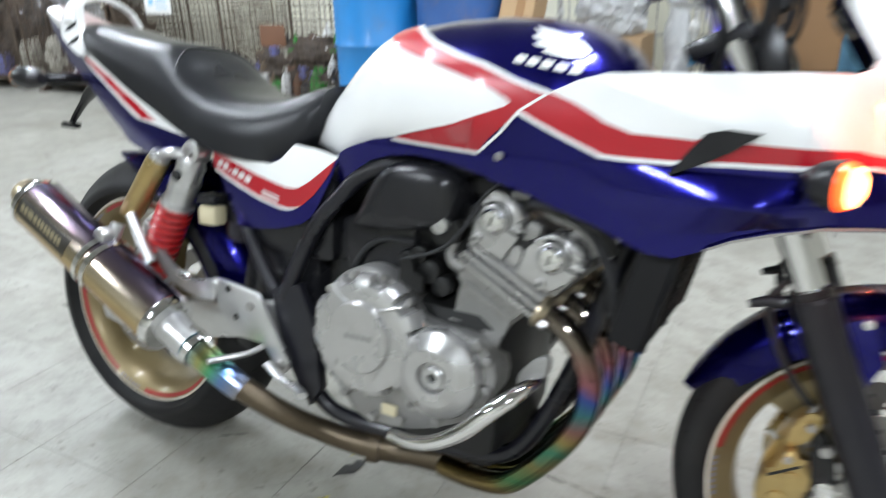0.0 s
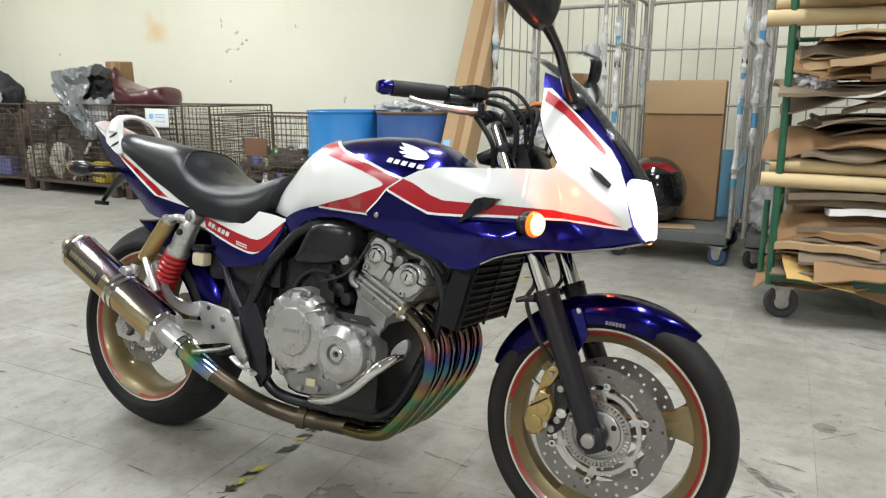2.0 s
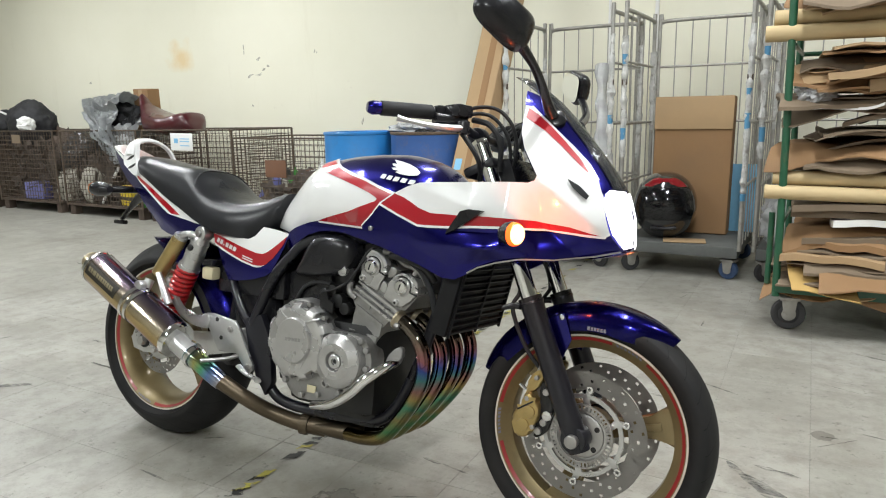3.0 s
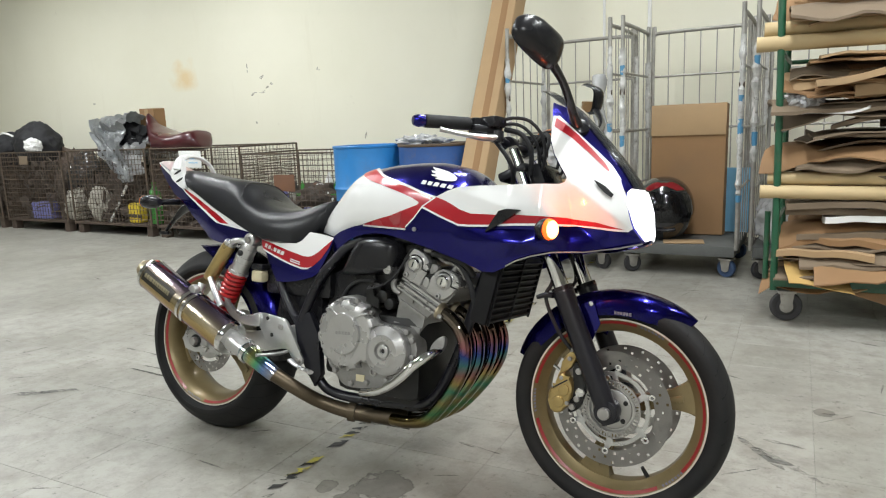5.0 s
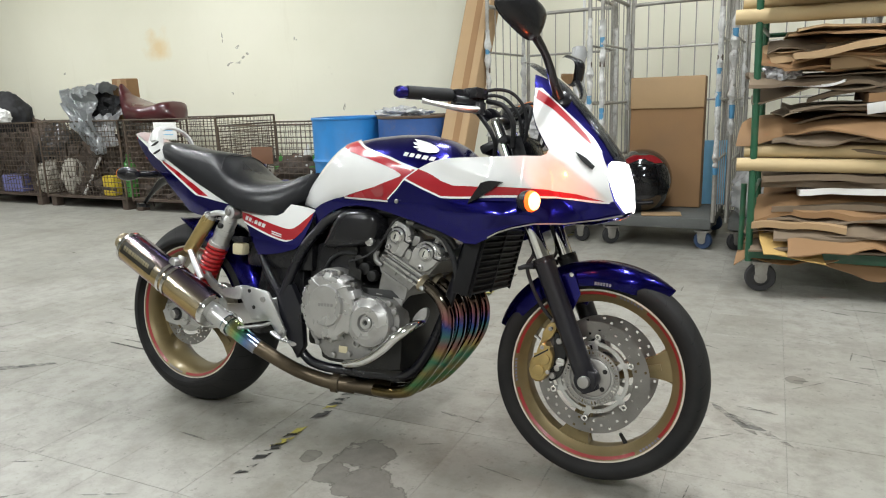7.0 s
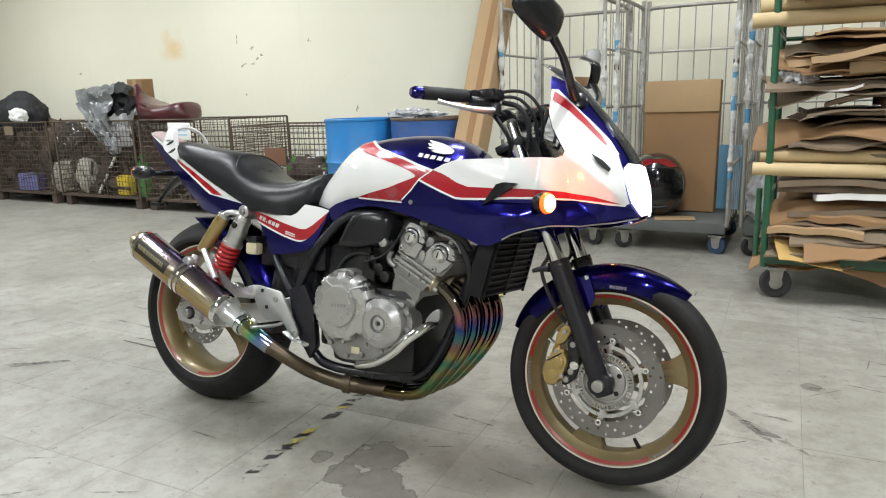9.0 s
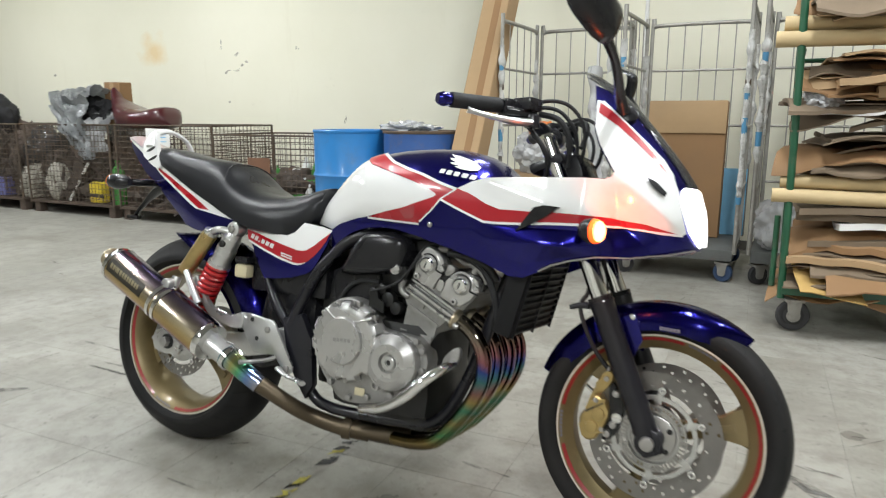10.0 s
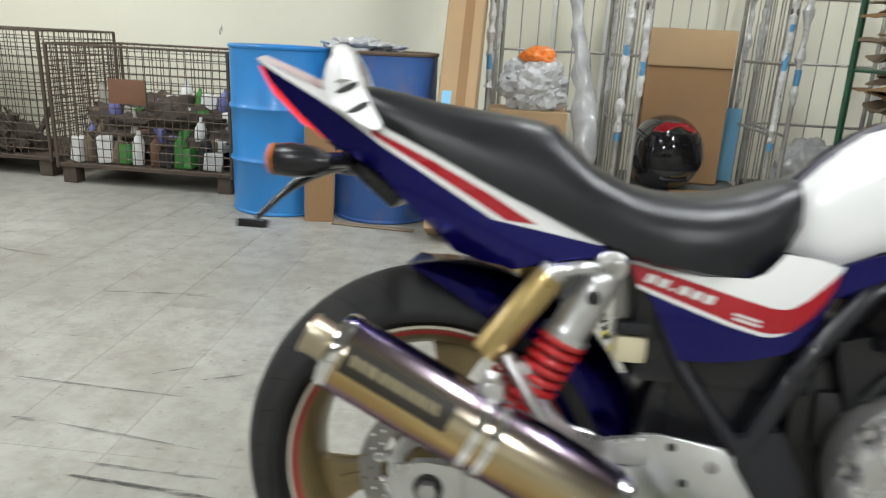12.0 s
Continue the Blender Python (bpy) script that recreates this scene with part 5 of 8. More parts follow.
# rear suspension, swingarm
part("rear_fender", guard_mesh(REAR, 0.337, 0.090, 10, 100, 0.105, taper=0.15, point=0.5), BLUE, bike, "glossy blue rear hugger")
for s in (-1, 1):
    arm = part("swingarm", slab([(-0.062, 0.322), (-0.05, 0.334), (0.075, 0.346), (0.230, 0.362), (0.430, 0.408), (0.455, 0.385), (0.450, 0.340), (0.230, 0.292), (0.134, 0.270), (-0.050, 0.266), (-0.062, 0.280)], s * 0.100, s * 0.132, 0.008), ALU, bike, "silver aluminium swingarm")
    part("chain_adjuster", slab(rounded([(-0.078, 0.272), (0.020, 0.268), (0.026, 0.304), (0.020, 0.340), (-0.078, 0.334)], 2), s * 0.131, s * 0.140, 0.003), ALU, arm)
    part("axle_washer", disc((-0.024, s * 0.140, 0.303), 0.023, 0.004, (0, s, 0), 0.001, 24), DARK_METAL, arm)
    part("axle_nut", disc((-0.024, s * 0.144, 0.303), 0.016, 0.016, (0, s, 0), 0.003, 6), STEEL, arm)
    part("adjuster_bolt", bar([(-0.078, s * 0.128, 0.303), (-0.100, s * 0.128, 0.303)], 0.006, 8), STEEL, arm)
    top, bot = Vector((0.213, s * 0.132, 0.664)), Vector((0.062, s * 0.140, 0.365))
    d = (bot - top).normalized()
    sh = part("shock_absorber", bar([top + d * 0.012, top + d * 0.035, top + d * 0.105, top + d * 0.125], [0.021, 0.027, 0.029, 0.034], 20, 3), ALU, bike, "twin rear shock absorber with silver body")
    for dd, rr, hh in ((0.030, 0.0285, 0.006), (0.062, 0.0305, 0.012), (0.082, 0.0300, 0.005), (0.114, 0.0345, 0.012)):
        part("body_ring", turned(bmesh.new(), [(0, 0.020), (0, rr), (hh, rr), (hh, 0.020)], 28, top + d * dd, d, True), ALU, sh)
    part("damping_knob", disc(top + d * 0.050 + Vector((0.0, s * 0.024, 0)), 0.010, 0.010, (0, s, 0), 0.002, 10), DARK_METAL, sh)
    part("shock_eye", disc(top + Vector((0, -s * 0.016, 0)), 0.023, 0.034, (0, s, 0), 0.005, 24), ALU, sh)
    part("shock_bolt", disc(top + Vector((0, s * 0.018, 0)), 0.0115, 0.008, (0, s, 0), 0.002, 6), STEEL, sh)
    part("damper_rod", bar([top + d * 0.12, bot], 0.019, 14), STEEL, sh)
    part("shock_foot", disc(bot + Vector((0, -s * 0.016, 0)), 0.022, 0.034, (0, s, 0), 0.004, 22), ALU, sh)
    turns, pts = 10.5, []
    u = d.cross(Vector((0, 1, 0))).normalized()
    v = d.cross(u)
    for k in range(int(turns * 14) + 1):
        a = 2 * math.pi * k / 14
        pts.append(top + d * (0.125 + 0.165 * k / (turns * 14)) + (u * math.cos(a) + v * math.sin(a)) * 0.0300)
    part("spring", tube(bmesh.new(), pts, 0.0066, 8, 1), SPRING_RED, sh, "red coil spring")
    res0, res1 = Vector((0.127, s * 0.150, 0.640)), Vector((0.050, s * 0.155, 0.530))
    rv = part("reservoir", bar([res0, res0 + (res1 - res0) * 0.04, res1 + (res0 - res1) * 0.03, res1], [0.020, 0.0235, 0.0235, 0.021], 22, 2), GOLD_BRIGHT, sh, "gold remote reservoir")
    part("reservoir_arm", bar([top + Vector((-0.01, s * 0.004, -0.012)), (0.172, s * 0.158, 0.660), res0 + Vector((-0.002, 0, 0.004))], [0.011, 0.010, 0.014], 12, 4), ALU, sh)
    part("reservoir_cap", disc(res0 + Vector((0.001, 0, 0.002)), 0.021, 0.016, (0.56, 0, 0.83), 0.005, 22), ALU, sh)

# frame
def frame_tube(pts, r=0.016, name="frame_tube", label="black steel frame tube"):
    for s in (-1, 1):
        part(name, bar([(x, s * y, z) for x, y, z in pts], r, 14, 5), FRAME_BLACK, bike, label)


frame_tube([(1.085, 0.035, 0.800), (0.95, 0.095, 0.730), (0.82, 0.104, 0.694), (0.70, 0.100, 0.690), (0.630, 0.102, 0.678), (0.580, 0.110, 0.654), (0.548, 0.117, 0.620), (0.500, 0.126, 0.560), (0.455, 0.128, 0.470), (0.430, 0.128, 0.415)], 0.0150)
frame_tube([(0.440, 0.122, 0.420), (0.470, 0.118, 0.300), (0.510, 0.110, 0.225), (0.560, 0.100, 0.200), (0.640, 0.090, 0.195), (0.78, 0.085, 0.200), (0.885, 0.080, 0.225), (0.955, 0.070, 0.35), (1.025, 0.060, 0.58), (1.088, 0.04, 0.78)], 0.0150)
frame_tube([(0.56, 0.090, 0.660), (0.40, 0.092, 0.640), (0.20, 0.088, 0.685), (0.0, 0.080, 0.745), (-0.16, 0.07, 0.82)], 0.013)
frame_tube([(0.270, 0.095, 0.640), (0.325, 0.112, 0.530), (0.380, 0.126, 0.455), (0.428, 0.126, 0.400)], 0.012)
for s in (-1, 1):
    part("pivot_plate", slab([(0.405, 0.430), (0.470, 0.450), (0.510, 0.38), (0.525, 0.26), (0.500, 0.22), (0.470, 0.26), (0.430, 0.33)], s * 0.115, s * 0.140, 0.006), FRAME_BLACK, bike, "black frame pivot plate")
bbox = bmesh.new()
block(bbox, (0.39, 0, 0.575), (0.27, 0.22, 0.17), 0.02)
part("battery_box", bbox, PLASTIC, bike, "black battery box under the seat")
mudg = bmesh.new()
block(mudg, (0.31, 0, 0.43), (0.05, 0.17, 0.34), 0.015, Matrix.Rotation(radians(12), 4, "Y"))
part("inner_mudguard", mudg, PLASTIC, bike, "black inner mudguard")
tankres = bmesh.new()
block(tankres, (0.250, -0.130, 0.547), (0.047, 0.035, 0.040), 0.010)
resv = part("fluid_reservoir", tankres, PALE_PLASTIC, bike, "yellowed translucent brake fluid reservoir")
lid = bmesh.new()
block(lid, (0.251, -0.130, 0.578), (0.046, 0.038, 0.018), 0.005)
part("lid", lid, PLASTIC, resv)

# foot controls
for s in (-1, 1):
    plate = part("footrest_plate", slab([(0.273, 0.431), (0.300, 0.432), (0.388, 0.422), (0.400, 0.410), (0.466, 0.306), (0.466, 0.290), (0.455, 0.280), (0.438, 0.286), (0.405, 0.331), (0.328, 0.325), (0.284, 0.387)], s * 0.150, s * 0.159, 0.003), ALU, bike, "silver aluminium footrest plate")
    for q, r in (((0.318, 0.417), 0.0065), ((0.338, 0.366), 0.0065)):
        part("plate_hole", disc((q[0], s * 0.159, q[1]), r, 0.0012, (0, s, 0), 0.0002, 14), DARK_METAL, plate)
    for q in ((0.375, 0.395), (0.450, 0.297)):
        part("plate_bolt", disc((q[0], s * 0.159, q[1]), 0.0095, 0.006, (0, s, 0), 0.002, 6), STEEL, plate)
    part("footpeg", bar([(0.405, s * 0.160, 0.322), (0.400, s * 0.195, 0.318), (0.372, s * 0.262, 0.318)], [0.007, 0.008, 0.0075], 12, 4, 0.7), STEEL, plate, "grey folding footrest")
    part("foot_lever", bar([(0.428, s * 0.172, 0.298), (0.470, s * 0.185, 0.285), (0.520, s * 0.196, 0.281), (0.545, s * 0.215, 0.282)], [0.010, 0.008, 0.008, 0.010], 12, 4, 0.6), ALU, plate, "silver foot lever")
    part("hanger_arm", slab(rounded([(0.282, 0.428), (0.230, 0.420), (0.190, 0.424), (0.150, 0.452), (0.118, 0.500), (0.104, 0.520), (0.092, 0.512), (0.112, 0.468), (0.140, 0.432), (0.170, 0.408), (0.220, 0.390), (0.284, 0.388)], 3), s * 0.152, s * 0.166, 0.005), ALU, plate, "polished pillion footrest hanger")
    part("pillion_peg", bar([(0.076, s * 0.180, 0.532), (0.112, s * 0.184, 0.478), (0.136, s * 0.184, 0.442)], [0.010, 0.0125, 0.012], 12, 3, 0.7), ALU, plate, "folded silver pillion footrest")

# exhaust
AX0, AX1 = Vector((0.236, -0.228, 0.347)), Vector((-0.150, -0.228, 0.529))
ad = (AX1 - AX0).normalized()
L_MUF = (AX1 - AX0).length
muf = part("muffler", turned(bmesh.new(), [(0.0, 0.036), (0.006, 0.050), (0.016, 0.0545), (L_MUF - 0.010, 0.0545), (L_MUF, 0.052), (L_MUF, 0.0)], 56, AX0, ad), MUFFLER_TI, bike, "heat-tinted titanium silencer with reflections painted across it")
part("front_collar", turned(bmesh.new(), [(0.0, 0.030), (0.003, 0.053), (0.020, 0.0565), (0.024, 0.0548)], 56, AX0 - ad * 0.004, ad), CHROME, muf, "polished front collar")
part("end_collar", turned(bmesh.new(), [(0.0, 0.0550), (0.010, 0.0560), (0.016, 0.0535), (0.020, 0.046), (0.022, 0.0)], 56, AX1 - ad * 0.010, ad), CHROME, muf, "polished end collar")
part("tail_pipe", turned(bmesh.new(), [(0.0, 0.028), (0.030, 0.028), (0.036, 0.0305), (0.040, 0.029), (0.036, 0.0255), (0.004, 0.0255), (0.003, 0.0)], 40, AX1 + ad * 0.008, ad), TIP_METAL, muf, "gold-tinted tail pipe outlet")
for off in (0.185, 0.208):
    part("clamp_band", turned(bmesh.new(), [(0.0, 0.0550), (0.0, 0.0575), (0.012, 0.0575), (0.012, 0.0550)], 56, AX0 + ad * off, ad, True), CHROME, muf, "polished strap clamp")
part("clamp_lug", bar([AX0 + ad * 0.198 + Vector((0.0, 0.020, 0.052)), AX0 + ad * 0.198 + Vector((0.004, 0.030, 0.080))], 0.014, 14), ALU, muf)
part("clamp_bolt", disc((0.062, -0.222, 0.493), 0.0165, 0.022, (0, -1, 0), 0.004, 20), ALU, muf)
# the plate on the silencer bends round it
au = ad.cross(Vector((0, 1, 0))).normalized()
if au.z < 0:
    au = -au
ao = Vector((0, -1, 0))


def on_muffler(t, ang, r):
    a = radians(ang)
    return AX0 + ad * t + (ao * math.cos(a) + au * math.sin(a)) * r


def wrap_patch(bm, t0, t1, a0, a1, r, skew=0.0):
    rows = []
    for i in range(3):
        t = t0 + (t1 - t0) * i / 2
        rows.append([on_muffler(t + skew * j / 6, a0 + (a1 - a0) * j / 6, r) for j in range(7)])
    ring_join(bm, rows, False, False)


lab = bmesh.new()
wrap_patch(lab, 0.252, 0.410, -6, 36, 0.0552)
nameplate = part("silencer_plate", lab, LABEL_DARK, muf, "dark riveted maker's plate with unreadable gold print")
ink = bmesh.new()
rng = random.Random(8)
t = 0.398
for w in (0.012, 0.011, 0.004, 0.016, 0.013, 0.010, 0.012, 0.010, 0.011, 0.013, 0.010, 0.010):
    wrap_patch(ink, t - w * 0.78, t, 9, 24, 0.0556, 0.004)
    t -= w
part("plate_print", ink, LABEL_GOLD, nameplate)
part("mid_pipe", bar([AX0 + ad * 0.004, AX0 - ad * 0.03, AX0 - ad * 0.072], [0.033, 0.031, 0.029], 24, 3), ALU, muf, "bright slip joint")
part("elbow", bar([AX0 - ad * 0.065, AX0 - ad * 0.10, AX0 - ad * 0.145 + Vector((0, 0.006, -0.006)), AX0 - ad * 0.185 + Vector((0.0, 0.018, -0.014))], [0.0305, 0.0275, 0.026, 0.025], 24, 4), ELBOW_HEAT, muf, "rainbow heat-tinted elbow")
part("spring_hook", bar([AX0 - ad * 0.05 + au * 0.034, AX0 - ad * 0.08 + au * 0.040, AX0 - ad * 0.11 + au * 0.032], 0.004, 8, 4), CHROME, muf)
part("joint_clamp", turned(bmesh.new(), [(0, 0.030), (0, 0.034), (0.014, 0.034), (0.014, 0.030)], 40, AX0 - ad * 0.085, ad, True), CHROME, muf)
LINK0 = AX0 - ad * 0.180 + Vector((0.0, 0.016, -0.012))
part("link_pipe", bar([LINK0, LINK0 + Vector((0.07, 0.035, -0.045)), (0.520, -0.130, 0.175), (0.600, -0.090, 0.150), (0.660, -0.050, 0.142)], [0.023, 0.0215, 0.0215, 0.023, 0.030], 22, 6), PIPE_BROWN, bike, "browned steel link pipe")
part("collector", bar([(0.600, -0.075, 0.150), (0.660, -0.045, 0.142), (0.720, -0.02, 0.140), (0.770, 0.0, 0.142)], [0.032, 0.040, 0.050, 0.062], 22, 4, 0.62), PIPE_BROWN, bike, "browned steel collector")
part("collector_clamp", turned(bmesh.new(), [(0, 0.022), (0, 0.031), (0.022, 0.031), (0.022, 0.022)], 32, (0.602, -0.088, 0.150), (0.92, 0.36, -0.08), True), PIPE_BROWN, bike)
for y0, y1 in ((-0.128, -0.075), (-0.045, -0.028), (0.045, 0.022), (0.128, 0.065)):
    part("header_pipe", bar([(0.930, y0, 0.494), (0.958, y0, 0.482), (0.990, y0, 0.454), (1.010, y0, 0.416), (1.014, y0, 0.378), (1.006, y0 * 0.98, 0.335), (0.978, y0 * 0.92, 0.282), (0.930, y0 * 0.82, 0.218), (0.880, y0 * 0.72, 0.170), (0.810, y1, 0.148), (0.745, y1 * 0.8, 0.142)], 0.0190, 18, 6), PIPE_HEAT, bike, "rainbow heat-tinted exhaust header pipe")
    part("header_flange", turned(bmesh.new(), [(0, 0.0), (0, 0.026), (0.006, 0.027), (0.010, 0.024), (0.016, 0.021), (0.016, 0.0)], 28, (0.926, y0, 0.496), (0.92, 0, -0.40)), TIP_METAL, bike, "brass-coloured exhaust flange")
    for dy in (-0.024, 0.024):
        part("flange_nut", disc((0.936, y0 + dy, 0.484), 0.007, 0.012, (0.9, 0, -0.4), 0.002, 6), STEEL, bike)
part("engine_guard", bar([(0.936, -0.130, 0.386), (0.926, -0.155, 0.378), (0.908, -0.180, 0.362), (0.882, -0.196, 0.338), (0.852, -0.202, 0.306), (0.808, -0.202, 0.274), (0.760, -0.192, 0.252), (0.700, -0.165, 0.235)], [0.0090, 0.0115, 0.0140, 0.0145, 0.0140, 0.0130, 0.0120, 0.0110], 18, 6), CHROME, bike, "polished tubular engine guard")
part("guard_tab", slab(rounded([(0.902, 0.372), (0.926, 0.368), (0.946, 0.390), (0.952, 0.418), (0.938, 0.424), (0.912, 0.400)], 3), -0.134, -0.118, 0.004), ROUGH_ALU, bike)

# engine
core = bmesh.new()
block(core, (0.722, 0, 0.345), (0.31, 0.27, 0.26), 0.05)
engine = part("engine", core, DARK_METAL, bike, "silver four-cylinder engine")
sump = bmesh.new()
block(sump, (0.76, 0, 0.225), (0.20, 0.20, 0.09), 0.03)
part("sump", sump, DARK_METAL, engine)
EDGE = [(0.541, 0.400), (0.549, 0.450), (0.576, 0.490), (0.612, 0.512), (0.650, 0.515), (0.688, 0.500), (0.712, 0.474), (0.733, 0.449), (0.780, 0.441), (0.845, 0.437), (0.873, 0.402), (0.876, 0.360), (0.840, 0.304), (0.790, 0.276), (0.732, 0.254), (0.660, 0.243), (0.620, 0.252), (0.592, 0.282), (0.555, 0.330)]
for s in (-1, 1):
    part("crankcase_side", slab(rounded(EDGE, 2), s * 0.100, s * 0.160, 0.005), ROUGH_ALU if s < 0 else DARK_METAL, engine, "silver crankcase cover" if s < 0 else "")
CC = Vector((0.647, 0, 0.404))


def scalloped(scale, y, notch):
    """One ring of the clutch cover's outline, with notches for the bolts."""
    ring = []
    for k in range(132):
        a = 2 * math.pi * k / 132
        d = ((math.degrees(a) - 10 + 16.36) % 32.727) - 16.36
        dip = 1.35 * notch * max(0.0, min(1.0, (8.6 - abs(d)) / 1.6))
        r = 0.106 * scale - dip
        ring.append((CC.x + r * math.cos(a), y, CC.z + r * math.sin(a)))
    return ring


cbm = bmesh.new()
ring_join(cbm, [scalloped(1.0, -0.150, 0.010), scalloped(1.0, -0.176, 0.010), scalloped(0.985, -0.180, 0.0095), scalloped(0.95, -0.187, 0.0055), scalloped(0.86, -0.193, 0.0), scalloped(0.72, -0.1965, 0.0), scalloped(0.30, -0.1965, 0.0)])
cl = part("clutch_cover", cbm, SILVER, engine, "round silver clutch cover with scalloped edge", 24)
boss = []
for f, y in ((1.04, -0.194), (1.0, -0.204), (0.965, -0.2065), (0.4, -0.2065)):
    boss.append([(0.649 + f * 0.0575 * math.cos(2 * math.pi * k / 64), y, 0.408 + f * 0.0605 * math.sin(2 * math.pi * k / 64)) for k in range(64)])
bb = bmesh.new()
ring_join(bb, boss)
part("cover_boss", bb, SILVER, cl, "", 24)
for pts in ([(0.586, -0.190, 0.484), (0.604, -0.194, 0.472), (0.623, -0.197, 0.462)], [(0.683, -0.197, 0.459), (0.705, -0.195, 0.467), (0.726, -0.190, 0.474)], [(0.690, -0.197, 0.366), (0.678, -0.195, 0.342), (0.668, -0.188, 0.314)], [(0.606, -0.197, 0.372), (0.602, -0.195, 0.350), (0.600, -0.188, 0.326)]):
    part("cover_rib", bar(pts, 0.0032, 8, 3), SILVER, cl)
for k in range(5):
    mk = bmesh.new()
    block(mk, (0.630 + 0.011 * k, -0.2068, 0.410 + 0.0006 * k), (0.008, 0.001, 0.009), 0)
    part("cast_mark", mk, ROUGH_ALU, cl, "faint cast mark")
for k in range(11):
    a = 10 + 32.727 * k
    if 300 < a % 360 or a % 360 < 8:
        continue
    part("cover_bolt", disc(polar(CC, 0.1035, a, -0.158), 0.0068, 0.016, (0, -1, 0), 0.002, 12), STEEL, cl)
for q in ((0.600, 0.289), (0.659, 0.257), (0.714, 0.267), (0.783, 0.283), (0.838, 0.318), (0.866, 0.360), (0.864, 0.408), (0.846, 0.430)):
    part("case_bolt", disc((q[0], -0.158, q[1]), 0.0085, 0.014, (0, -1, 0), 0.002, 12), ROUGH_ALU, engine)
part("oil_sight", disc((0.735, -0.158, 0.301), 0.0125, 0.008, (0, -1, 0), 0.002, 20, 0.007), STEEL, engine)
pc = part("pulse_cover", turned(bmesh.new(), [(-0.014, 0.074), (0.008, 0.0735), (0.014, 0.071), (0.016, 0.067), (0.026, 0.050), (0.0275, 0.047), (0.0275, 0.0265), (0.026, 0.0255), (0.016, 0.0235), (0.016, 0.0)], 64, (0.786, -0.172, 0.372), (0, -1, 0)), SILVER, engine, "silver pulse generator cover", 20)
part("cover_plug", turned(bmesh.new(), [(0, 0.0185), (0.008, 0.0185), (0.010, 0.016), (0.010, 0.0085), (0.004, 0.0080), (0.004, 0.0)], 32, (0.786, -0.188, 0.372), (0, -1, 0)), ALU, pc)
part("plug_hole", disc((0.786, -0.1915, 0.372), 0.0075, 0.001, (0, -1, 0), 0.0003, 6), DARK_METAL, pc)
for a in (62, 160, 250, 320):
    part("cover_bolt", disc(polar((0.786, 0, 0.372), 0.059, a, -0.172), 0.0105, 0.018, (0, -1, 0), 0.003, 14), SILVER, pc)
    part("bolt_hole", disc(polar((0.786, 0, 0.372), 0.059, a, -0.190), 0.0040, 0.0010, (0, -1, 0), 0.0003, 8), DARK_METAL, pc)
tagp = bmesh.new()
block(tagp, (0.690, -0.1625, 0.277), (0.030, 0.003, 0.020), 0.001)
part("case_sticker", tagp, PALE_PLASTIC, engine, "small pale sticker")
CYL = [(0.806, 0.570), (0.928, 0.508), (0.916, 0.496), (0.882, 0.473), (0.876, 0.462), (0.869, 0.446), (0.864, 0.418), (0.805, 0.418), (0.775, 0.438), (0.778, 0.457), (0.789, 0.482), (0.795, 0.510), (0.790, 0.520), (0.774, 0.540), (0.774, 0.556), (0.788, 0.556)]
cyl = part("cylinder_block", slab(CYL, -0.124, 0.124, 0.004), ROUGH_ALU, engine, "cast aluminium cylinder block")
for plate in ([(0.797, 0.517), (0.882, 0.474), (0.878, 0.463), (0.794, 0.505)], [(0.776, 0.452), (0.868, 0.440), (0.864, 0.420), (0.806, 0.420), (0.774, 0.438)], [(0.806, 0.556), (0.846, 0.535), (0.838, 0.508), (0.800, 0.526)]):
    part("casting_pad", slab(plate, -0.1285, -0.122, 0.002), ROUGH_ALU, cyl)
part("water_joint", bar([(0.792, -0.126, 0.534), (0.776, -0.130, 0.545), (0.772, -0.130, 0.562), (0.782, -0.132, 0.578)], [0.008, 0.0085, 0.0085, 0.006], 12, 3), ROUGH_ALU, cyl)
cd, cn = Vector((0.886, -0.464)), Vector((0.464, 0.886))
for x, z, reach in ((0.790, 0.550, 0.146), (0.797, 0.563, 0.148), (0.805, 0.578, 0.148)):
    a = Vector((x, z))
    b = a + cd * reach
    part("fin", slab([tuple(a), tuple(b), tuple(b + cn * 0.0060), tuple(a + cn * 0.0060)], -0.140, 0.140, 0.0014), SILVER, cyl)
HEAD = [(0.806, 0.578), (0.930, 0.514), (0.948, 0.518), (0.984, 0.560), (0.984, 0.588), (0.950, 0.600), (0.910, 0.590), (0.885, 0.620), (0.840, 0.640), (0.818, 0.605)]
head = part("cylinder_head", slab(HEAD, -0.126, 0.126, 0.006), ROUGH_ALU, engine, "silver cylinder head with two cam ends")
CAM_A = [(0.816, 0.635), (0.824, 0.656), (0.834, 0.666), (0.850, 0.664), (0.872, 0.656), (0.888, 0.638), (0.891, 0.615), (0.881, 0.600), (0.868, 0.567), (0.852, 0.564), (0.812, 0.584), (0.817, 0.598), (0.809, 0.610)]
CAM_B = [(0.905, 0.583), (0.912, 0.603), (0.937, 0.612), (0.966, 0.608), (0.986, 0.592), (0.987, 0.567), (0.966, 0.545), (0.941, 0.527), (0.893, 0.542), (0.888, 0.555)]
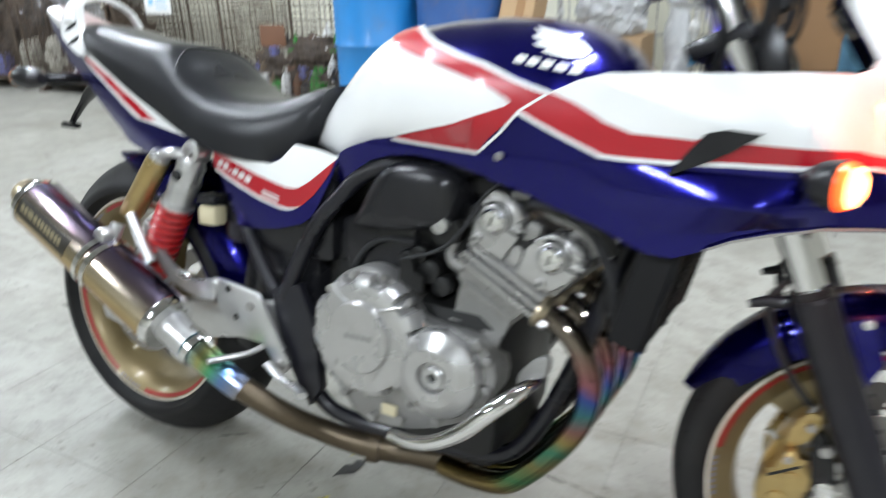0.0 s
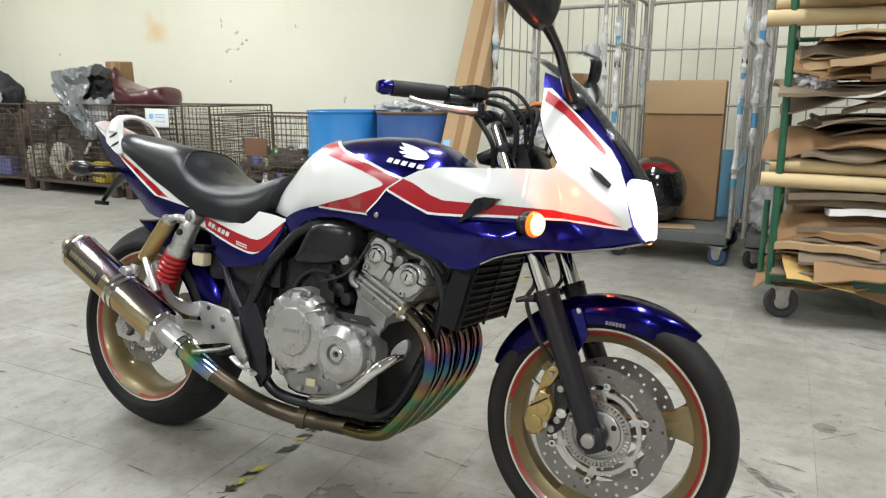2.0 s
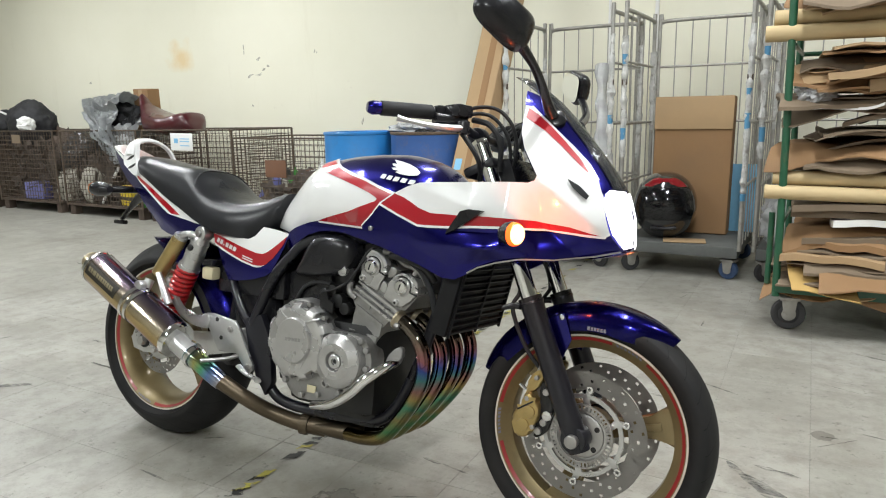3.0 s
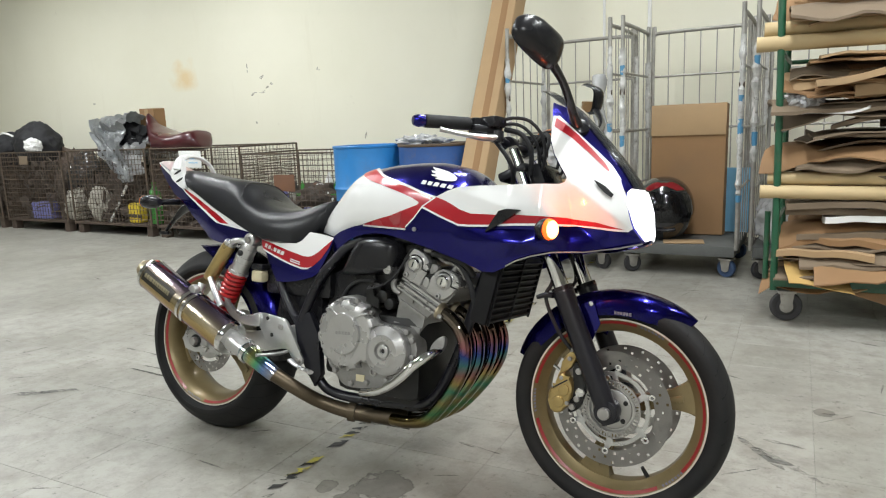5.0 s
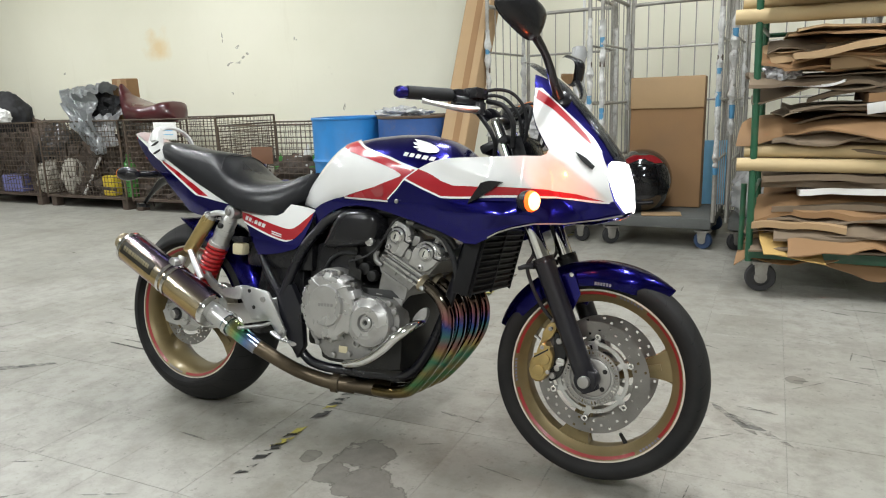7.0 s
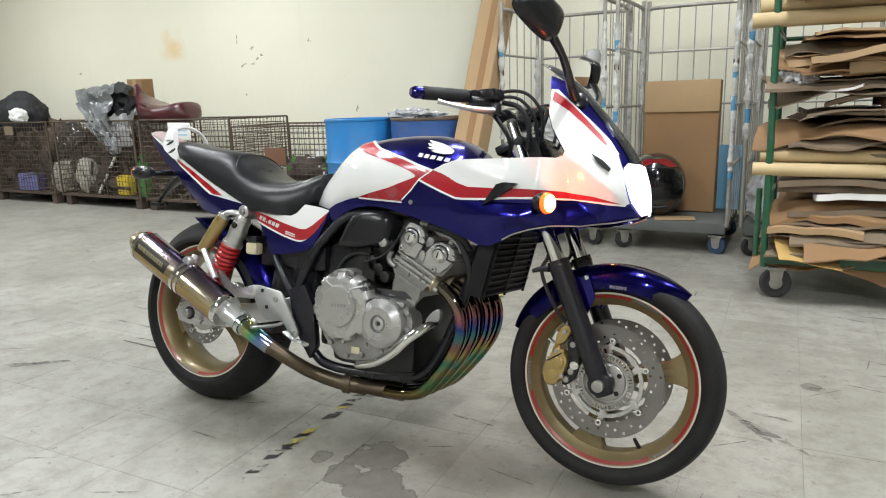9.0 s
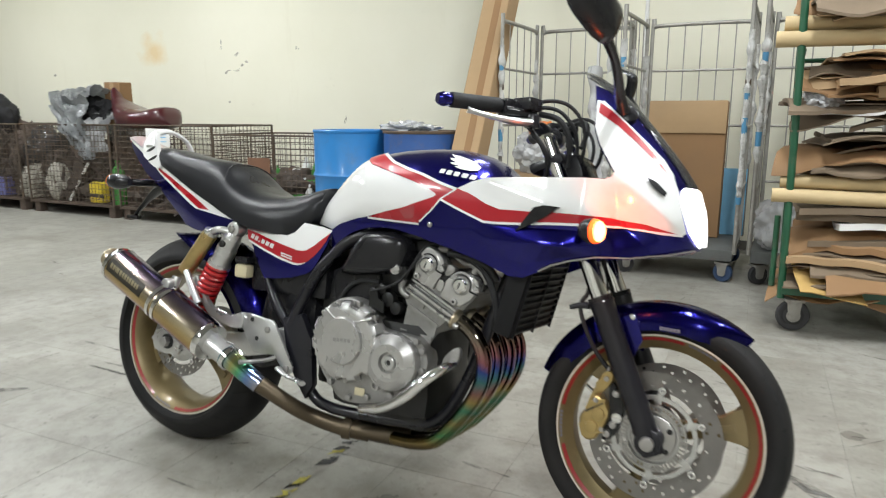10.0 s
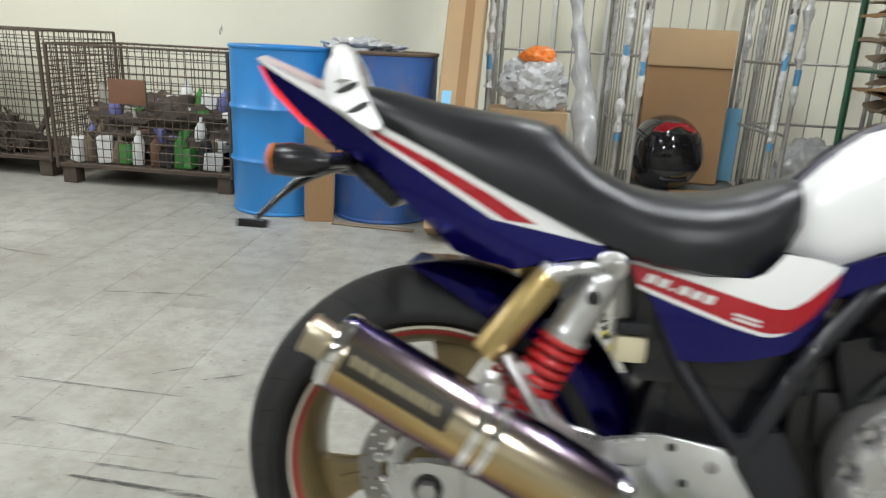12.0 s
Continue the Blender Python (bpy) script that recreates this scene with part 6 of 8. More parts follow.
for poly, q, arc, ends in ((CAM_A, (0.847, 0.622), (-26, 118), ((0.806, 0.642), (0.889, 0.603))), (CAM_B, (0.942, 0.579), (-26, 118), ((0.903, 0.603), (0.986, 0.561)))):
    part("cam_end", slab(rounded(poly, 2), -0.139, 0.139, 0.005, 3), SILVER, head, "", 28)
    rim = [polar((q[0], 0, q[1]), 0.0265, arc[0] + (arc[1] - arc[0]) * k / 8, -0.139) for k in range(9)]
    part("cam_groove", bar([(ends[1][0], -0.1385, ends[1][1])] + rim, 0.0024, 6, 2), DARK_METAL, head)
    lip = [polar((q[0], 0, q[1]), 0.0315, arc[0] + 12 + (arc[1] - arc[0]) * k / 8, -0.1385) for k in range(9)]
    part("cam_cover_lip", bar([(ends[1][0] + 0.004, -0.1375, ends[1][1] + 0.008)] + lip, 0.0036, 8, 2), SILVER, head)
    part("joint_line", bar([(ends[1][0] + 0.003, -0.1385, ends[1][1] + 0.0165), polar((q[0], 0, q[1]), 0.039, arc[0] + 30, -0.1390)], 0.0018, 6, 2), DARK_METAL, head)
    part("cam_seat", turned(bmesh.new(), [(0, 0.0245), (0.004, 0.0240), (0.006, 0.0215), (0.004, 0.0195), (0.004, 0.0)], 36, (q[0], -0.138, q[1]), (0, -1, 0)), SILVER, head)
    part("cam_plug", turned(bmesh.new(), [(0, 0.0188), (0.007, 0.0185), (0.011, 0.015), (0.012, 0.008), (0.012, 0.0)], 36, (q[0], -0.141, q[1]), (0, -1, 0)), CHROME, head, "bright domed cam plug", 20)
for q in ((0.847, 0.622), (0.942, 0.579)):
    slot = bmesh.new()
    block(slot, (q[0], -0.1532, q[1]), (0.0032, 0.0012, 0.017), 0, Matrix.Rotation(radians(18), 4, "Y"))
    part("plug_slot", slot, DARK_METAL, head)
part("head_pocket", slab([(0.872, 0.570), (0.886, 0.606), (0.906, 0.598), (0.892, 0.556)], -0.131, -0.124, 0.0005), DARK_METAL, head)
part("head_lug", slab(rounded([(0.872, 0.566), (0.880, 0.588), (0.894, 0.580), (0.888, 0.558)], 2), -0.136, -0.124, 0.003), SILVER, head)
part("head_lug", slab(rounded([(0.893, 0.598), (0.900, 0.626), (0.920, 0.620), (0.914, 0.604)], 2), -0.134, -0.110, 0.004), ROUGH_ALU, head)
part("cover_ridge", bar([(0.868, -0.120, 0.664), (0.900, -0.118, 0.660), (0.932, -0.118, 0.636), (0.962, -0.120, 0.630), (0.992, -0.122, 0.610), (1.002, -0.122, 0.588)], [0.010, 0.009, 0.007, 0.008, 0.008, 0.006], 10, 4), ROUGH_ALU, head)
for x, z, r in ((0.820, 0.591, 0.0085), (0.927, 0.538, 0.0085)):
    part("head_bolt", disc((x, -0.137, z), r, 0.010, (0, -1, 0), 0.002, 14), SILVER, head)
    part("bolt_hole", disc((x, -0.1468, z), 0.0035, 0.001, (0, -1, 0), 0.0002, 8), DARK_METAL, head)
part("head_nipple", bar([(0.966, -0.120, 0.612), (0.978, -0.124, 0.632), (0.986, -0.122, 0.646)], [0.008, 0.007, 0.009], 12, 2), ROUGH_ALU, head)
part("plug_lead", bar([(0.782, -0.136, 0.576), (0.806, -0.141, 0.619), (0.832, -0.140, 0.660), (0.865, -0.12, 0.690)], 0.0032, 10, 5), DARK_METAL, engine, "dark plug lead")
for k, (x, z, r) in enumerate(((0.735, 0.520, 0.020), (0.760, 0.500, 0.017), (0.715, 0.545, 0.016), (0.690, 0.535, 0.014))):
    part("starter_piece", disc((x, -0.112, z), r, 0.024, (0, -1, 0), 0.005, 20), DARK_METAL, engine)
for pts, r in (([(0.580, -0.12, 0.500), (0.610, -0.125, 0.540), (0.650, -0.125, 0.560), (0.700, -0.120, 0.560)], 0.0055), ([(0.955, -0.13, 0.645), (1.000, -0.140, 0.620), (1.030, -0.135, 0.560), (1.040, -0.12, 0.480)], 0.008), ([(0.90, -0.12, 0.665), (0.95, -0.13, 0.672), (1.00, -0.12, 0.660)], 0.010)):
    part("hose", bar(pts, r, 10), RUBBER, engine)
part("coolant_pipe", bar([(0.900, -0.135, 0.655), (0.960, -0.145, 0.650), (1.010, -0.145, 0.632), (1.030, -0.13, 0.60)], 0.009, 10), DARK_METAL, engine)
part("clutch_cable", bar([(0.694, -0.150, 0.539), (0.738, -0.150, 0.553), (0.772, -0.150, 0.571), (0.794, -0.150, 0.594), (0.812, -0.148, 0.620), (0.850, -0.12, 0.69)], 0.0034, 8), RUBBER, engine)
part("cable_bracket", slab([(0.690, 0.500), (0.690, 0.545), (0.712, 0.545), (0.716, 0.520), (0.735, 0.515), (0.735, 0.485)], -0.150, -0.142, 0.002), DARK_METAL, engine)
AIRBOX = rounded([(0.586, 0.572), (0.600, 0.612), (0.618, 0.648), (0.646, 0.684), (0.700, 0.696), (0.762, 0.690), (0.786, 0.668), (0.780, 0.610), (0.745, 0.588), (0.680, 0.578)], 3)
rings = []
for f, y in ((0.96, 0.130), (1.0, 0.100), (1.0, -0.108), (0.975, -0.126), (0.915, -0.141), (0.82, -0.150), (0.66, -0.155), (0.40, -0.157), (0.12, -0.1575)):
    rings.append([(0.690 + f * (x - 0.690), y, 0.640 + f * (z - 0.640)) for x, z in AIRBOX])
abm = bmesh.new()
ring_join(abm, rings)
airbox = part("airbox", abm, PLASTIC, bike, "black moulded airbox", 60)
abm = bmesh.new()
block(abm, (0.625, 0, 0.540), (0.16, 0.23, 0.13), 0.03, Matrix.Rotation(radians(-14), 4, "Y"))
part("airbox_base", abm, PLASTIC, airbox)
# two plain dark blocks added to close bright gaps ahead of the rear wheel
abm = bmesh.new()
block(abm, (0.545, 0, 0.405), (0.10, 0.17, 0.30), 0.02)
part("bay_filler_rear", abm, DARK_METAL, engine)
abm = bmesh.new()
block(abm, (0.400, 0, 0.435), (0.17, 0.19, 0.19), 0.03)
part("wheel_filler", abm, PLASTIC, bike, "black filler block ahead of the rear wheel")
carb = bmesh.new()
block(carb, (0.745, 0, 0.580), (0.17, 0.20, 0.11), 0.02)
tube(carb, [(0.760, -0.10, 0.592), (0.760, -0.13, 0.592)], 0.026, 16)
part("throttle_body", carb, DARK_METAL, bike, "dark throttle body")
part("sensor_cap", disc((0.758, -0.130, 0.602), 0.0145, 0.020, (0, -1, 0), 0.004, 20), ALU, bike, "round bright sensor cap")
cover_b = bmesh.new()
block(cover_b, (0.93, 0, 0.68), (0.30, 0.20, 0.07), 0.02)
part("coil_cover", cover_b, DARK_METAL, bike, "dark ignition coil cover")
# two plain dark blocks added so no light shows through the engine bay
inner_b = bmesh.new()
block(inner_b, (0.735, 0, 0.56), (0.15, 0.14, 0.13), 0.02)
part("bay_filler_mid", inner_b, DARK_METAL, bike, "plain dark filler block behind the engine")
mid_b = bmesh.new()
block(mid_b, (0.60, 0, 0.46), (0.15, 0.20, 0.09), 0.02)
part("bay_filler_low", mid_b, DARK_METAL, bike, "dark filler block low behind the engine")
RTILT = Matrix.Rotation(radians(13), 4, "Y")
RC = Vector((1.085, 0, 0.565))


def rad_block(y, off, z, size, bevel, spin=0.0):
    bm = bmesh.new()
    block(bm, (0, 0, 0), size, bevel, Matrix.Rotation(radians(spin), 4, "Y") if spin else None)
    bmesh.ops.translate(bm, vec=(off, y, z), verts=bm.verts)
    bmesh.ops.transform(bm, matrix=Matrix.Translation(RC) @ RTILT, verts=bm.verts)
    return bm


radiator = part("radiator", rad_block(0, 0, 0, (0.034, 0.29, 0.185), 0.008), SOOT, bike, "black radiator with slatted guard")
for s in (-1, 1):
    part("radiator_tank", rad_block(s * 0.152, -0.004, 0, (0.050, 0.020, 0.185), 0.010), SOOT, radiator)
for k in range(10):
    part("slat", rad_block(0, 0.020, -0.080 + 0.0178 * k, (0.008, 0.285, 0.005), 0.0012, 25), SOOT, radiator)
for y in (-0.145, 0.0, 0.145):
    part("slat_post", rad_block(y, 0.022, 0, (0.006, 0.007, 0.185), 0.001), SOOT, radiator)
part("side_stand", bar([(0.545, 0.125, 0.190), (0.530, 0.180, 0.105), (0.515, 0.232, 0.047)], [0.014, 0.012, 0.012], 12, 3), FRAME_BLACK, bike, "black side stand, folded out")

# ---- things along the wall ----
RUSTY = surface("rusty_wire", (0.10, 0.075, 0.055), 0.6, 0.4, 0.0, 0.3, 5.0, 60.0, 0.3, (0.20, 0.11, 0.05), 0.5)
GALV = surface("galvanised_tube", (0.36, 0.35, 0.32), 0.45, 0.5, 0.0, 0.25, 9.0, 60.0, 0.15, (0.15, 0.11, 0.08), 0.6)
GREEN_STEEL = surface("green_painted_steel", (0.012, 0.085, 0.04), 0.4, 0.0, 0.3, 0.15, 6.0, 80.0, 0.1, (0.12, 0.10, 0.07), 0.35)
DRUM_BLUE = surface("blue_drum_paint", (0.022, 0.20, 0.52), 0.38, 0.0, 0.2, 0.10, 4.0, 50.0, 0.1, (0.10, 0.12, 0.16), 0.3)
DRUM_NAVY = surface("dull_blue_drum_paint", (0.025, 0.085, 0.27), 0.5, 0.0, 0.1, 0.18, 4.0, 40.0, 0.15, (0.16, 0.11, 0.07), 0.5)
RUST_RIM = surface("rusty_rim", (0.14, 0.10, 0.07), 0.7, 0.3, 0, 0.3, 9.0, 60.0, 0.3)
CARD = surface("brown_cardboard", (0.26, 0.150, 0.070), 0.85, 0, 0, 0.10, 3.0, 60.0, 0.15, (0.22, 0.14, 0.07), 0.25)
CARD_PALE = surface("pale_cardboard", (0.37, 0.250, 0.135), 0.85, 0, 0, 0.10, 3.0, 60.0, 0.15, (0.3, 0.2, 0.1), 0.2)
CARD_GREY = surface("grey_brown_cardboard", (0.18, 0.135, 0.09), 0.88, 0, 0, 0.18, 3.0, 60.0, 0.2, (0.13, 0.10, 0.07), 0.35)
KRAFT = surface("kraft_paper_tube", (0.52, 0.40, 0.22), 0.7, 0, 0, 0.08, 3.0, 60.0, 0.1)
ENVELOPE = surface("yellow_envelope", (0.46, 0.30, 0.10), 0.75, 0, 0, 0.08, 4.0, 60.0, 0.1)
PAPER = surface("white_paper", (0.72, 0.72, 0.70), 0.7, 0, 0, 0.05, 4.0, 60.0, 0.05)
BAG = surface("crumpled_clear_film", (0.66, 0.67, 0.68), 0.22, 0.0, 0.3, 0.2, 9.0, 40.0, 0.5)
BAG.node_tree.nodes["Principled BSDF"].inputs["Transmission Weight"].default_value = 0.40
FOIL = surface("silver_tarpaulin", (0.42, 0.435, 0.44), 0.32, 0.35, 0.0, 0.25, 8.0, 50.0, 0.4)
MAROON = surface("maroon_bodywork", (0.050, 0.004, 0.007), 0.30, 0.0, 0.6, 0.12, 5.0, 60.0, 0.05)
BLACK_BAG = surface("black_rubbish_film", (0.02, 0.02, 0.022), 0.3, 0, 0.2, 0.3, 9.0, 60.0, 0.5)
ORANGE = surface("orange_film", (0.75, 0.19, 0.02), 0.4, 0, 0.2, 0.1, 9.0, 60.0, 0.2)
DECK_MAT = surface("dark_platform", (0.10, 0.105, 0.10), 0.7, 0, 0, 0.2, 4.0, 60.0, 0.2, (0.05, 0.05, 0.045), 0.4)
CASTER_RUBBER = surface("caster_rubber", (0.03, 0.03, 0.032), 0.6, 0, 0, 0.2, 9.0, 80.0, 0.1)
CASTER_BLUE = surface("blue_caster_rubber", (0.03, 0.06, 0.13), 0.6, 0, 0, 0.2, 9.0, 80.0, 0.1)
SHEET_BLUE = surface("pale_blue_sheet", (0.20, 0.47, 0.70), 0.5, 0, 0, 0.1, 4.0, 60.0, 0.1)
HELMET = surface("glossy_black_helmet", (0.012, 0.012, 0.014), 0.12, 0, 1.0, 0.1, 9.0, 90.0, 0.0)
HELMET_RED = surface("red_helmet_stripe", (0.35, 0.01, 0.02), 0.15, 0, 1.0, 0.1, 9.0, 90.0, 0.0)
GLASS_GREEN = surface("green_bottle", (0.06, 0.24, 0.05), 0.15, 0, 0.5, 0.2, 9.0, 60.0, 0.0)
YELLOW_PL = surface("yellow_plastic", (0.65, 0.48, 0.03), 0.4, 0, 0.2, 0.1)
VIOLET_PL = surface("blue_violet_plastic", (0.16, 0.17, 0.42), 0.4, 0, 0.2, 0.1)
CREAM_BAG = surface("cream_bag", (0.36, 0.34, 0.29), 0.5, 0, 0, 0.2, 9.0, 60.0, 0.4)
BROWN_BOARD = surface("rusty_board", (0.16, 0.075, 0.04), 0.7, 0, 0, 0.2)
WOOD_SKID = surface("rusty_skid", (0.09, 0.065, 0.05), 0.7, 0.2, 0, 0.3, 5.0, 60.0, 0.3)
TAPE_BLUE = surface("blue_tape", (0.08, 0.25, 0.42), 0.5, 0, 0, 0.1)


def lumpy(size, seed, rough=0.35, freq=2.2, detail=3, sub=5):
    """A crumpled closed form that stands on z = 0."""
    bm = bmesh.new()
    bmesh.ops.create_icosphere(bm, subdivisions=sub, radius=1.0)
    o = Vector((seed * 7.13, seed * 3.7, seed * 1.9))
    for v in bm.verts:
        d = v.co.normalized()
        k = 1 + rough * (0.7 * noise.fractal(d * freq + o, 1.0, 2.1, detail)) + 0.45 * rough * abs(noise.noise(d * freq * 2.2 + o)) - 0.25 * rough * abs(noise.noise(d * freq * 5.0 + o))
        q = d * k
        v.co = Vector((q.x * size[0] / 2, q.y * size[1] / 2, max(-0.82, q.z) * size[2] / 1.82 + 0.82 * size[2] / 1.82))
    return bm


def crumpled(name, label, category, at, size, seed, material, rough=0.35, freq=2.2, rz=0.0, angle=75.0, sub=5):
    ob = part(name, lumpy(size, seed, rough, freq, 3, sub), material, None, label, angle)
    ob.matrix_basis = pose(*at, 0, 0, rz)
    return tagged(ob, label, category)


# -- mesh pallets --
def mesh_panel(bm, o, u, v, w, h, step, r):
    """A wire grid; rods are square in section to stay light."""
    def rod(a, b, rr):
        tube(bm, [a, b], rr, 4, 1, False)
    k = int(round(w / step))
    for i in range(k + 1):
        p = o + u * (w * i / k)
        rod(p, p + v * h, r)
    k = int(round(h / step))
    for i in range(k + 1):
        p = o + v * (h * i / k)
        rod(p, p + u * w, r)


def mesh_pallet(x, y, w, d, h, step, label, low_front=False):
    box = thing("mesh_pallet", label, "wire cage", pose(x, y, 0), "wire mesh pallets along the wall")
    X, Y, Z = Vector((1, 0, 0)), Vector((0, 1, 0)), Vector((0, 0, 1))
    z0 = 0.13
    for name, o, u, ww, hh in (("front_panel", Vector((0, 0, z0)), X, w, (h - z0) * (0.55 if low_front else 1)), ("back_panel", Vector((0, d, z0)), X, w, h - z0),
                               ("side_panel", Vector((0, 0, z0)), Y, d, h - z0), ("side_panel", Vector((w, 0, z0)), Y, d, h - z0)):
        bm = bmesh.new()
        mesh_panel(bm, o, u, Z, ww, hh, step, 0.0032)
        part(name, bm, RUSTY, box)["kind"] = "stuff"
    for px, py in ((0, 0), (w, 0), (0, d), (w, d)):
        part("post", bar([(px, py, 0.10), (px, py, h)], 0.011, 8), RUSTY, box)
    for a, b in (((0, 0), (w, 0)), ((0, d), (w, d)), ((0, 0), (0, d)), ((w, 0), (w, d))):
        if not (low_front and a[1] == 0 and b[1] == 0):
            part("top_rail", bar([(*a, h), (*b, h)], 0.008, 8), RUSTY, box)
    bm = bmesh.new()
    block(bm, (w / 2, d / 2, 0.118), (w, d, 0.024), 0.004)
    part("base", bm, WOOD_SKID, box)
    for px in (0.06, w - 0.06):
        for py in (0.06, d - 0.06):
            bm = bmesh.new()
            block(bm, (px, py, 0.053), (0.09, 0.09, 0.106), 0.006)
            part("foot", bm, WOOD_SKID, box)
    return box


PALLETS = [(-8.35, 1.20), (-7.02, 1.20), (-5.68, 1.30), (-4.28, 1.26)]
for px, pw in PALLETS:
    mesh_pallet(px, 3.13, pw, 0.82, 0.93, 0.052, "rusty wire mesh pallet cage full of scrap")
mesh_pallet(-2.88, 3.00, 1.16, 0.80, 0.86, 0.052, "rusty wire mesh pallet cage with bottles and boxes")
note = bmesh.new()
block(note, (0, 0, 0), (0.31, 0.004, 0.165), 0.001)
note_ob = part("notice_card", note, PAPER, None)
note_ob.matrix_basis = pose(-3.665, 3.10, 0.820, 0, 1, 0)
tagged(note_ob, "white notice card tied to the wire cage", "sign")
mark = bmesh.new()
block(mark, (-0.075, -0.0035, 0.010), (0.055, 0.002, 0.045), 0.001)
for row in (0.030, 0.005, -0.035):
    block(mark, (0.045, -0.0035, row), (0.13, 0.002, 0.009), 0.0005)
mk_ob = part("notice_print", mark, SHEET_BLUE, note_ob, "small blue printed mark", location=(0, 0, 0))

# scrap in the cages
BROWN_RAG = surface("dark_brown_sacking", (0.055, 0.04, 0.03), 0.8, 0, 0, 0.3, 9.0, 90.0, 0.4)
BASE = 0.132
BLACK_CLOTH = surface("black_cloth", (0.014, 0.014, 0.016), 0.75, 0, 0, 0.25, 9.0, 120.0, 0.3, (0.05, 0.05, 0.05), 0.3)


def draped(name, label, x0, x1, profile, seed, material, fold=0.05, nx=46, nv=58, taper=0.0, shift=0.0):
    """A cloth that follows a profile in y and z, with creases."""
    bm = bmesh.new()
    pts = spline([(0, y, z) for y, z in profile], 12)
    rows = []
    o = Vector((seed * 3.7, seed * 1.3, seed * 5.1))
    for i in range(nx + 1):
        u = i / nx
        row = []
        for j in range(nv + 1):
            k = j / nv * (len(pts) - 1)
            a = min(int(k), len(pts) - 2)
            p = pts[a].lerp(pts[a + 1], k - a)
            d = (pts[a + 1] - pts[a]).normalized()
            nrm = Vector((0, -d.z, d.y))
            if nrm.z < 0 and abs(d.z) < 0.7:
                nrm = -nrm
            q = Vector((u * 6.0 * (x1 - x0), p.y * 3.6, p.z * 3.6)) + o
            crease = 1 - 2 * abs(noise.noise(q)) + 0.55 * (1 - 2 * abs(noise.noise(q * 2.3 + Vector((9, 0, 0))))) + 0.2 * (1 - 2 * abs(noise.noise(q * 5.1)))
            edge = 0.03 * noise.noise(Vector((p.y * 6, p.z * 6, seed)))
            sag = 0.10 * noise.noise(Vector((u * 2.2, seed, j / nv * 0.8)))
            fall = max(0.0, j / nv - 0.45) / 0.55
            wide = (x1 - x0) * (1 - taper * fall)
            row.append(p + nrm * (fold * (crease - 0.7)) + Vector((x0 + shift * fall + (x1 - x0 - wide) / 2 + wide * u + edge * (2 * u - 1) * 2, 0, sag * (1 - 0.7 * fall))))
        rows.append(row)
    ring_join(bm, rows, False, False)
    bmesh.ops.solidify(bm, geom=bm.faces[:], thickness=0.003)
    ob = part(name, bm, material, None, label, 24)
    return tagged(ob, label, "tarpaulin")


draped("tarpaulin", "crumpled silver tarpaulin spilling over the cage edge", -5.44, -4.80, [(3.80, 0.86), (3.66, 1.04), (3.50, 1.20), (3.34, 1.22), (3.18, 1.10), (3.10, 0.90), (3.105, 0.74), (3.11, 0.58)], 3, FOIL, 0.075, taper=0.75, shift=0.42)
draped("tarpaulin", "pale grey sheet bunched on the scrap", -4.98, -4.52, [(3.78, 0.80), (3.62, 0.96), (3.46, 1.04), (3.32, 0.98), (3.20, 0.90), (3.19, 0.76), (3.20, 0.66)], 11, BAG, 0.07, taper=0.2)
draped("jacket", "black cloth lying on the scrap", -4.98, -4.62, [(3.70, 0.96), (3.58, 1.08), (3.44, 1.16), (3.32, 1.08), (3.26, 0.98)], 21, BLACK_CLOTH, 0.05)
crumpled("rubbish_bag", "round black bag on top of the cage", "bag", (-6.82, 3.50, 0.76), (0.66, 0.5, 0.52), 5, BLACK_CLOTH, 0.16, 1.9)
crumpled("rubbish_bag", "black bag slumped on the cage edge", "bag", (-7.34, 3.46, 0.74), (0.56, 0.5, 0.44), 6, BLACK_CLOTH, 0.2, 2.4)
crumpled("rag", "white rag lying on the black bag", "rag", (-6.42, 3.20, 0.94), (0.22, 0.14, 0.15), 36, PAPER, 0.35, 2.0, 20)
part_loop = bar([(-7.20, 3.22, 1.02), (-7.10, 3.18, 1.14), (-6.92, 3.16, 1.17), (-6.74, 3.16, 1.13)], 0.012, 8)
tagged(part("strap", part_loop, PAPER), "pale strap looped over the black bag", "strap")
crumpled("rubbish_bag", "black rubbish bag in the wire cage", "bag", (-7.05 + 1.05, 3.60, BASE), (0.50, 0.5, 0.75), 9, BLACK_BAG, 0.3, 2.0)
crumpled("rubbish_bag", "black bag of scrap in the end cage", "bag", (-7.8, 3.5, BASE), (0.8, 0.6, 0.9), 15, BLACK_BAG, 0.3, 2.0)
crumpled("sack", "pale dirty sack in the wire cage", "sack", (-5.35, 3.27, BASE), (0.28, 0.26, 0.40), 7, CREAM_BAG, 0.3, 2.0)
crumpled("sack", "pale dirty sack in the wire cage", "sack", (-5.85, 3.32, BASE), (0.34, 0.30, 0.36), 8, CREAM_BAG, 0.3, 2.0)
crumpled("sack", "grey-white sack slumped in the cage", "sack", (-6.15 + 0.05, 3.75, BASE), (0.36, 0.26, 0.33), 13, CREAM_BAG, 0.35, 2.4)
crumpled("rubbish_bag", "dark bag in the wire cage", "bag", (-5.0, 3.78, BASE), (0.6, 0.3, 0.70), 23, BLACK_BAG, 0.3, 2.0)
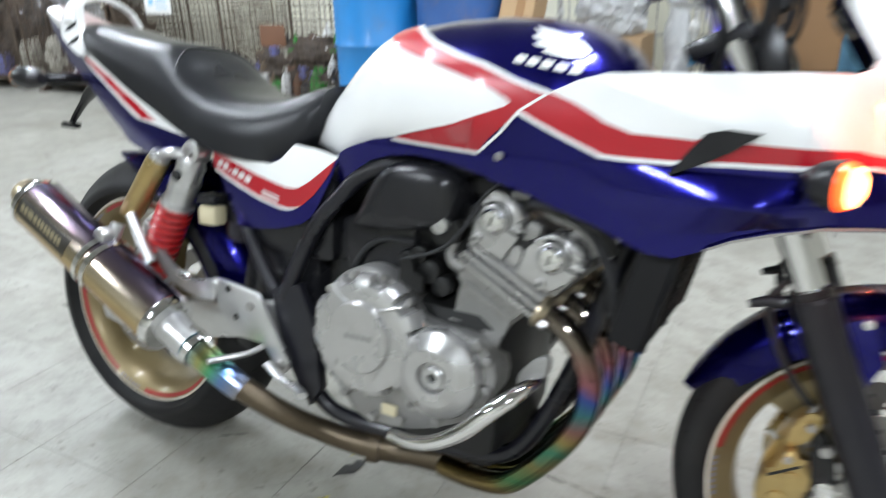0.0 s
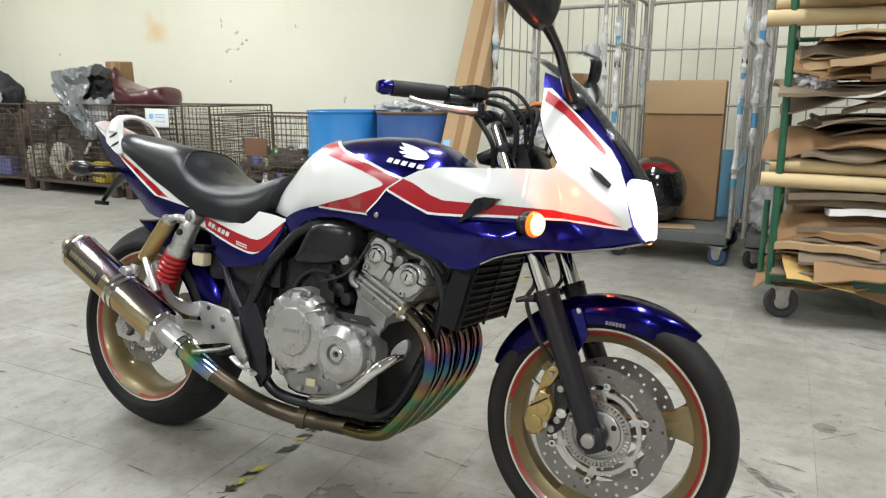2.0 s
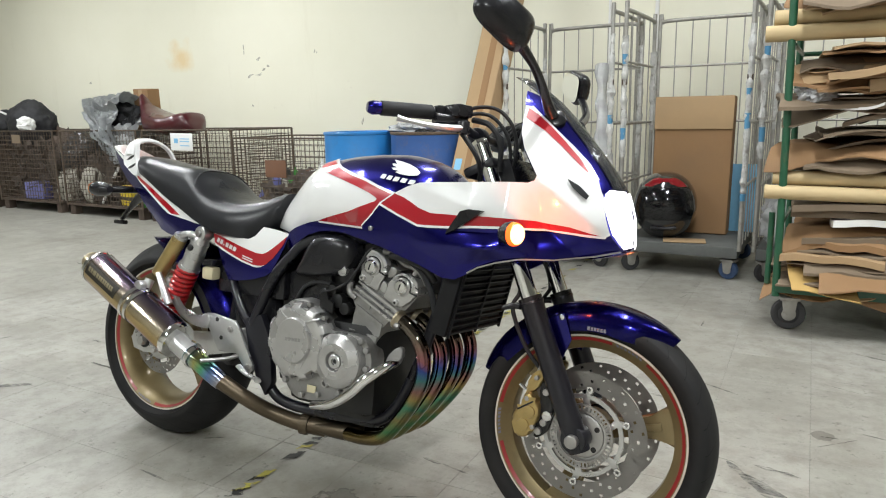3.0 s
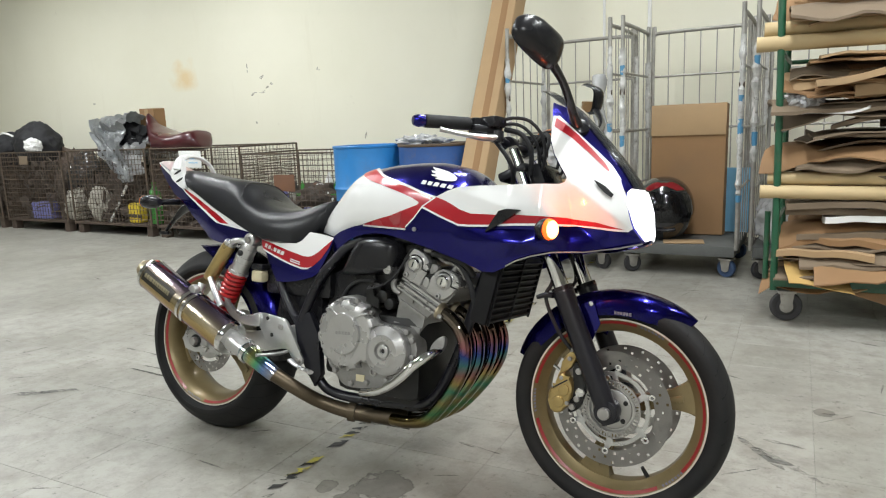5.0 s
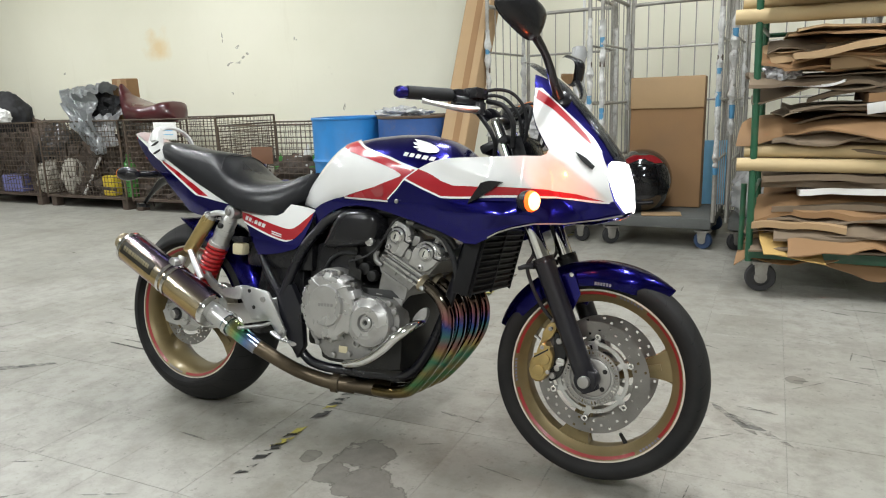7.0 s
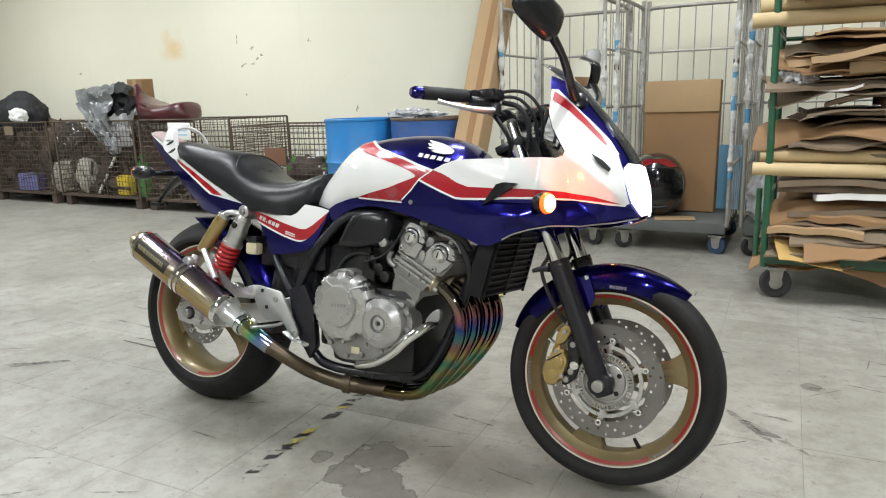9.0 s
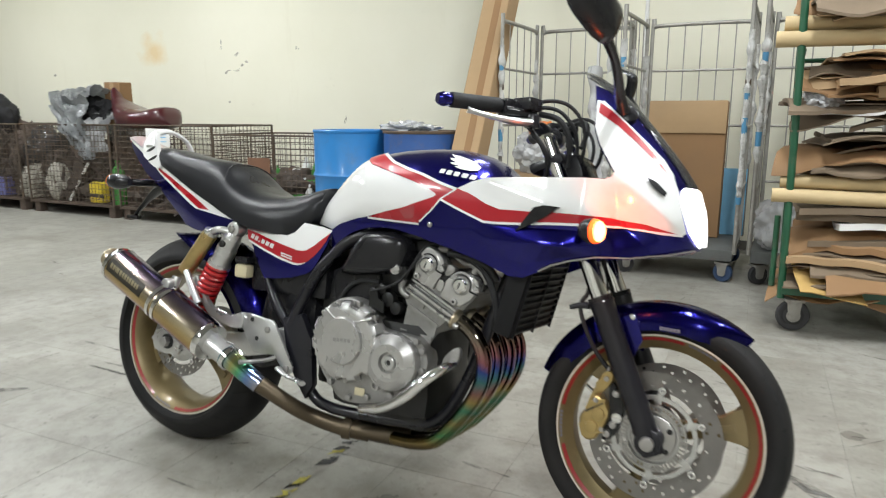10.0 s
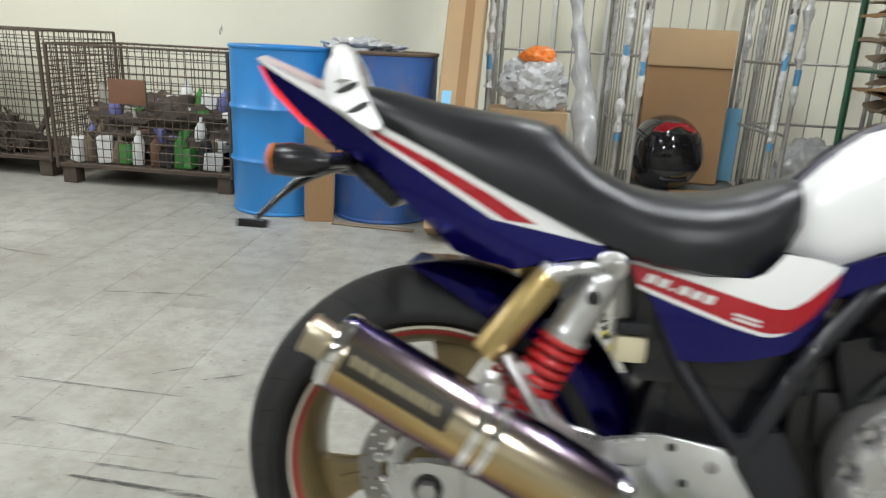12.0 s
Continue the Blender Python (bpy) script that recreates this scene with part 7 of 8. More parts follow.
for hx, hs, hh in ((-7.75, 16, 0.78), (-6.42, 17, 0.74), (-5.05, 18, 0.60)):
    crumpled("scrap_pile", "heap of dark mixed scrap filling the wire cage", "scrap", (hx, 3.66, BASE), (1.10, 0.44, hh), hs, WOOD_SKID, 0.5, 3.0)["kind"] = "stuff"
for bx, bs, bh in ((-6.72, 71, 0.66), (-6.22, 72, 0.62), (-5.62, 73, 0.50), (-7.55, 74, 0.70)):
    crumpled("sack", "dark brown sack of scrap in the wire cage", "sack", (bx, 3.50, BASE), (0.52, 0.40, bh), bs, BROWN_RAG, 0.3, 2.2)
SCRAP = surface("mixed_dark_scrap", (0.07, 0.055, 0.045), 0.6, 0.2, 0, 0.5, 7.0, 60.0, 0.3, (0.16, 0.12, 0.09), 0.5)


def scrap_bits(x0, x1, z1, seed):
    """Loose bars, plates and lumps thrown into a cage."""
    rng3 = random.Random(seed)
    bm = bmesh.new()
    for k in range(110):
        x, y, z = rng3.uniform(x0, x1), rng3.uniform(3.18, 3.44), BASE + 0.05 + (z1 - 0.05) * rng3.random() ** 1.3
        turn = Matrix.Rotation(rng3.uniform(-1.2, 1.2), 4, "Y") @ Matrix.Rotation(rng3.uniform(-0.6, 0.6), 4, "Z")
        size = rng3.choice(((0.34, 0.012, 0.012), (0.26, 0.02, 0.03), (0.12, 0.05, 0.09), (0.16, 0.01, 0.12), (0.07, 0.06, 0.06)))
        block(bm, (x, y, z), [q * rng3.uniform(0.6, 1.1) for q in size], 0, turn)
    tagged(part("scrap_heap", bm, SCRAP), "loose dark metal scrap filling the wire cage", "scrap", kind="stuff")


scrap_bits(-8.2, -7.3, 0.62, 1)
scrap_bits(-6.85, -5.95, 0.66, 2)
scrap_bits(-5.55, -4.55, 0.50, 3)
scrap_bits(-4.2, -3.2, 0.20, 4)
label_p = bmesh.new()
block(label_p, (0, 0, 0), (0.17, 0.004, 0.10), 0.001)
lp_ob = part("label_plate", label_p, CARD_GREY, None)
lp_ob.matrix_basis = pose(-6.52, 3.115, 0.84)
tagged(lp_ob, "grey label plate wired to the mesh cage", "sign")
crate = bmesh.new()
block(crate, (0, 0, 0.10), (0.34, 0.24, 0.20), 0.02)
c_ob = part("plastic_case", crate, VIOLET_PL, None)
c_ob.matrix_basis = pose(-6.42, 3.30, BASE, 0, 0, 6)
tagged(c_ob, "blue-violet plastic case in the wire cage", "case")
ycan = bmesh.new()
block(ycan, (0, 0, 0.11), (0.18, 0.12, 0.22), 0.03)
y_ob = part("plastic_can", ycan, YELLOW_PL, None)
y_ob.matrix_basis = pose(-4.72, 3.24, BASE, 0, 0, 0)
tagged(y_ob, "yellow plastic can in the wire cage", "can")


def bottle(x, y, z, material, label, tilt=0.0, scale=1.0, rz=0.0):
    b = turned(bmesh.new(), [(0, 0.0), (0, 0.036), (0.006, 0.040), (0.15, 0.040), (0.19, 0.026), (0.205, 0.014), (0.235, 0.014), (0.237, 0.0)], 20, (0, 0, 0), (0, 0, 1))
    ob = part("bottle", b, material, None, label)
    ob.matrix_basis = pose(x, y, z, 0, tilt, rz) @ Matrix.Scale(scale, 4)
    return tagged(ob, label, "bottle", "bottles in the cages")


bottle(-4.42, 3.24, BASE, GLASS_GREEN, "tall green bottle in the wire cage", 0, 1.9)
part_strip = bar([(0, 0, 0), (0.34, 0, 0.40)], 0.014, 8)
st_ob = part("striped_pole", part_strip, PAPER, None)
st_ob.matrix_basis = pose(-5.13, 3.19, BASE + 0.012)
tagged(st_ob, "white striped pole leaning in the cage", "pole")
# mixed rubbish in the low cage: cans, boxes and bottles thrown together
crumpled("scrap_pile", "heap of dark mixed rubbish in the wire cage", "scrap", (-2.32, 3.45, BASE), (1.08, 0.62, 0.40), 61, BROWN_RAG, 0.45, 3.2)["kind"] = "stuff"
RUBBISH = {GLASS_GREEN: "green", PAPER: "white", BLACK_BAG: "black", VIOLET_PL: "blue-violet", CREAM_BAG: "cream", CARD_GREY: "grey-brown", YELLOW_PL: "yellow", BROWN_BOARD: "rust-brown"}
rng = random.Random(21)
for k in range(48):
    mat = rng.choice([GLASS_GREEN, GLASS_GREEN, PAPER, PAPER, BLACK_BAG, BLACK_BAG, VIOLET_PL, CREAM_BAG, CARD_GREY, BROWN_BOARD, YELLOW_PL if k % 3 == 0 else BLACK_BAG])
    row = k // 12
    x, y, z = -2.78 + 0.083 * (k % 12) + rng.uniform(-0.02, 0.02), 3.085 + 0.11 * row, BASE + 0.004 + 0.10 * row
    if rng.random() < 0.4:
        bottle(x, y, z, mat, RUBBISH[mat] + " bottle thrown into the wire cage", rng.uniform(-12, 12), rng.uniform(0.6, 1.0), rng.uniform(0, 90))
    else:
        bm = bmesh.new()
        w, h = rng.uniform(0.06, 0.13), rng.uniform(0.07, 0.17)
        block(bm, (0, 0, h / 2), (w, rng.uniform(0.05, 0.09), h), 0.006, None, 1)
        ob = part("rubbish_box", bm, mat)
        ob.matrix_basis = pose(x, y, z, rng.uniform(-4, 4), rng.uniform(-9, 9), rng.uniform(-25, 25))
        tagged(ob, RUBBISH[mat] + " packet thrown into the wire cage", "packet", "packets in the cage")
bm = bmesh.new()
block(bm, (0, 0, 0), (0.24, 0.004, 0.15), 0.001)
ob = part("board", bm, BROWN_BOARD, None)
ob.matrix_basis = pose(-2.36, 2.982, 0.60)
tagged(ob, "rust-brown board tied to the wire cage", "board")

# maroon bodywork and a small carton on the cages
seatp = bmesh.new()
rings = []
for i in range(29):
    u = i / 28
    x = -0.50 + 1.0 * u
    top = lerp(u, [(0.0, 0.41), (0.05, 0.44), (0.10, 0.34), (0.25, 0.27), (0.45, 0.215), (0.65, 0.205), (0.85, 0.245), (0.94, 0.24), (1.0, 0.06)])
    wid = lerp(u, [(0.0, 0.02), (0.08, 0.07), (0.3, 0.20), (0.6, 0.24), (0.85, 0.20), (0.96, 0.13), (1.0, 0.03)])
    low = lerp(u, [(0.0, 0.26), (0.1, 0.10), (0.3, 0.0), (0.8, 0.0), (1.0, 0.05)])
    ring = []
    for k in range(18):
        a = 2 * math.pi * k / 18
        ring.append((x, wid * math.cos(a), low + (top - low) * (0.5 + 0.5 * math.copysign(abs(math.sin(a)) ** 0.5, math.sin(a)))))
    rings.append(ring)
ring_join(seatp, rings)
ob = part("body_panel", seatp, MAROON, None, "", 60)
ob.matrix_basis = pose(-4.25, 3.45, 0.885, 0, 2, -4) @ Matrix.Diagonal((0.94, 1.0, 0.95, 1))
tagged(ob, "glossy maroon vehicle body panel lying on the cages", "body panel")


def carton(name, label, at, size, rz=0.0, material=None, tilt=(0, 0), flaps=False, tape=True):
    bm = bmesh.new()
    block(bm, (0, 0, size[2] / 2), size, min(0.004, size[1] * 0.2), None, 1)
    ob = part(name, bm, material or CARD)
    ob.matrix_basis = pose(*at, tilt[0], tilt[1], rz)
    if tape:
        tb = bmesh.new()
        block(tb, (0, -size[1] / 2 - 0.0012, size[2] / 2), (0.05, 0.0016, size[2] * 0.98))
        part("tape", tb, CARD_PALE, ob, "brown packing tape", location=(0, 0, 0))
    return tagged(ob, label, "carton")


carton("carton", "small brown carton on top of the scrap", (-4.83, 3.66, 0.93), (0.20, 0.18, 0.44), 8, CARD, (3, 2))

# -- drums --
def drum(x, y, material, label, rim):
    d = thing("drum", label, "drum", pose(x, y, 0), "steel drums")
    R, H = 0.286, 0.922
    prof = [(0.0, 0.0), (0.0, R - 0.004), (0.006, R + 0.004), (0.016, R + 0.003), (0.020, R - 0.002)]
    for zc in (0.30, 0.59):
        prof += [(zc - 0.022, R - 0.002), (zc - 0.010, R + 0.006), (zc, R + 0.0095), (zc + 0.010, R + 0.006), (zc + 0.022, R - 0.002)]
    prof += [(H - 0.020, R - 0.002), (H - 0.020, R - 0.010), (H - 0.022, 0.0)]
    part("body", turned(bmesh.new(), prof, 64, (0, 0, 0), (0, 0, 1)), material, d)
    part("rim", turned(bmesh.new(), [(H - 0.022, R - 0.003), (H - 0.018, R + 0.004), (H - 0.006, R + 0.006), (H, R + 0.001), (H - 0.004, R - 0.008), (H - 0.020, R - 0.010)], 64, (0, 0, 0), (0, 0, 1), True), rim, d)
    part("bung", disc((0.17, 0.05, H - 0.022), 0.032, 0.012, (0, 0, 1), 0.003, 20), rim, d)
    return d


drum(-1.335, 2.86, DRUM_BLUE, "bright blue steel drum standing by the wall", DRUM_BLUE)
drum(-0.735, 2.88, DRUM_NAVY, "dull dented blue steel drum with a rusty rim", RUST_RIM)
crumpled("plastic_bag", "crumpled pale plastic bags on the drum lids", "bag", (-0.90, 2.96, 0.866), (0.42, 0.32, 0.115), 31, BAG, 0.55, 2.8, 0.0, 14.0, 4)
crumpled("rag", "blue rag on the drum lid", "rag", (-0.76, 2.84, 0.866), (0.17, 0.15, 0.07), 33, BLACK_BAG, 0.4, 2.6)
carton("cardboard_sheet", "brown cardboard sheet standing between the drums", (-1.03, 2.565, 0), (0.16, 0.012, 0.52), 8, CARD, (-3, 0), tape=False)
carton("cardboard_sheet", "brown cardboard sheet lying by the drum", (-0.72, 2.53, 0.001), (0.46, 0.05, 0.008), -4, CARD_GREY, tape=False)

# -- long carton leaning on the wall --
lb = bmesh.new()
block(lb, (0, 0, 1.86), (0.20, 0.17, 3.72), 0.006, None, 1)
long_box = part("long_carton", lb, CARD_PALE, None)
long_box.matrix_basis = pose(-0.310, 2.383, 0.040, -26.0, 0.4, 0)
tagged(long_box, "tall narrow cardboard carton leaning on the wall", "carton")
sg = bmesh.new()
block(sg, (-0.055, -0.0865, 0.70), (0.05, 0.002, 0.08))
part("carton_mark", sg, SHEET_BLUE, long_box, "blue printed mark", location=(0, 0, 0))
sg = bmesh.new()
block(sg, (0.02, -0.0862, 1.86), (0.05, 0.0016, 3.70))
part("tape", sg, CARD, long_box, "brown packing tape", location=(0, 0, 0))

# -- roll cages --
def caster(parent, x, y, r=0.062, rubber=None, z0=0.0, rz=0.0):
    m = Matrix.Rotation(radians(rz), 3, "Z")
    fork = bmesh.new()
    for s in (-1, 1):
        f = slab([(-0.034, r * 1.95), (0.034, r * 1.95), (0.022, r * 0.75), (0.010, r * 0.62), (-0.010, r * 0.62), (-0.022, r * 0.75)], s * 0.022, s * 0.026, 0.001)
        tmp = bpy.data.meshes.new("tmp")
        f.to_mesh(tmp)
        f.free()
        fork.from_mesh(tmp)
        bpy.data.meshes.remove(tmp)
    block(fork, (0, 0, r * 2.0), (0.085, 0.075, 0.014), 0.002)
    bmesh.ops.rotate(fork, cent=(0, 0, 0), matrix=m, verts=fork.verts)
    bmesh.ops.translate(fork, vec=(x, y, z0), verts=fork.verts)
    c = part("caster", fork, GALV, parent, "swivel caster")
    w = turned(bmesh.new(), [(-0.018, 0.0), (-0.018, r * 0.45), (-0.014, r * 0.62), (-0.016, r * 0.66), (-0.016, r * 0.94), (-0.008, r), (0.008, r), (0.016, r * 0.94), (0.016, r * 0.66), (0.014, r * 0.62), (0.018, r * 0.45), (0.018, 0.0)], 36, (0, 0, r), (0, 1, 0))
    bmesh.ops.rotate(w, cent=(0, 0, 0), matrix=m, verts=w.verts)
    bmesh.ops.translate(w, vec=(x, y, z0), verts=w.verts)
    part("caster_wheel", w, rubber or CASTER_RUBBER, c, "black rubber wheel")
    h = disc((0, -0.0185, r), r * 0.42, 0.003, (0, -1, 0), 0.001, 24)
    bmesh.ops.rotate(h, cent=(0, 0, 0), matrix=m, verts=h.verts)
    bmesh.ops.translate(h, vec=(x, y, z0), verts=h.verts)
    part("caster_hub", h, GALV, c)


WRAP = surface("dirty_stretch_film", (0.52, 0.52, 0.50), 0.35, 0.0, 0.3, 0.3, 14.0, 70.0, 0.4, (0.12, 0.10, 0.08), 0.85)


def wrapped_post(px, py, z0, z1, seed, r=0.022):
    """Torn stretch film wound round a post."""
    n = int((z1 - z0) / 0.03)
    pts = [(px + 0.006 * noise.noise(Vector((k * 0.7, seed, 0))), py - 0.002 + 0.006 * noise.noise(Vector((k * 0.7, seed, 5))), z0 + (z1 - z0) * k / n) for k in range(n + 1)]
    rad = [max(0.0146, r * (0.85 + 0.9 * noise.noise(Vector((k * 0.55, seed * 3.1, 2))))) for k in range(n + 1)]
    return bar(pts, rad, 9, 2)


def roll_cage(x, y, w, d, label, h=1.66, blue=False):
    cage = thing("roll_cage", label, "roll cage", pose(x, y, 0), "roll cages along the wall")
    deck_z = 0.21
    bm = bmesh.new()
    block(bm, (w / 2, d / 2, deck_z - 0.035), (w - 0.02, d, 0.07), 0.006)
    part("platform", bm, DECK_MAT, cage, "dark scuffed platform")
    for px in (0.06, w - 0.06):
        for py in (0.06, d - 0.06):
            caster(cage, px, py, 0.060, CASTER_BLUE if blue and px > w / 2 else None, 0.0, 35 if px < w / 2 else -20)

    def frame_panel(name, a, b, posts):
        a, b = Vector(a), Vector(b)
        u = (b - a).normalized()
        L = (b - a).length
        fr = bar([a + Vector((0, 0, deck_z - 0.02)), a + Vector((0, 0, h - 0.06)), a + Vector((0, 0, h - 0.02)) + u * 0.02, a + Vector((0, 0, h)) + u * 0.07, b + Vector((0, 0, h)) - u * 0.07, b + Vector((0, 0, h - 0.02)) - u * 0.02, b + Vector((0, 0, h - 0.06)), b + Vector((0, 0, deck_z - 0.02))], 0.0135, 10, 4)
        p = part(name, fr, GALV, cage, "galvanised tube frame")
        for z in (0.58, 0.96, 1.345):
            part("cross_bar", bar([a + Vector((0, 0, z)), b + Vector((0, 0, z))], 0.0085, 8), GALV, p)
        for i in range(1, posts):
            q = a + u * (L * i / posts)
            part("wire", bar([q + Vector((0, 0, deck_z)), q + Vector((0, 0, h - 0.004))], 0.0042, 6), GALV, p)
        return p

    frame_panel("back_frame", (0.03, d - 0.02, 0), (w - 0.03, d - 0.02, 0), 6)
    frame_panel("side_frame", (0.0, 0.0, 0), (0.0, d - 0.05, 0), 5)
    frame_panel("side_frame", (w, 0.0, 0), (w, d - 0.05, 0), 5)
    for px in (0.0, w):
        bm = bmesh.new()
        block(bm, (px, -0.004, 1.22), (0.034, 0.018, 0.038), 0.004)
        part("latch", bm, RUSTY, cage, "steel strap latch")
    for k, (px, py, z0, z1) in enumerate(((0.0, 0.0, 0.75, 1.50), (w, 0.0, 0.55, 1.52), (0.0, d - 0.05, 0.9, 1.45), (w, d - 0.05, 0.7, 1.5))):
        part("film_wrap", wrapped_post(px, py, z0, z1, k * 2.3 + x), WRAP, cage, "torn dirty stretch film on the post", 30)
    for px, zz, hh in ((0.0, 0.85, 0.14), (0.0, 1.33, 0.10), (w, 0.92, 0.16), (w, 1.10, 0.10), (w, 0.50, 0.07)):
        part("tape", bar([(px, -0.004, zz), (px, -0.006, zz + hh * 0.6)], [0.016, 0.024, 0.018], 10, 3), TAPE_BLUE, cage, "scrap of blue tape")
    return cage


roll_cage(-0.17, 2.97, 0.74, 0.78, "galvanised roll cage holding a carton and plastic bags")
roll_cage(0.66, 2.95, 0.73, 0.80, "galvanised roll cage holding a helmet and a tall carton", blue=True)
roll_cage(1.47, 2.97, 0.74, 0.78, "galvanised roll cage behind the cardboard trolley", blue=True)
DK = 0.212
carton("carton", "brown carton with an open lid in the roll cage", (0.045, 3.17, DK), (0.48, 0.36, 0.42), 2, CARD_PALE)
crumpled("plastic_bag", "clear plastic bag with something orange inside", "bag", (0.085, 3.12, DK + 0.42), (0.38, 0.30, 0.30), 41, BAG, 0.30, 2.6, 0.0, 40.0, 5)
of = crumpled("wrapper", "orange wrapper on top of the plastic bag", "wrapper", (0.10, 3.10, DK + 0.66), (0.20, 0.16, 0.11), 43, ORANGE, 0.3, 2.0)
film = tube(bmesh.new(), [(0.0, 0, 0.0), (0.0, 0.09, 0.25), (-0.04, 0.19, 0.55), (-0.09, 0.30, 0.85), (-0.13, 0.40, 1.16)], [0.06, 0.075, 0.062, 0.045, 0.05], 14, 8)
for v in film.verts:
    v.co += Vector((noise.noise(v.co * 9), noise.noise(v.co * 9 + Vector((5, 5, 5))), 0)) * 0.03
ob = part("film_roll", film, BAG, None, "", 25)
ob.matrix_basis = pose(0.43, 3.23, DK)
tagged(ob, "rolled-up clear plastic film standing in the roll cage", "plastic film")
hz = carton("striped_board", "yellow and black striped board end in the roll cage", (0.40, 3.10, DK), (0.14, 0.02, 0.10), 12, YELLOW_PL, tape=False)
for k in (-0.04, 0.0, 0.04):
    bm = bmesh.new()
    block(bm, (k, -0.0115, 0.05), (0.016, 0.002, 0.10), 0, Matrix.Rotation(radians(25), 4, "Y"))
    part("black_stripe", bm, BLACK_BAG, hz, "black stripe", location=(0, 0, 0))
tall = carton("tall_carton", "tall flat brown carton standing in the roll cage", (1.005, 3.44, DK), (0.50, 0.13, 0.915), 0, CARD, (-3, 0), tape=False)
bm = bmesh.new()
block(bm, (0, -0.072, 0.805), (0.502, 0.012, 0.215), 0.002)
part("flap", bm, CARD_PALE, tall, "folded-down front flap", location=(0, 0, 0))
carton("plastic_sheet", "pale blue plastic sheet behind the carton", (1.29, 3.58, DK), (0.22, 0.012, 0.46), 0, SHEET_BLUE, (-3, 0), tape=False)
crumpled("plastic_bag", "grey plastic bag in the roll cage", "bag", (1.66, 3.10, DK), (0.34, 0.30, 0.34), 47, BAG, 0.3, 2.4)
carton("cardboard_sheet", "flat cardboard on the roll cage platform", (1.05, 3.05, DK), (0.26, 0.14, 0.008), 12, CARD_PALE, tape=False)

# helmet
def helmet_shell(d, k=1.0):
    """Maps a direction to the boxy, wide-jawed shell of the helmet."""
    x, y, z = d.normalized()
    soft = 0.90 if z > 0 else 0.80
    wide = 1.0 - 0.10 * max(0.0, -z)
    return Vector((0.203 * k * math.copysign(abs(x) ** soft, x) * wide, 0.225 * k * math.copysign(abs(y) ** soft, y) * wide, 0.208 + 0.222 * k * max(z, -0.93)))


hel = bmesh.new()
bmesh.ops.create_uvsphere(hel, u_segments=48, v_segments=28, radius=1.0)
for v in hel.verts:
    v.co = helmet_shell(v.co)
helmet = part("helmet", hel, HELMET, None, "", 60)
helmet.matrix_basis = pose(0.890, 3.20, DK, 0, 0, 10)
tagged(helmet, "glossy black full-face helmet with a red stripe", "helmet")
arc = bmesh.new()
rows = []
for i in range(25):
    t = i / 24
    a = radians(18 + 144 * t)
    w = 0.035 + 0.055 * math.sin(math.pi * t) ** 0.5
    if 0.42 < t < 0.58:
        w *= 0.55
    rows.append([helmet_shell(Vector((r * math.cos(a), -math.sqrt(1 - r * r), r * math.sin(a))), 1.008) for r in (0.80 - w, 0.80, 0.80 + w)])
ring_join(arc, rows, False, False)
bmesh.ops.solidify(arc, geom=arc.faces[:], thickness=0.001)
part("helmet_stripe", arc, HELMET_RED, helmet, "red stripe", 60, location=(0, 0, 0))
vis = bmesh.new()
rows = []
for i in range(25):
    a = radians(212 + 116 * i / 24)
    rows.append([helmet_shell(Vector((math.cos(a) * math.cos(e), math.sin(a) * math.cos(e), math.sin(e))), 1.016) for e in (-0.34, -0.18, 0.0, 0.2, 0.38, 0.54, 0.66)])
ring_join(vis, rows, False, False)
bmesh.ops.solidify(vis, geom=vis.faces[:], thickness=0.003)
part("visor", vis, HELMET, helmet, "dark glossy visor", 60, location=(0, 0, 0))
part("chin_vent", bar([helmet_shell(Vector((q, -1.0, -0.72)), 1.005) for q in (-0.42, -0.2, 0.0, 0.2, 0.42)], 0.014, 8, 3), PLASTIC, helmet, "matt black chin vent", location=(0, 0, 0))

# -- green trolley with cardboard --
TX, TY, TW, TD = 1.66, 2.04, 1.30, 0.74
trolley = thing("trolley", "green steel trolley stacked with flattened cardboard", "trolley", pose(TX, TY, 0))
bm = bmesh.new()
block(bm, (TW / 2, TD / 2, 0.205), (TW, TD, 0.05), 0.006)
part("platform", bm, GREEN_STEEL, trolley, "green steel platform")
for px in (0.06, TW - 0.06):
    for py in (0.04, TD - 0.06):
        caster(trolley, px, py, 0.076, None, 0.0, 12)
for px in (0.0, TW):
    lean = -0.02 if px == 0 else 0.02
    part("end_frame", bar([(px, 0.02, 0.16), (px + lean * 0.3, 0.02, 0.9), (px + lean, 0.02, 1.82), (px + lean, 0.08, 1.88), (px + lean, TD - 0.08, 1.88), (px + lean, TD - 0.02, 1.82), (px, TD - 0.02, 0.16)], 0.017, 12, 5), GREEN_STEEL, trolley, "green tubular end frame")
    part("end_post", bar([(px - 0.045, 0.10, 0.20), (px - 0.045, 0.10, 0.55)], 0.014, 10), GREEN_STEEL, trolley)
    for z in (0.5, 0.95, 1.32):
        part("cross_bar", bar([(px, 0.02, z), (px, TD - 0.02, z)], 0.010, 8), GREEN_STEEL, trolley)
part("back_bar", bar([(0, TD - 0.02, 1.32), (TW, TD - 0.02, 1.32)], 0.012, 8), GREEN_STEEL, trolley)


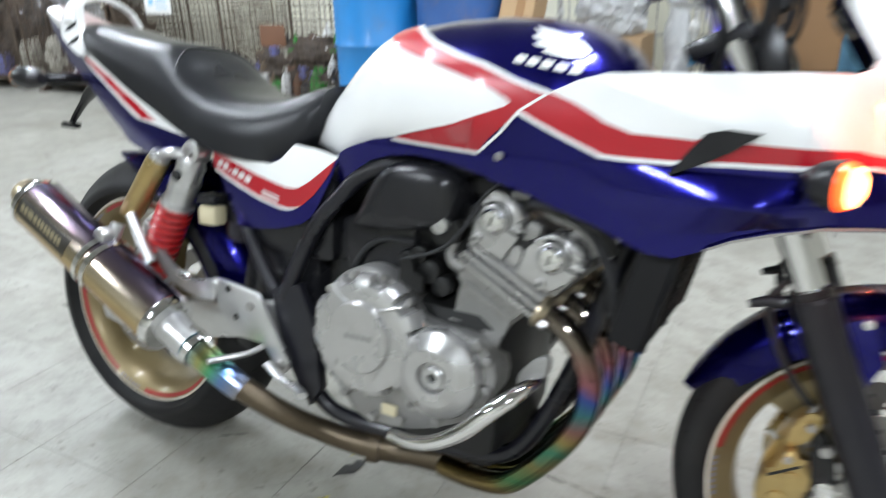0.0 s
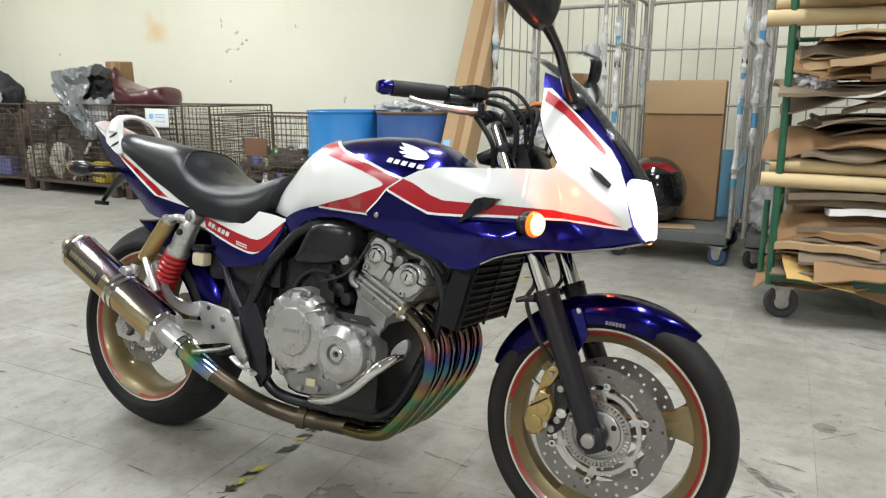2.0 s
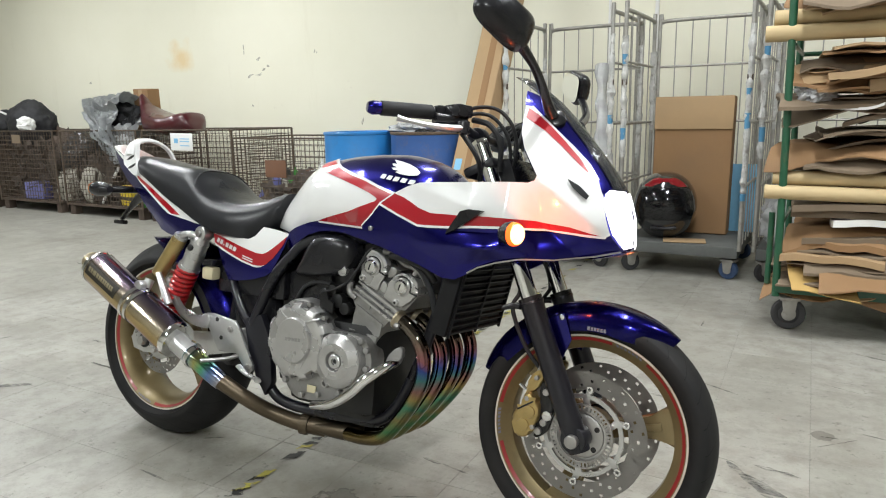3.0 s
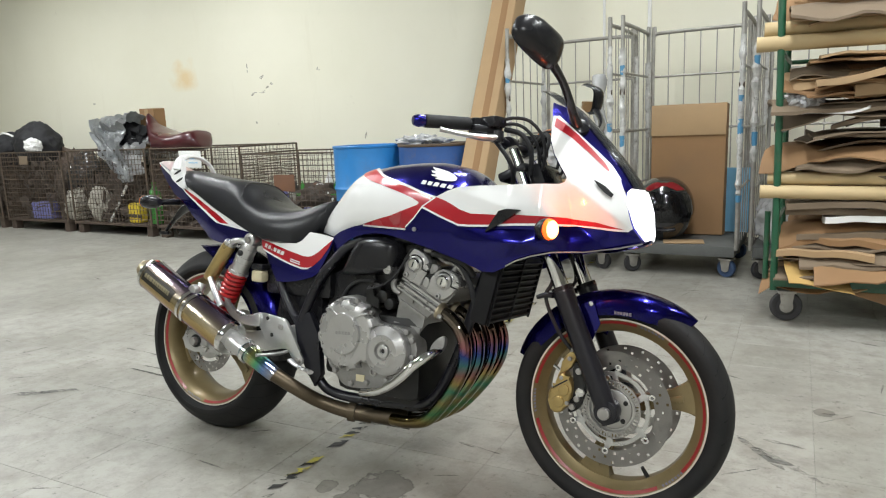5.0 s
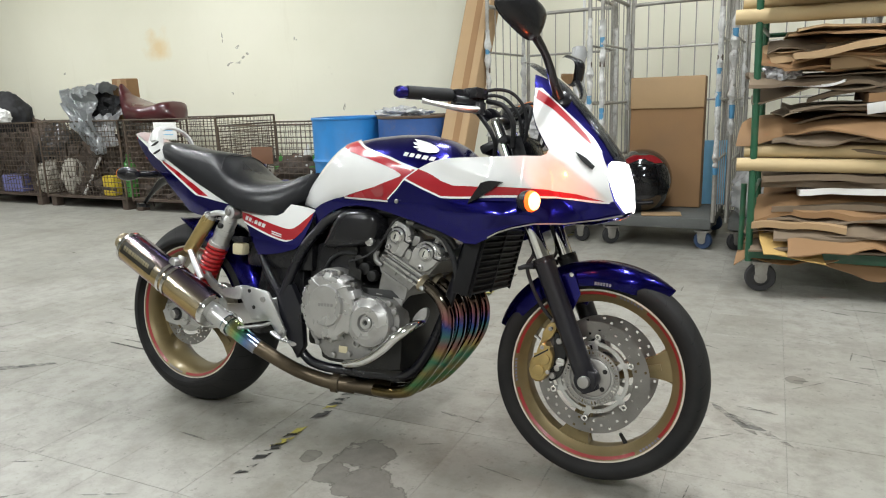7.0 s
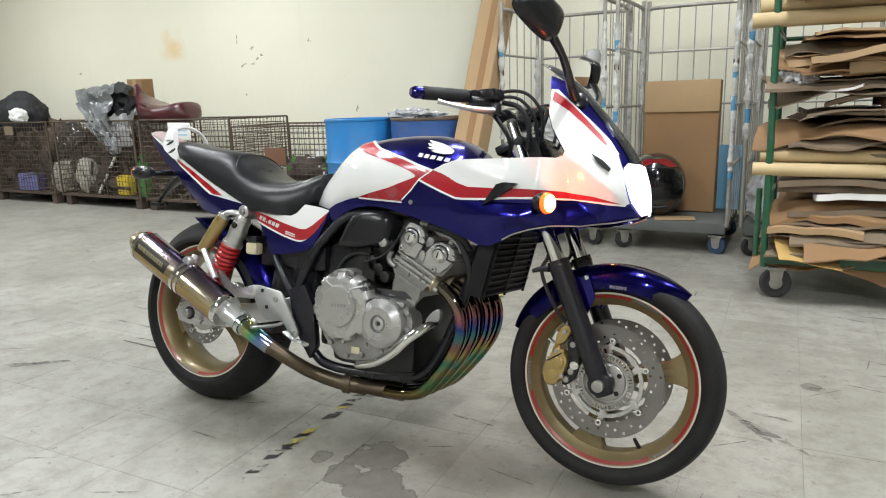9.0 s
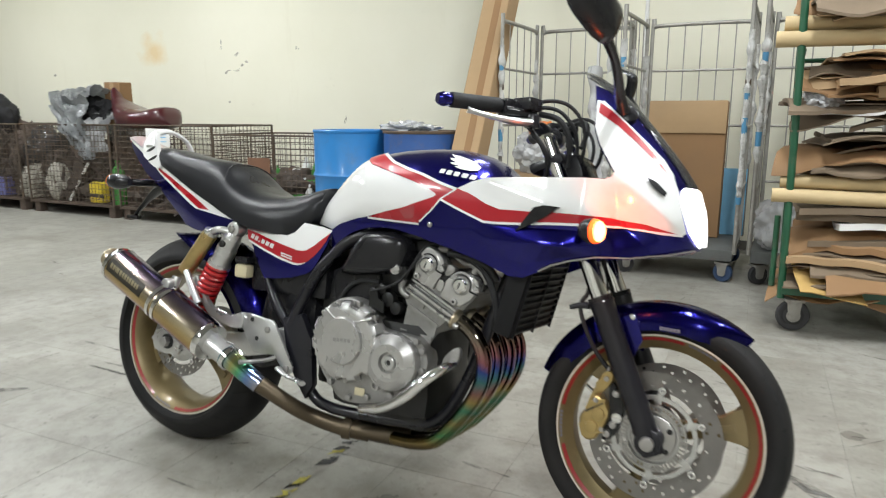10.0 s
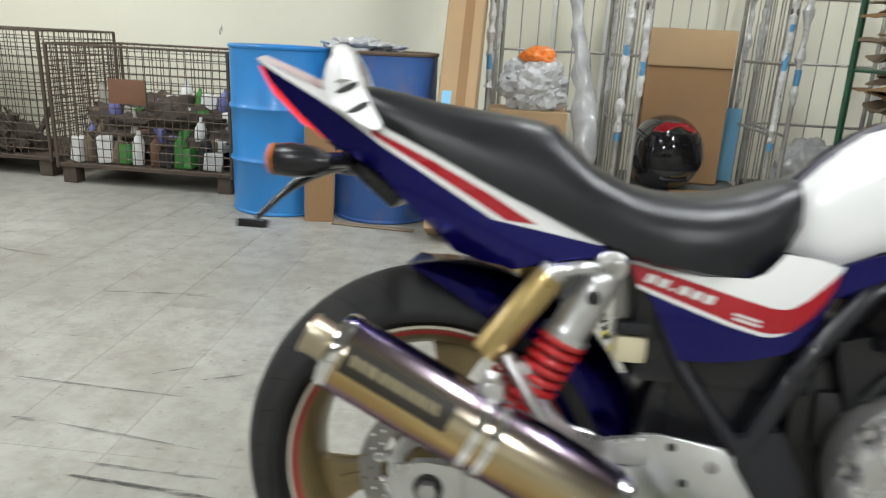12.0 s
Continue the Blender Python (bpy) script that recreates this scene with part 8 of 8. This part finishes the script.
def warped_sheet(w, d, th, seed, droop=0.03, wave=0.020, nx=22, ny=12, flap=0.0, ragged=0.02):
    """Flattened cardboard: a sagging, curling slab."""
    bm = bmesh.new()
    rng2 = random.Random(seed)
    o = Vector((rng2.random() * 50, rng2.random() * 50, 0))
    curl = rng2.uniform(-0.3, 1.0)

    def height(x, y):
        e = max(0.0, abs(2 * x / w) - 0.55) / 0.45
        lip = max(0.0, (0.14 - d / 2 - y) / 0.14)
        return wave * noise.noise(Vector((x * 3.0, y * 4.0, 0)) + o) - flap * lip ** 1.4 * (0.7 + 0.6 * noise.noise(Vector((x * 4.0, 7, 0)) + o)) - droop * e * e * curl + 0.4 * wave * noise.noise(Vector((x * 9.0, y * 9.0, 3)) + o)

    top, low = [], []
    for i in range(nx + 1):
        x = -w / 2 + w * i / nx
        pull = 1 + ragged * 4 * noise.noise(Vector((x * 7.0, 1, 9)) + o)
        ys = [(-d / 2 + d * j / ny) * pull for j in range(ny + 1)]
        xs = [x * (1 + ragged * 2 * noise.noise(Vector((y * 8.0, 4, 2)) + o)) for y in ys]
        top.append([bm.verts.new((a, y, height(a, y) + th)) for a, y in zip(xs, ys)])
        low.append([bm.verts.new((a, y, height(a, y))) for a, y in zip(xs, ys)])
    for i in range(nx):
        for j in range(ny):
            bm.faces.new((top[i][j], top[i + 1][j], top[i + 1][j + 1], top[i][j + 1]))
            bm.faces.new((low[i][j], low[i][j + 1], low[i + 1][j + 1], low[i + 1][j]))
    for i in range(nx):
        bm.faces.new((top[i][0], low[i][0], low[i + 1][0], top[i + 1][0]))
        bm.faces.new((top[i][ny], top[i + 1][ny], low[i + 1][ny], low[i][ny]))
    for j in range(ny):
        bm.faces.new((top[0][j], top[0][j + 1], low[0][j + 1], low[0][j]))
        bm.faces.new((top[nx][j], low[nx][j], low[nx][j + 1], top[nx][j + 1]))
    return bm


CARD_LABELS = {CARD: "flattened brown cardboard on the trolley stack", CARD_PALE: "flattened pale cardboard on the trolley stack", CARD_GREY: "flattened grey-brown cardboard on the trolley stack", PAPER: "white paper sheet in the trolley stack", ENVELOPE: "yellow paper envelope in the trolley stack"}


def sheet(z, w, d, th, x, y, rz, mat, seed, droop=0.02, tilt=0.0, wave=0.020, flap=0.0):
    ob = part("cardboard_sheet", warped_sheet(w, d, th, seed, droop, wave, flap=flap), mat, None, "", 50)
    ob.matrix_basis = pose(TX + TW / 2 + x, TY + TD / 2 + y, z, 0, tilt, rz)
    return tagged(ob, CARD_LABELS[mat], "cardboard", "flattened cardboard on the trolley")


rng = random.Random(12)


def stack(z0, z1, mats, seed, step=(0.010, 0.026)):
    z, k = z0, 0
    while z < z1:
        th = rng.uniform(*step) * 0.85
        sheet(z, rng.uniform(1.0, 1.28), rng.uniform(0.55, 0.74), th * rng.uniform(0.3, 0.8), rng.uniform(-0.10, 0.06), rng.uniform(-0.10, 0.02), rng.uniform(-9, 9), rng.choice(mats), seed + k, rng.uniform(0.0, 0.06), rng.uniform(-1.6, 1.6), rng.uniform(0.015, 0.055), rng.choice((0.0, 0.0, 0.03, 0.07, 0.11)))
        z += th
        k += 1


def paper_roll(z, y, length, r, x=-0.06):
    prof = [(0, r * 0.72), (0, r), (length, r), (length, r * 0.72)]
    ob = part("paper_roll", turned(bmesh.new(), prof, 32, (0, 0, 0), (1, 0, 0), True), KRAFT, None)
    ob.matrix_basis = pose(TX + x, TY + y, z + r, 0, 0.6, 1.5)
    return tagged(ob, "long kraft paper tube lying in the trolley stack", "paper tube", "kraft paper tubes")


stack(0.232, 0.34, [CARD_PALE, CARD, CARD_GREY], 100)
envelope = sheet(0.262, 0.28, 0.26, 0.004, -0.44, -0.34, 18, ENVELOPE, 140, 0.06)
envelope.matrix_basis = pose(TX + TW / 2 - 0.46, TY - 0.02, 0.262, 20, 8, 14)
sheet(0.345, 0.42, 0.4, 0.03, -0.42, -0.20, -4, CARD_PALE, 141, 0.01)
stack(0.36, 0.50, [CARD, CARD_GREY, CARD_PALE], 160, (0.02, 0.05))
sheet(0.505, 1.1, 0.6, 0.03, 0.10, -0.06, 1, PAPER, 180, 0.02)
sheet(0.54, 1.2, 0.66, 0.035, 0.0, 0.0, -2, CARD_GREY, 181, 0.03)
sheet(0.58, 1.2, 0.70, 0.03, -0.02, 0.0, 2, CARD_GREY, 182, 0.02)
paper_roll(0.625, 0.02, 1.36, 0.033, -0.08)
paper_roll(0.628, 0.10, 1.36, 0.033, -0.03)
paper_roll(0.690, 0.06, 1.36, 0.033, -0.05)
stack(0.760, 0.95, [CARD_GREY, CARD_GREY, CARD], 200, (0.012, 0.03))
sheet(0.955, 0.40, 0.5, 0.04, 0.0, -0.12, 3, CARD, 230, 0.0)
sheet(1.00, 0.9, 0.60, 0.02, 0.05, -0.08, -7, CARD_GREY, 231, 0.06)
sheet(1.03, 0.36, 0.32, 0.012, -0.42, -0.20, -15, PAPER, 232, 0.10)
stack(1.05, 1.12, [CARD, CARD_GREY], 240, (0.015, 0.03))
sheet(1.125, 0.95, 0.50, 0.05, 0.12, -0.12, 3, CARD_PALE, 250, 0.0, -4)
stack(1.18, 1.30, [CARD_GREY, CARD_GREY, CARD, CARD_PALE], 260, (0.012, 0.03))
paper_roll(1.335, 0.02, 1.42, 0.036, -0.12)
paper_roll(1.345, 0.12, 1.42, 0.036, -0.05)
paper_roll(1.405, 0.06, 1.42, 0.036, -0.09)
stack(1.485, 1.66, [CARD, CARD_PALE, CARD_GREY], 280, (0.012, 0.03))

crumpled("plastic_bag", "crumpled clear plastic bag stuffed in the trolley stack", "bag", (TX + 0.10, TY + 0.10, 1.045), (0.17, 0.18, 0.13), 51, BAG, 0.45, 3.0, 0.0, 14.0, 4)
sheet(1.20, 0.62, 0.20, 0.03, -0.20, -0.36, 4, CARD_PALE, 300, 0.0, -9)
tag_bm = bmesh.new()
block(tag_bm, (0, 0, 0), (0.12, 0.003, 0.05), 0.0005)
tag_ob = part("label_sticker", tag_bm, PAPER)
tag_ob.matrix_basis = pose(TX + 0.52, TY - 0.052, 0.93, 12, -8, 3)
tagged(tag_ob, "white label stuck on flattened cardboard", "label")

# -- conduit on the wall --
for cx, r in ((0.19, 0.012), (0.56, 0.016)):
    ob = part("conduit", bar([(cx, Y1 - 0.02, 0.05), (cx, Y1 - 0.02, CEILING - 0.01)], r, 10, 1), FIXTURE)
    tagged(ob, "thin pale conduit running up the wall", "conduit", kind="structure")

# ---- marks on the floor ----
TAPE_YELLOW = surface("worn_yellow_tape", (0.42, 0.37, 0.07), 0.6, 0, 0, 0.2, 9.0, 60.0, 0.2, (0.2, 0.18, 0.1), 0.5)
TAPE_BLACK = surface("worn_black_tape", (0.025, 0.024, 0.022), 0.6, 0, 0, 0.2, 9.0, 60.0, 0.2, (0.2, 0.19, 0.16), 0.3)
SCUFF = surface("black_scuff", (0.15, 0.146, 0.134), 0.6, 0, 0, 0.4, 22.0, 90.0, 0.1, (0.33, 0.32, 0.29), 0.8)


def broken(m, scale, lo, hi, stretch=None):
    """Wears holes into a thin layer, so that the tile shows through."""
    t = m.node_tree
    t.links.new(ramp(t, noise_tex(t, scale, 6.0, 0.7, stretch), [(lo, (0, 0, 0)), (hi, (1, 1, 1))]), t.nodes["Principled BSDF"].inputs["Alpha"])


broken(SCUFF, 30.0, 0.40, 0.66, (0.35, 1.6, 1.0))
broken(TAPE_YELLOW, 26.0, 0.42, 0.46)
broken(TAPE_BLACK, 24.0, 0.44, 0.48)


def flat_patch(bm, pts, z=0.0032):
    bm.faces.new([bm.verts.new((x, y, z)) for x, y in pts])


for mat_t, which, nm, lb_t in ((TAPE_YELLOW, 0, "floor_tape_yellow", "worn yellow pieces of hazard floor tape"), (TAPE_BLACK, 1, "floor_tape_black", "worn black pieces of hazard floor tape")):
    bm = bmesh.new()
    rng = random.Random(6)
    y = -0.46
    k = 0
    while y < 3.35:
        step = rng.uniform(0.022, 0.060)
        keep = rng.random() < (0.58 if y < 0.25 else 0.45 if y < 1.2 else 0.55)
        if keep and k % 2 == which:
            xc = 0.47 - 0.029 * (y + 0.3)
            w0, w1 = rng.uniform(0.012, 0.024), rng.uniform(0.012, 0.024)
            jag = [rng.uniform(-0.006, 0.006) for _ in range(8)]
            flat_patch(bm, [(xc - w0 + jag[0], y - 0.018 + jag[1]), (xc - 0.003, y - 0.004 + jag[2]), (xc + w1 + jag[3], y + 0.016 + jag[4]), (xc + w1 * 0.7 + jag[5], y + 0.014 + step * 0.5), (xc + w1 * 0.9, y + 0.016 + step + jag[6]), (xc, y + step - 0.003 + jag[7]), (xc - w0, y - 0.018 + step + jag[2]), (xc - w0 * 0.6 + jag[4], y - 0.010 + step * 0.5)])
        y += step
        k += 1
    tagged(part(nm, bm, mat_t), lb_t, "floor tape", kind="structure")


bm = bmesh.new()


def scuff(x0, y0, x1, y1, w, seed):
    a, b = Vector((x0, y0)), Vector((x1, y1))
    d = (b - a).normalized()
    n = Vector((-d.y, d.x))
    left, right = [], []
    for i in range(11):
        u = i / 10
        p = a + (b - a) * u
        ww = w * (0.15 + math.sin(math.pi * u) ** 0.6) * (0.7 + 0.6 * noise.noise(Vector((u * 5, seed * 2.3, 0))))
        left.append(tuple(p + n * ww))
        right.append(tuple(p - n * ww))
    flat_patch(bm, left + right[::-1], 0.0026)


for k, row in enumerate(((-0.913, 0.221, -0.50, 0.203, 0.010), (-0.913, 0.223, -0.54, 0.205, 0.006), (-0.905, 0.272, -0.56, 0.271, 0.008), (-1.336, 0.616, -0.82, 0.605, 0.006), (-1.084, 0.416, -0.65, 0.374, 0.006), (-1.19, 0.417, -1.10, 0.416, 0.008),
                         (1.728, 0.591, 1.852, 0.570, 0.012), (1.735, 0.588, 1.850, 0.571, 0.009), (1.653, 0.579, 1.80, 0.40, 0.022), (1.70, 0.53, 1.90, 0.36, 0.016), (0.831, 0.172, 0.90, 0.160, 0.010), (0.90, 0.165, 1.01, 0.144, 0.005), (1.994, 1.816, 2.12, 1.76, 0.010), (2.06, 1.86, 2.30, 1.86, 0.010),
                         (1.45, 1.2, 1.62, 1.12, 0.007), (-0.2, 1.6, 0.15, 1.52, 0.006), (-1.5, 1.3, -1.1, 1.36, 0.008), (-2.4, 1.7, -1.9, 1.62, 0.009), (2.1, 1.25, 2.3, 1.16, 0.010), (2.3, 0.6, 2.5, 0.72, 0.008), (-1.12, -0.215, -0.96, -0.125, 0.024), (-1.02, -0.150, -0.88, -0.050, 0.018))):
    scuff(*row, k)
rng = random.Random(77)
for k in range(110):
    x, y = rng.uniform(-3.2, 2.6), rng.uniform(-0.9, 2.6)
    a, ln = rng.choice((0.0, 0.15, -0.25, 0.6, 1.4)) + rng.uniform(-0.2, 0.2), rng.uniform(0.03, 0.16)
    scuff(x, y, x + ln * math.cos(a), y + ln * math.sin(a), rng.uniform(0.002, 0.0055), 40 + k)
tagged(part("floor_scuffs", bm, SCUFF), "black rubber scuff marks on the floor tiles", "scuff marks", kind="structure")

WALL_SMEAR = surface("grey_wall_smear", (0.62, 0.605, 0.51), 0.6, 0, 0, 0.2, 14.0, 90.0, 0.1, (0.7, 0.68, 0.57), 0.6)
broken(WALL_SMEAR, 26.0, 0.36, 0.72)
bm = bmesh.new()
rng = random.Random(31)
for x, z, w, h in ((-3.85, 1.77, 0.03, 0.09), (-3.64, 1.67, 0.06, 0.04), (-3.56, 1.56, 0.09, 0.05), (-3.70, 1.50, 0.16, 0.03), (-3.82, 1.47, 0.05, 0.03), (-2.86, 1.69, 0.03, 0.03), (-3.77, 1.16, 0.05, 0.03), (-6.6, 1.5, 0.05, 0.05), (-2.3, 1.02, 0.03, 0.10), (-6.0, 1.35, 0.05, 0.03)):
    for j in range(3):
        cx, cz, n = x + rng.uniform(-0.5, 0.5) * w, z + rng.uniform(-0.5, 0.5) * h, 18
        f, tilt = rng.uniform(0.3, 0.7), rng.uniform(-0.1, 0.5)
        pts = []
        for i in range(n):
            a = 2 * math.pi * i / n
            r = 1 + 0.6 * noise.noise(Vector((math.cos(a) * 2 + j * 3, math.sin(a) * 2, x * 9)))
            px, pz = w * f * r * math.cos(a) * 0.5, h * f * r * math.sin(a) * 0.5
            pts.append(bm.verts.new((cx + px, Y1 - 0.0022 - 0.0002 * j, cz + pz + tilt * px)))
        bm.faces.new(pts)
tagged(part("wall_smears", bm, WALL_SMEAR), "grey smears and scuffs on the cream wall", "scuff marks", kind="structure")

# ---- floor tiles, last ----
TILE, GAP, TURN_TILES = 0.305, 0.0011, radians(1.8)


def tile_corners(i, j):
    s, g = TILE, GAP / 2
    pts = [(i * s + g, j * s + g), (i * s + s - g, j * s + g), (i * s + s - g, j * s + s - g), (i * s + g, j * s + s - g)]
    c, d = math.cos(TURN_TILES), math.sin(TURN_TILES)
    return [(0.06 + x * c - y * d, 0.04 + x * d + y * c) for x, y in pts]


def tile_mesh():
    bm = bmesh.new()
    s, g = TILE, GAP / 2
    block(bm, (s / 2, s / 2, -0.001), (s - 2 * g, s - 2 * g, 0.002), 0.0006, None, 1)
    mesh = bpy.data.meshes.new("floor_tile")
    bm.to_mesh(mesh)
    bm.free()
    mesh.materials.append(TILE_MAT)
    return mesh


shared_tile = tile_mesh()
far = bmesh.new()
rng = random.Random(4)
for i in range(-46, 28):
    for j in range(-26, 18):
        q = tile_corners(i, j)
        if any(not (X0 < x < X1 and Y0 < y < Y1) for x, y in q):
            continue
        if -9 <= i <= 8 and -6 <= j <= 9:
            ob = new("floor_tile", shared_tile)
            ob.parent = floor
            ob.matrix_basis = Matrix.Translation((0.06, 0.04, rng.uniform(-0.0002, 0.0002))) @ Matrix.Rotation(TURN_TILES, 4, "Z") @ Matrix.Translation((i * TILE, j * TILE, 0))
        else:
            far.faces.new([far.verts.new((x, y, 0)) for x, y in q])
part("floor_tiles_far", far, TILE_MAT, floor)["kind"] = "stuff"
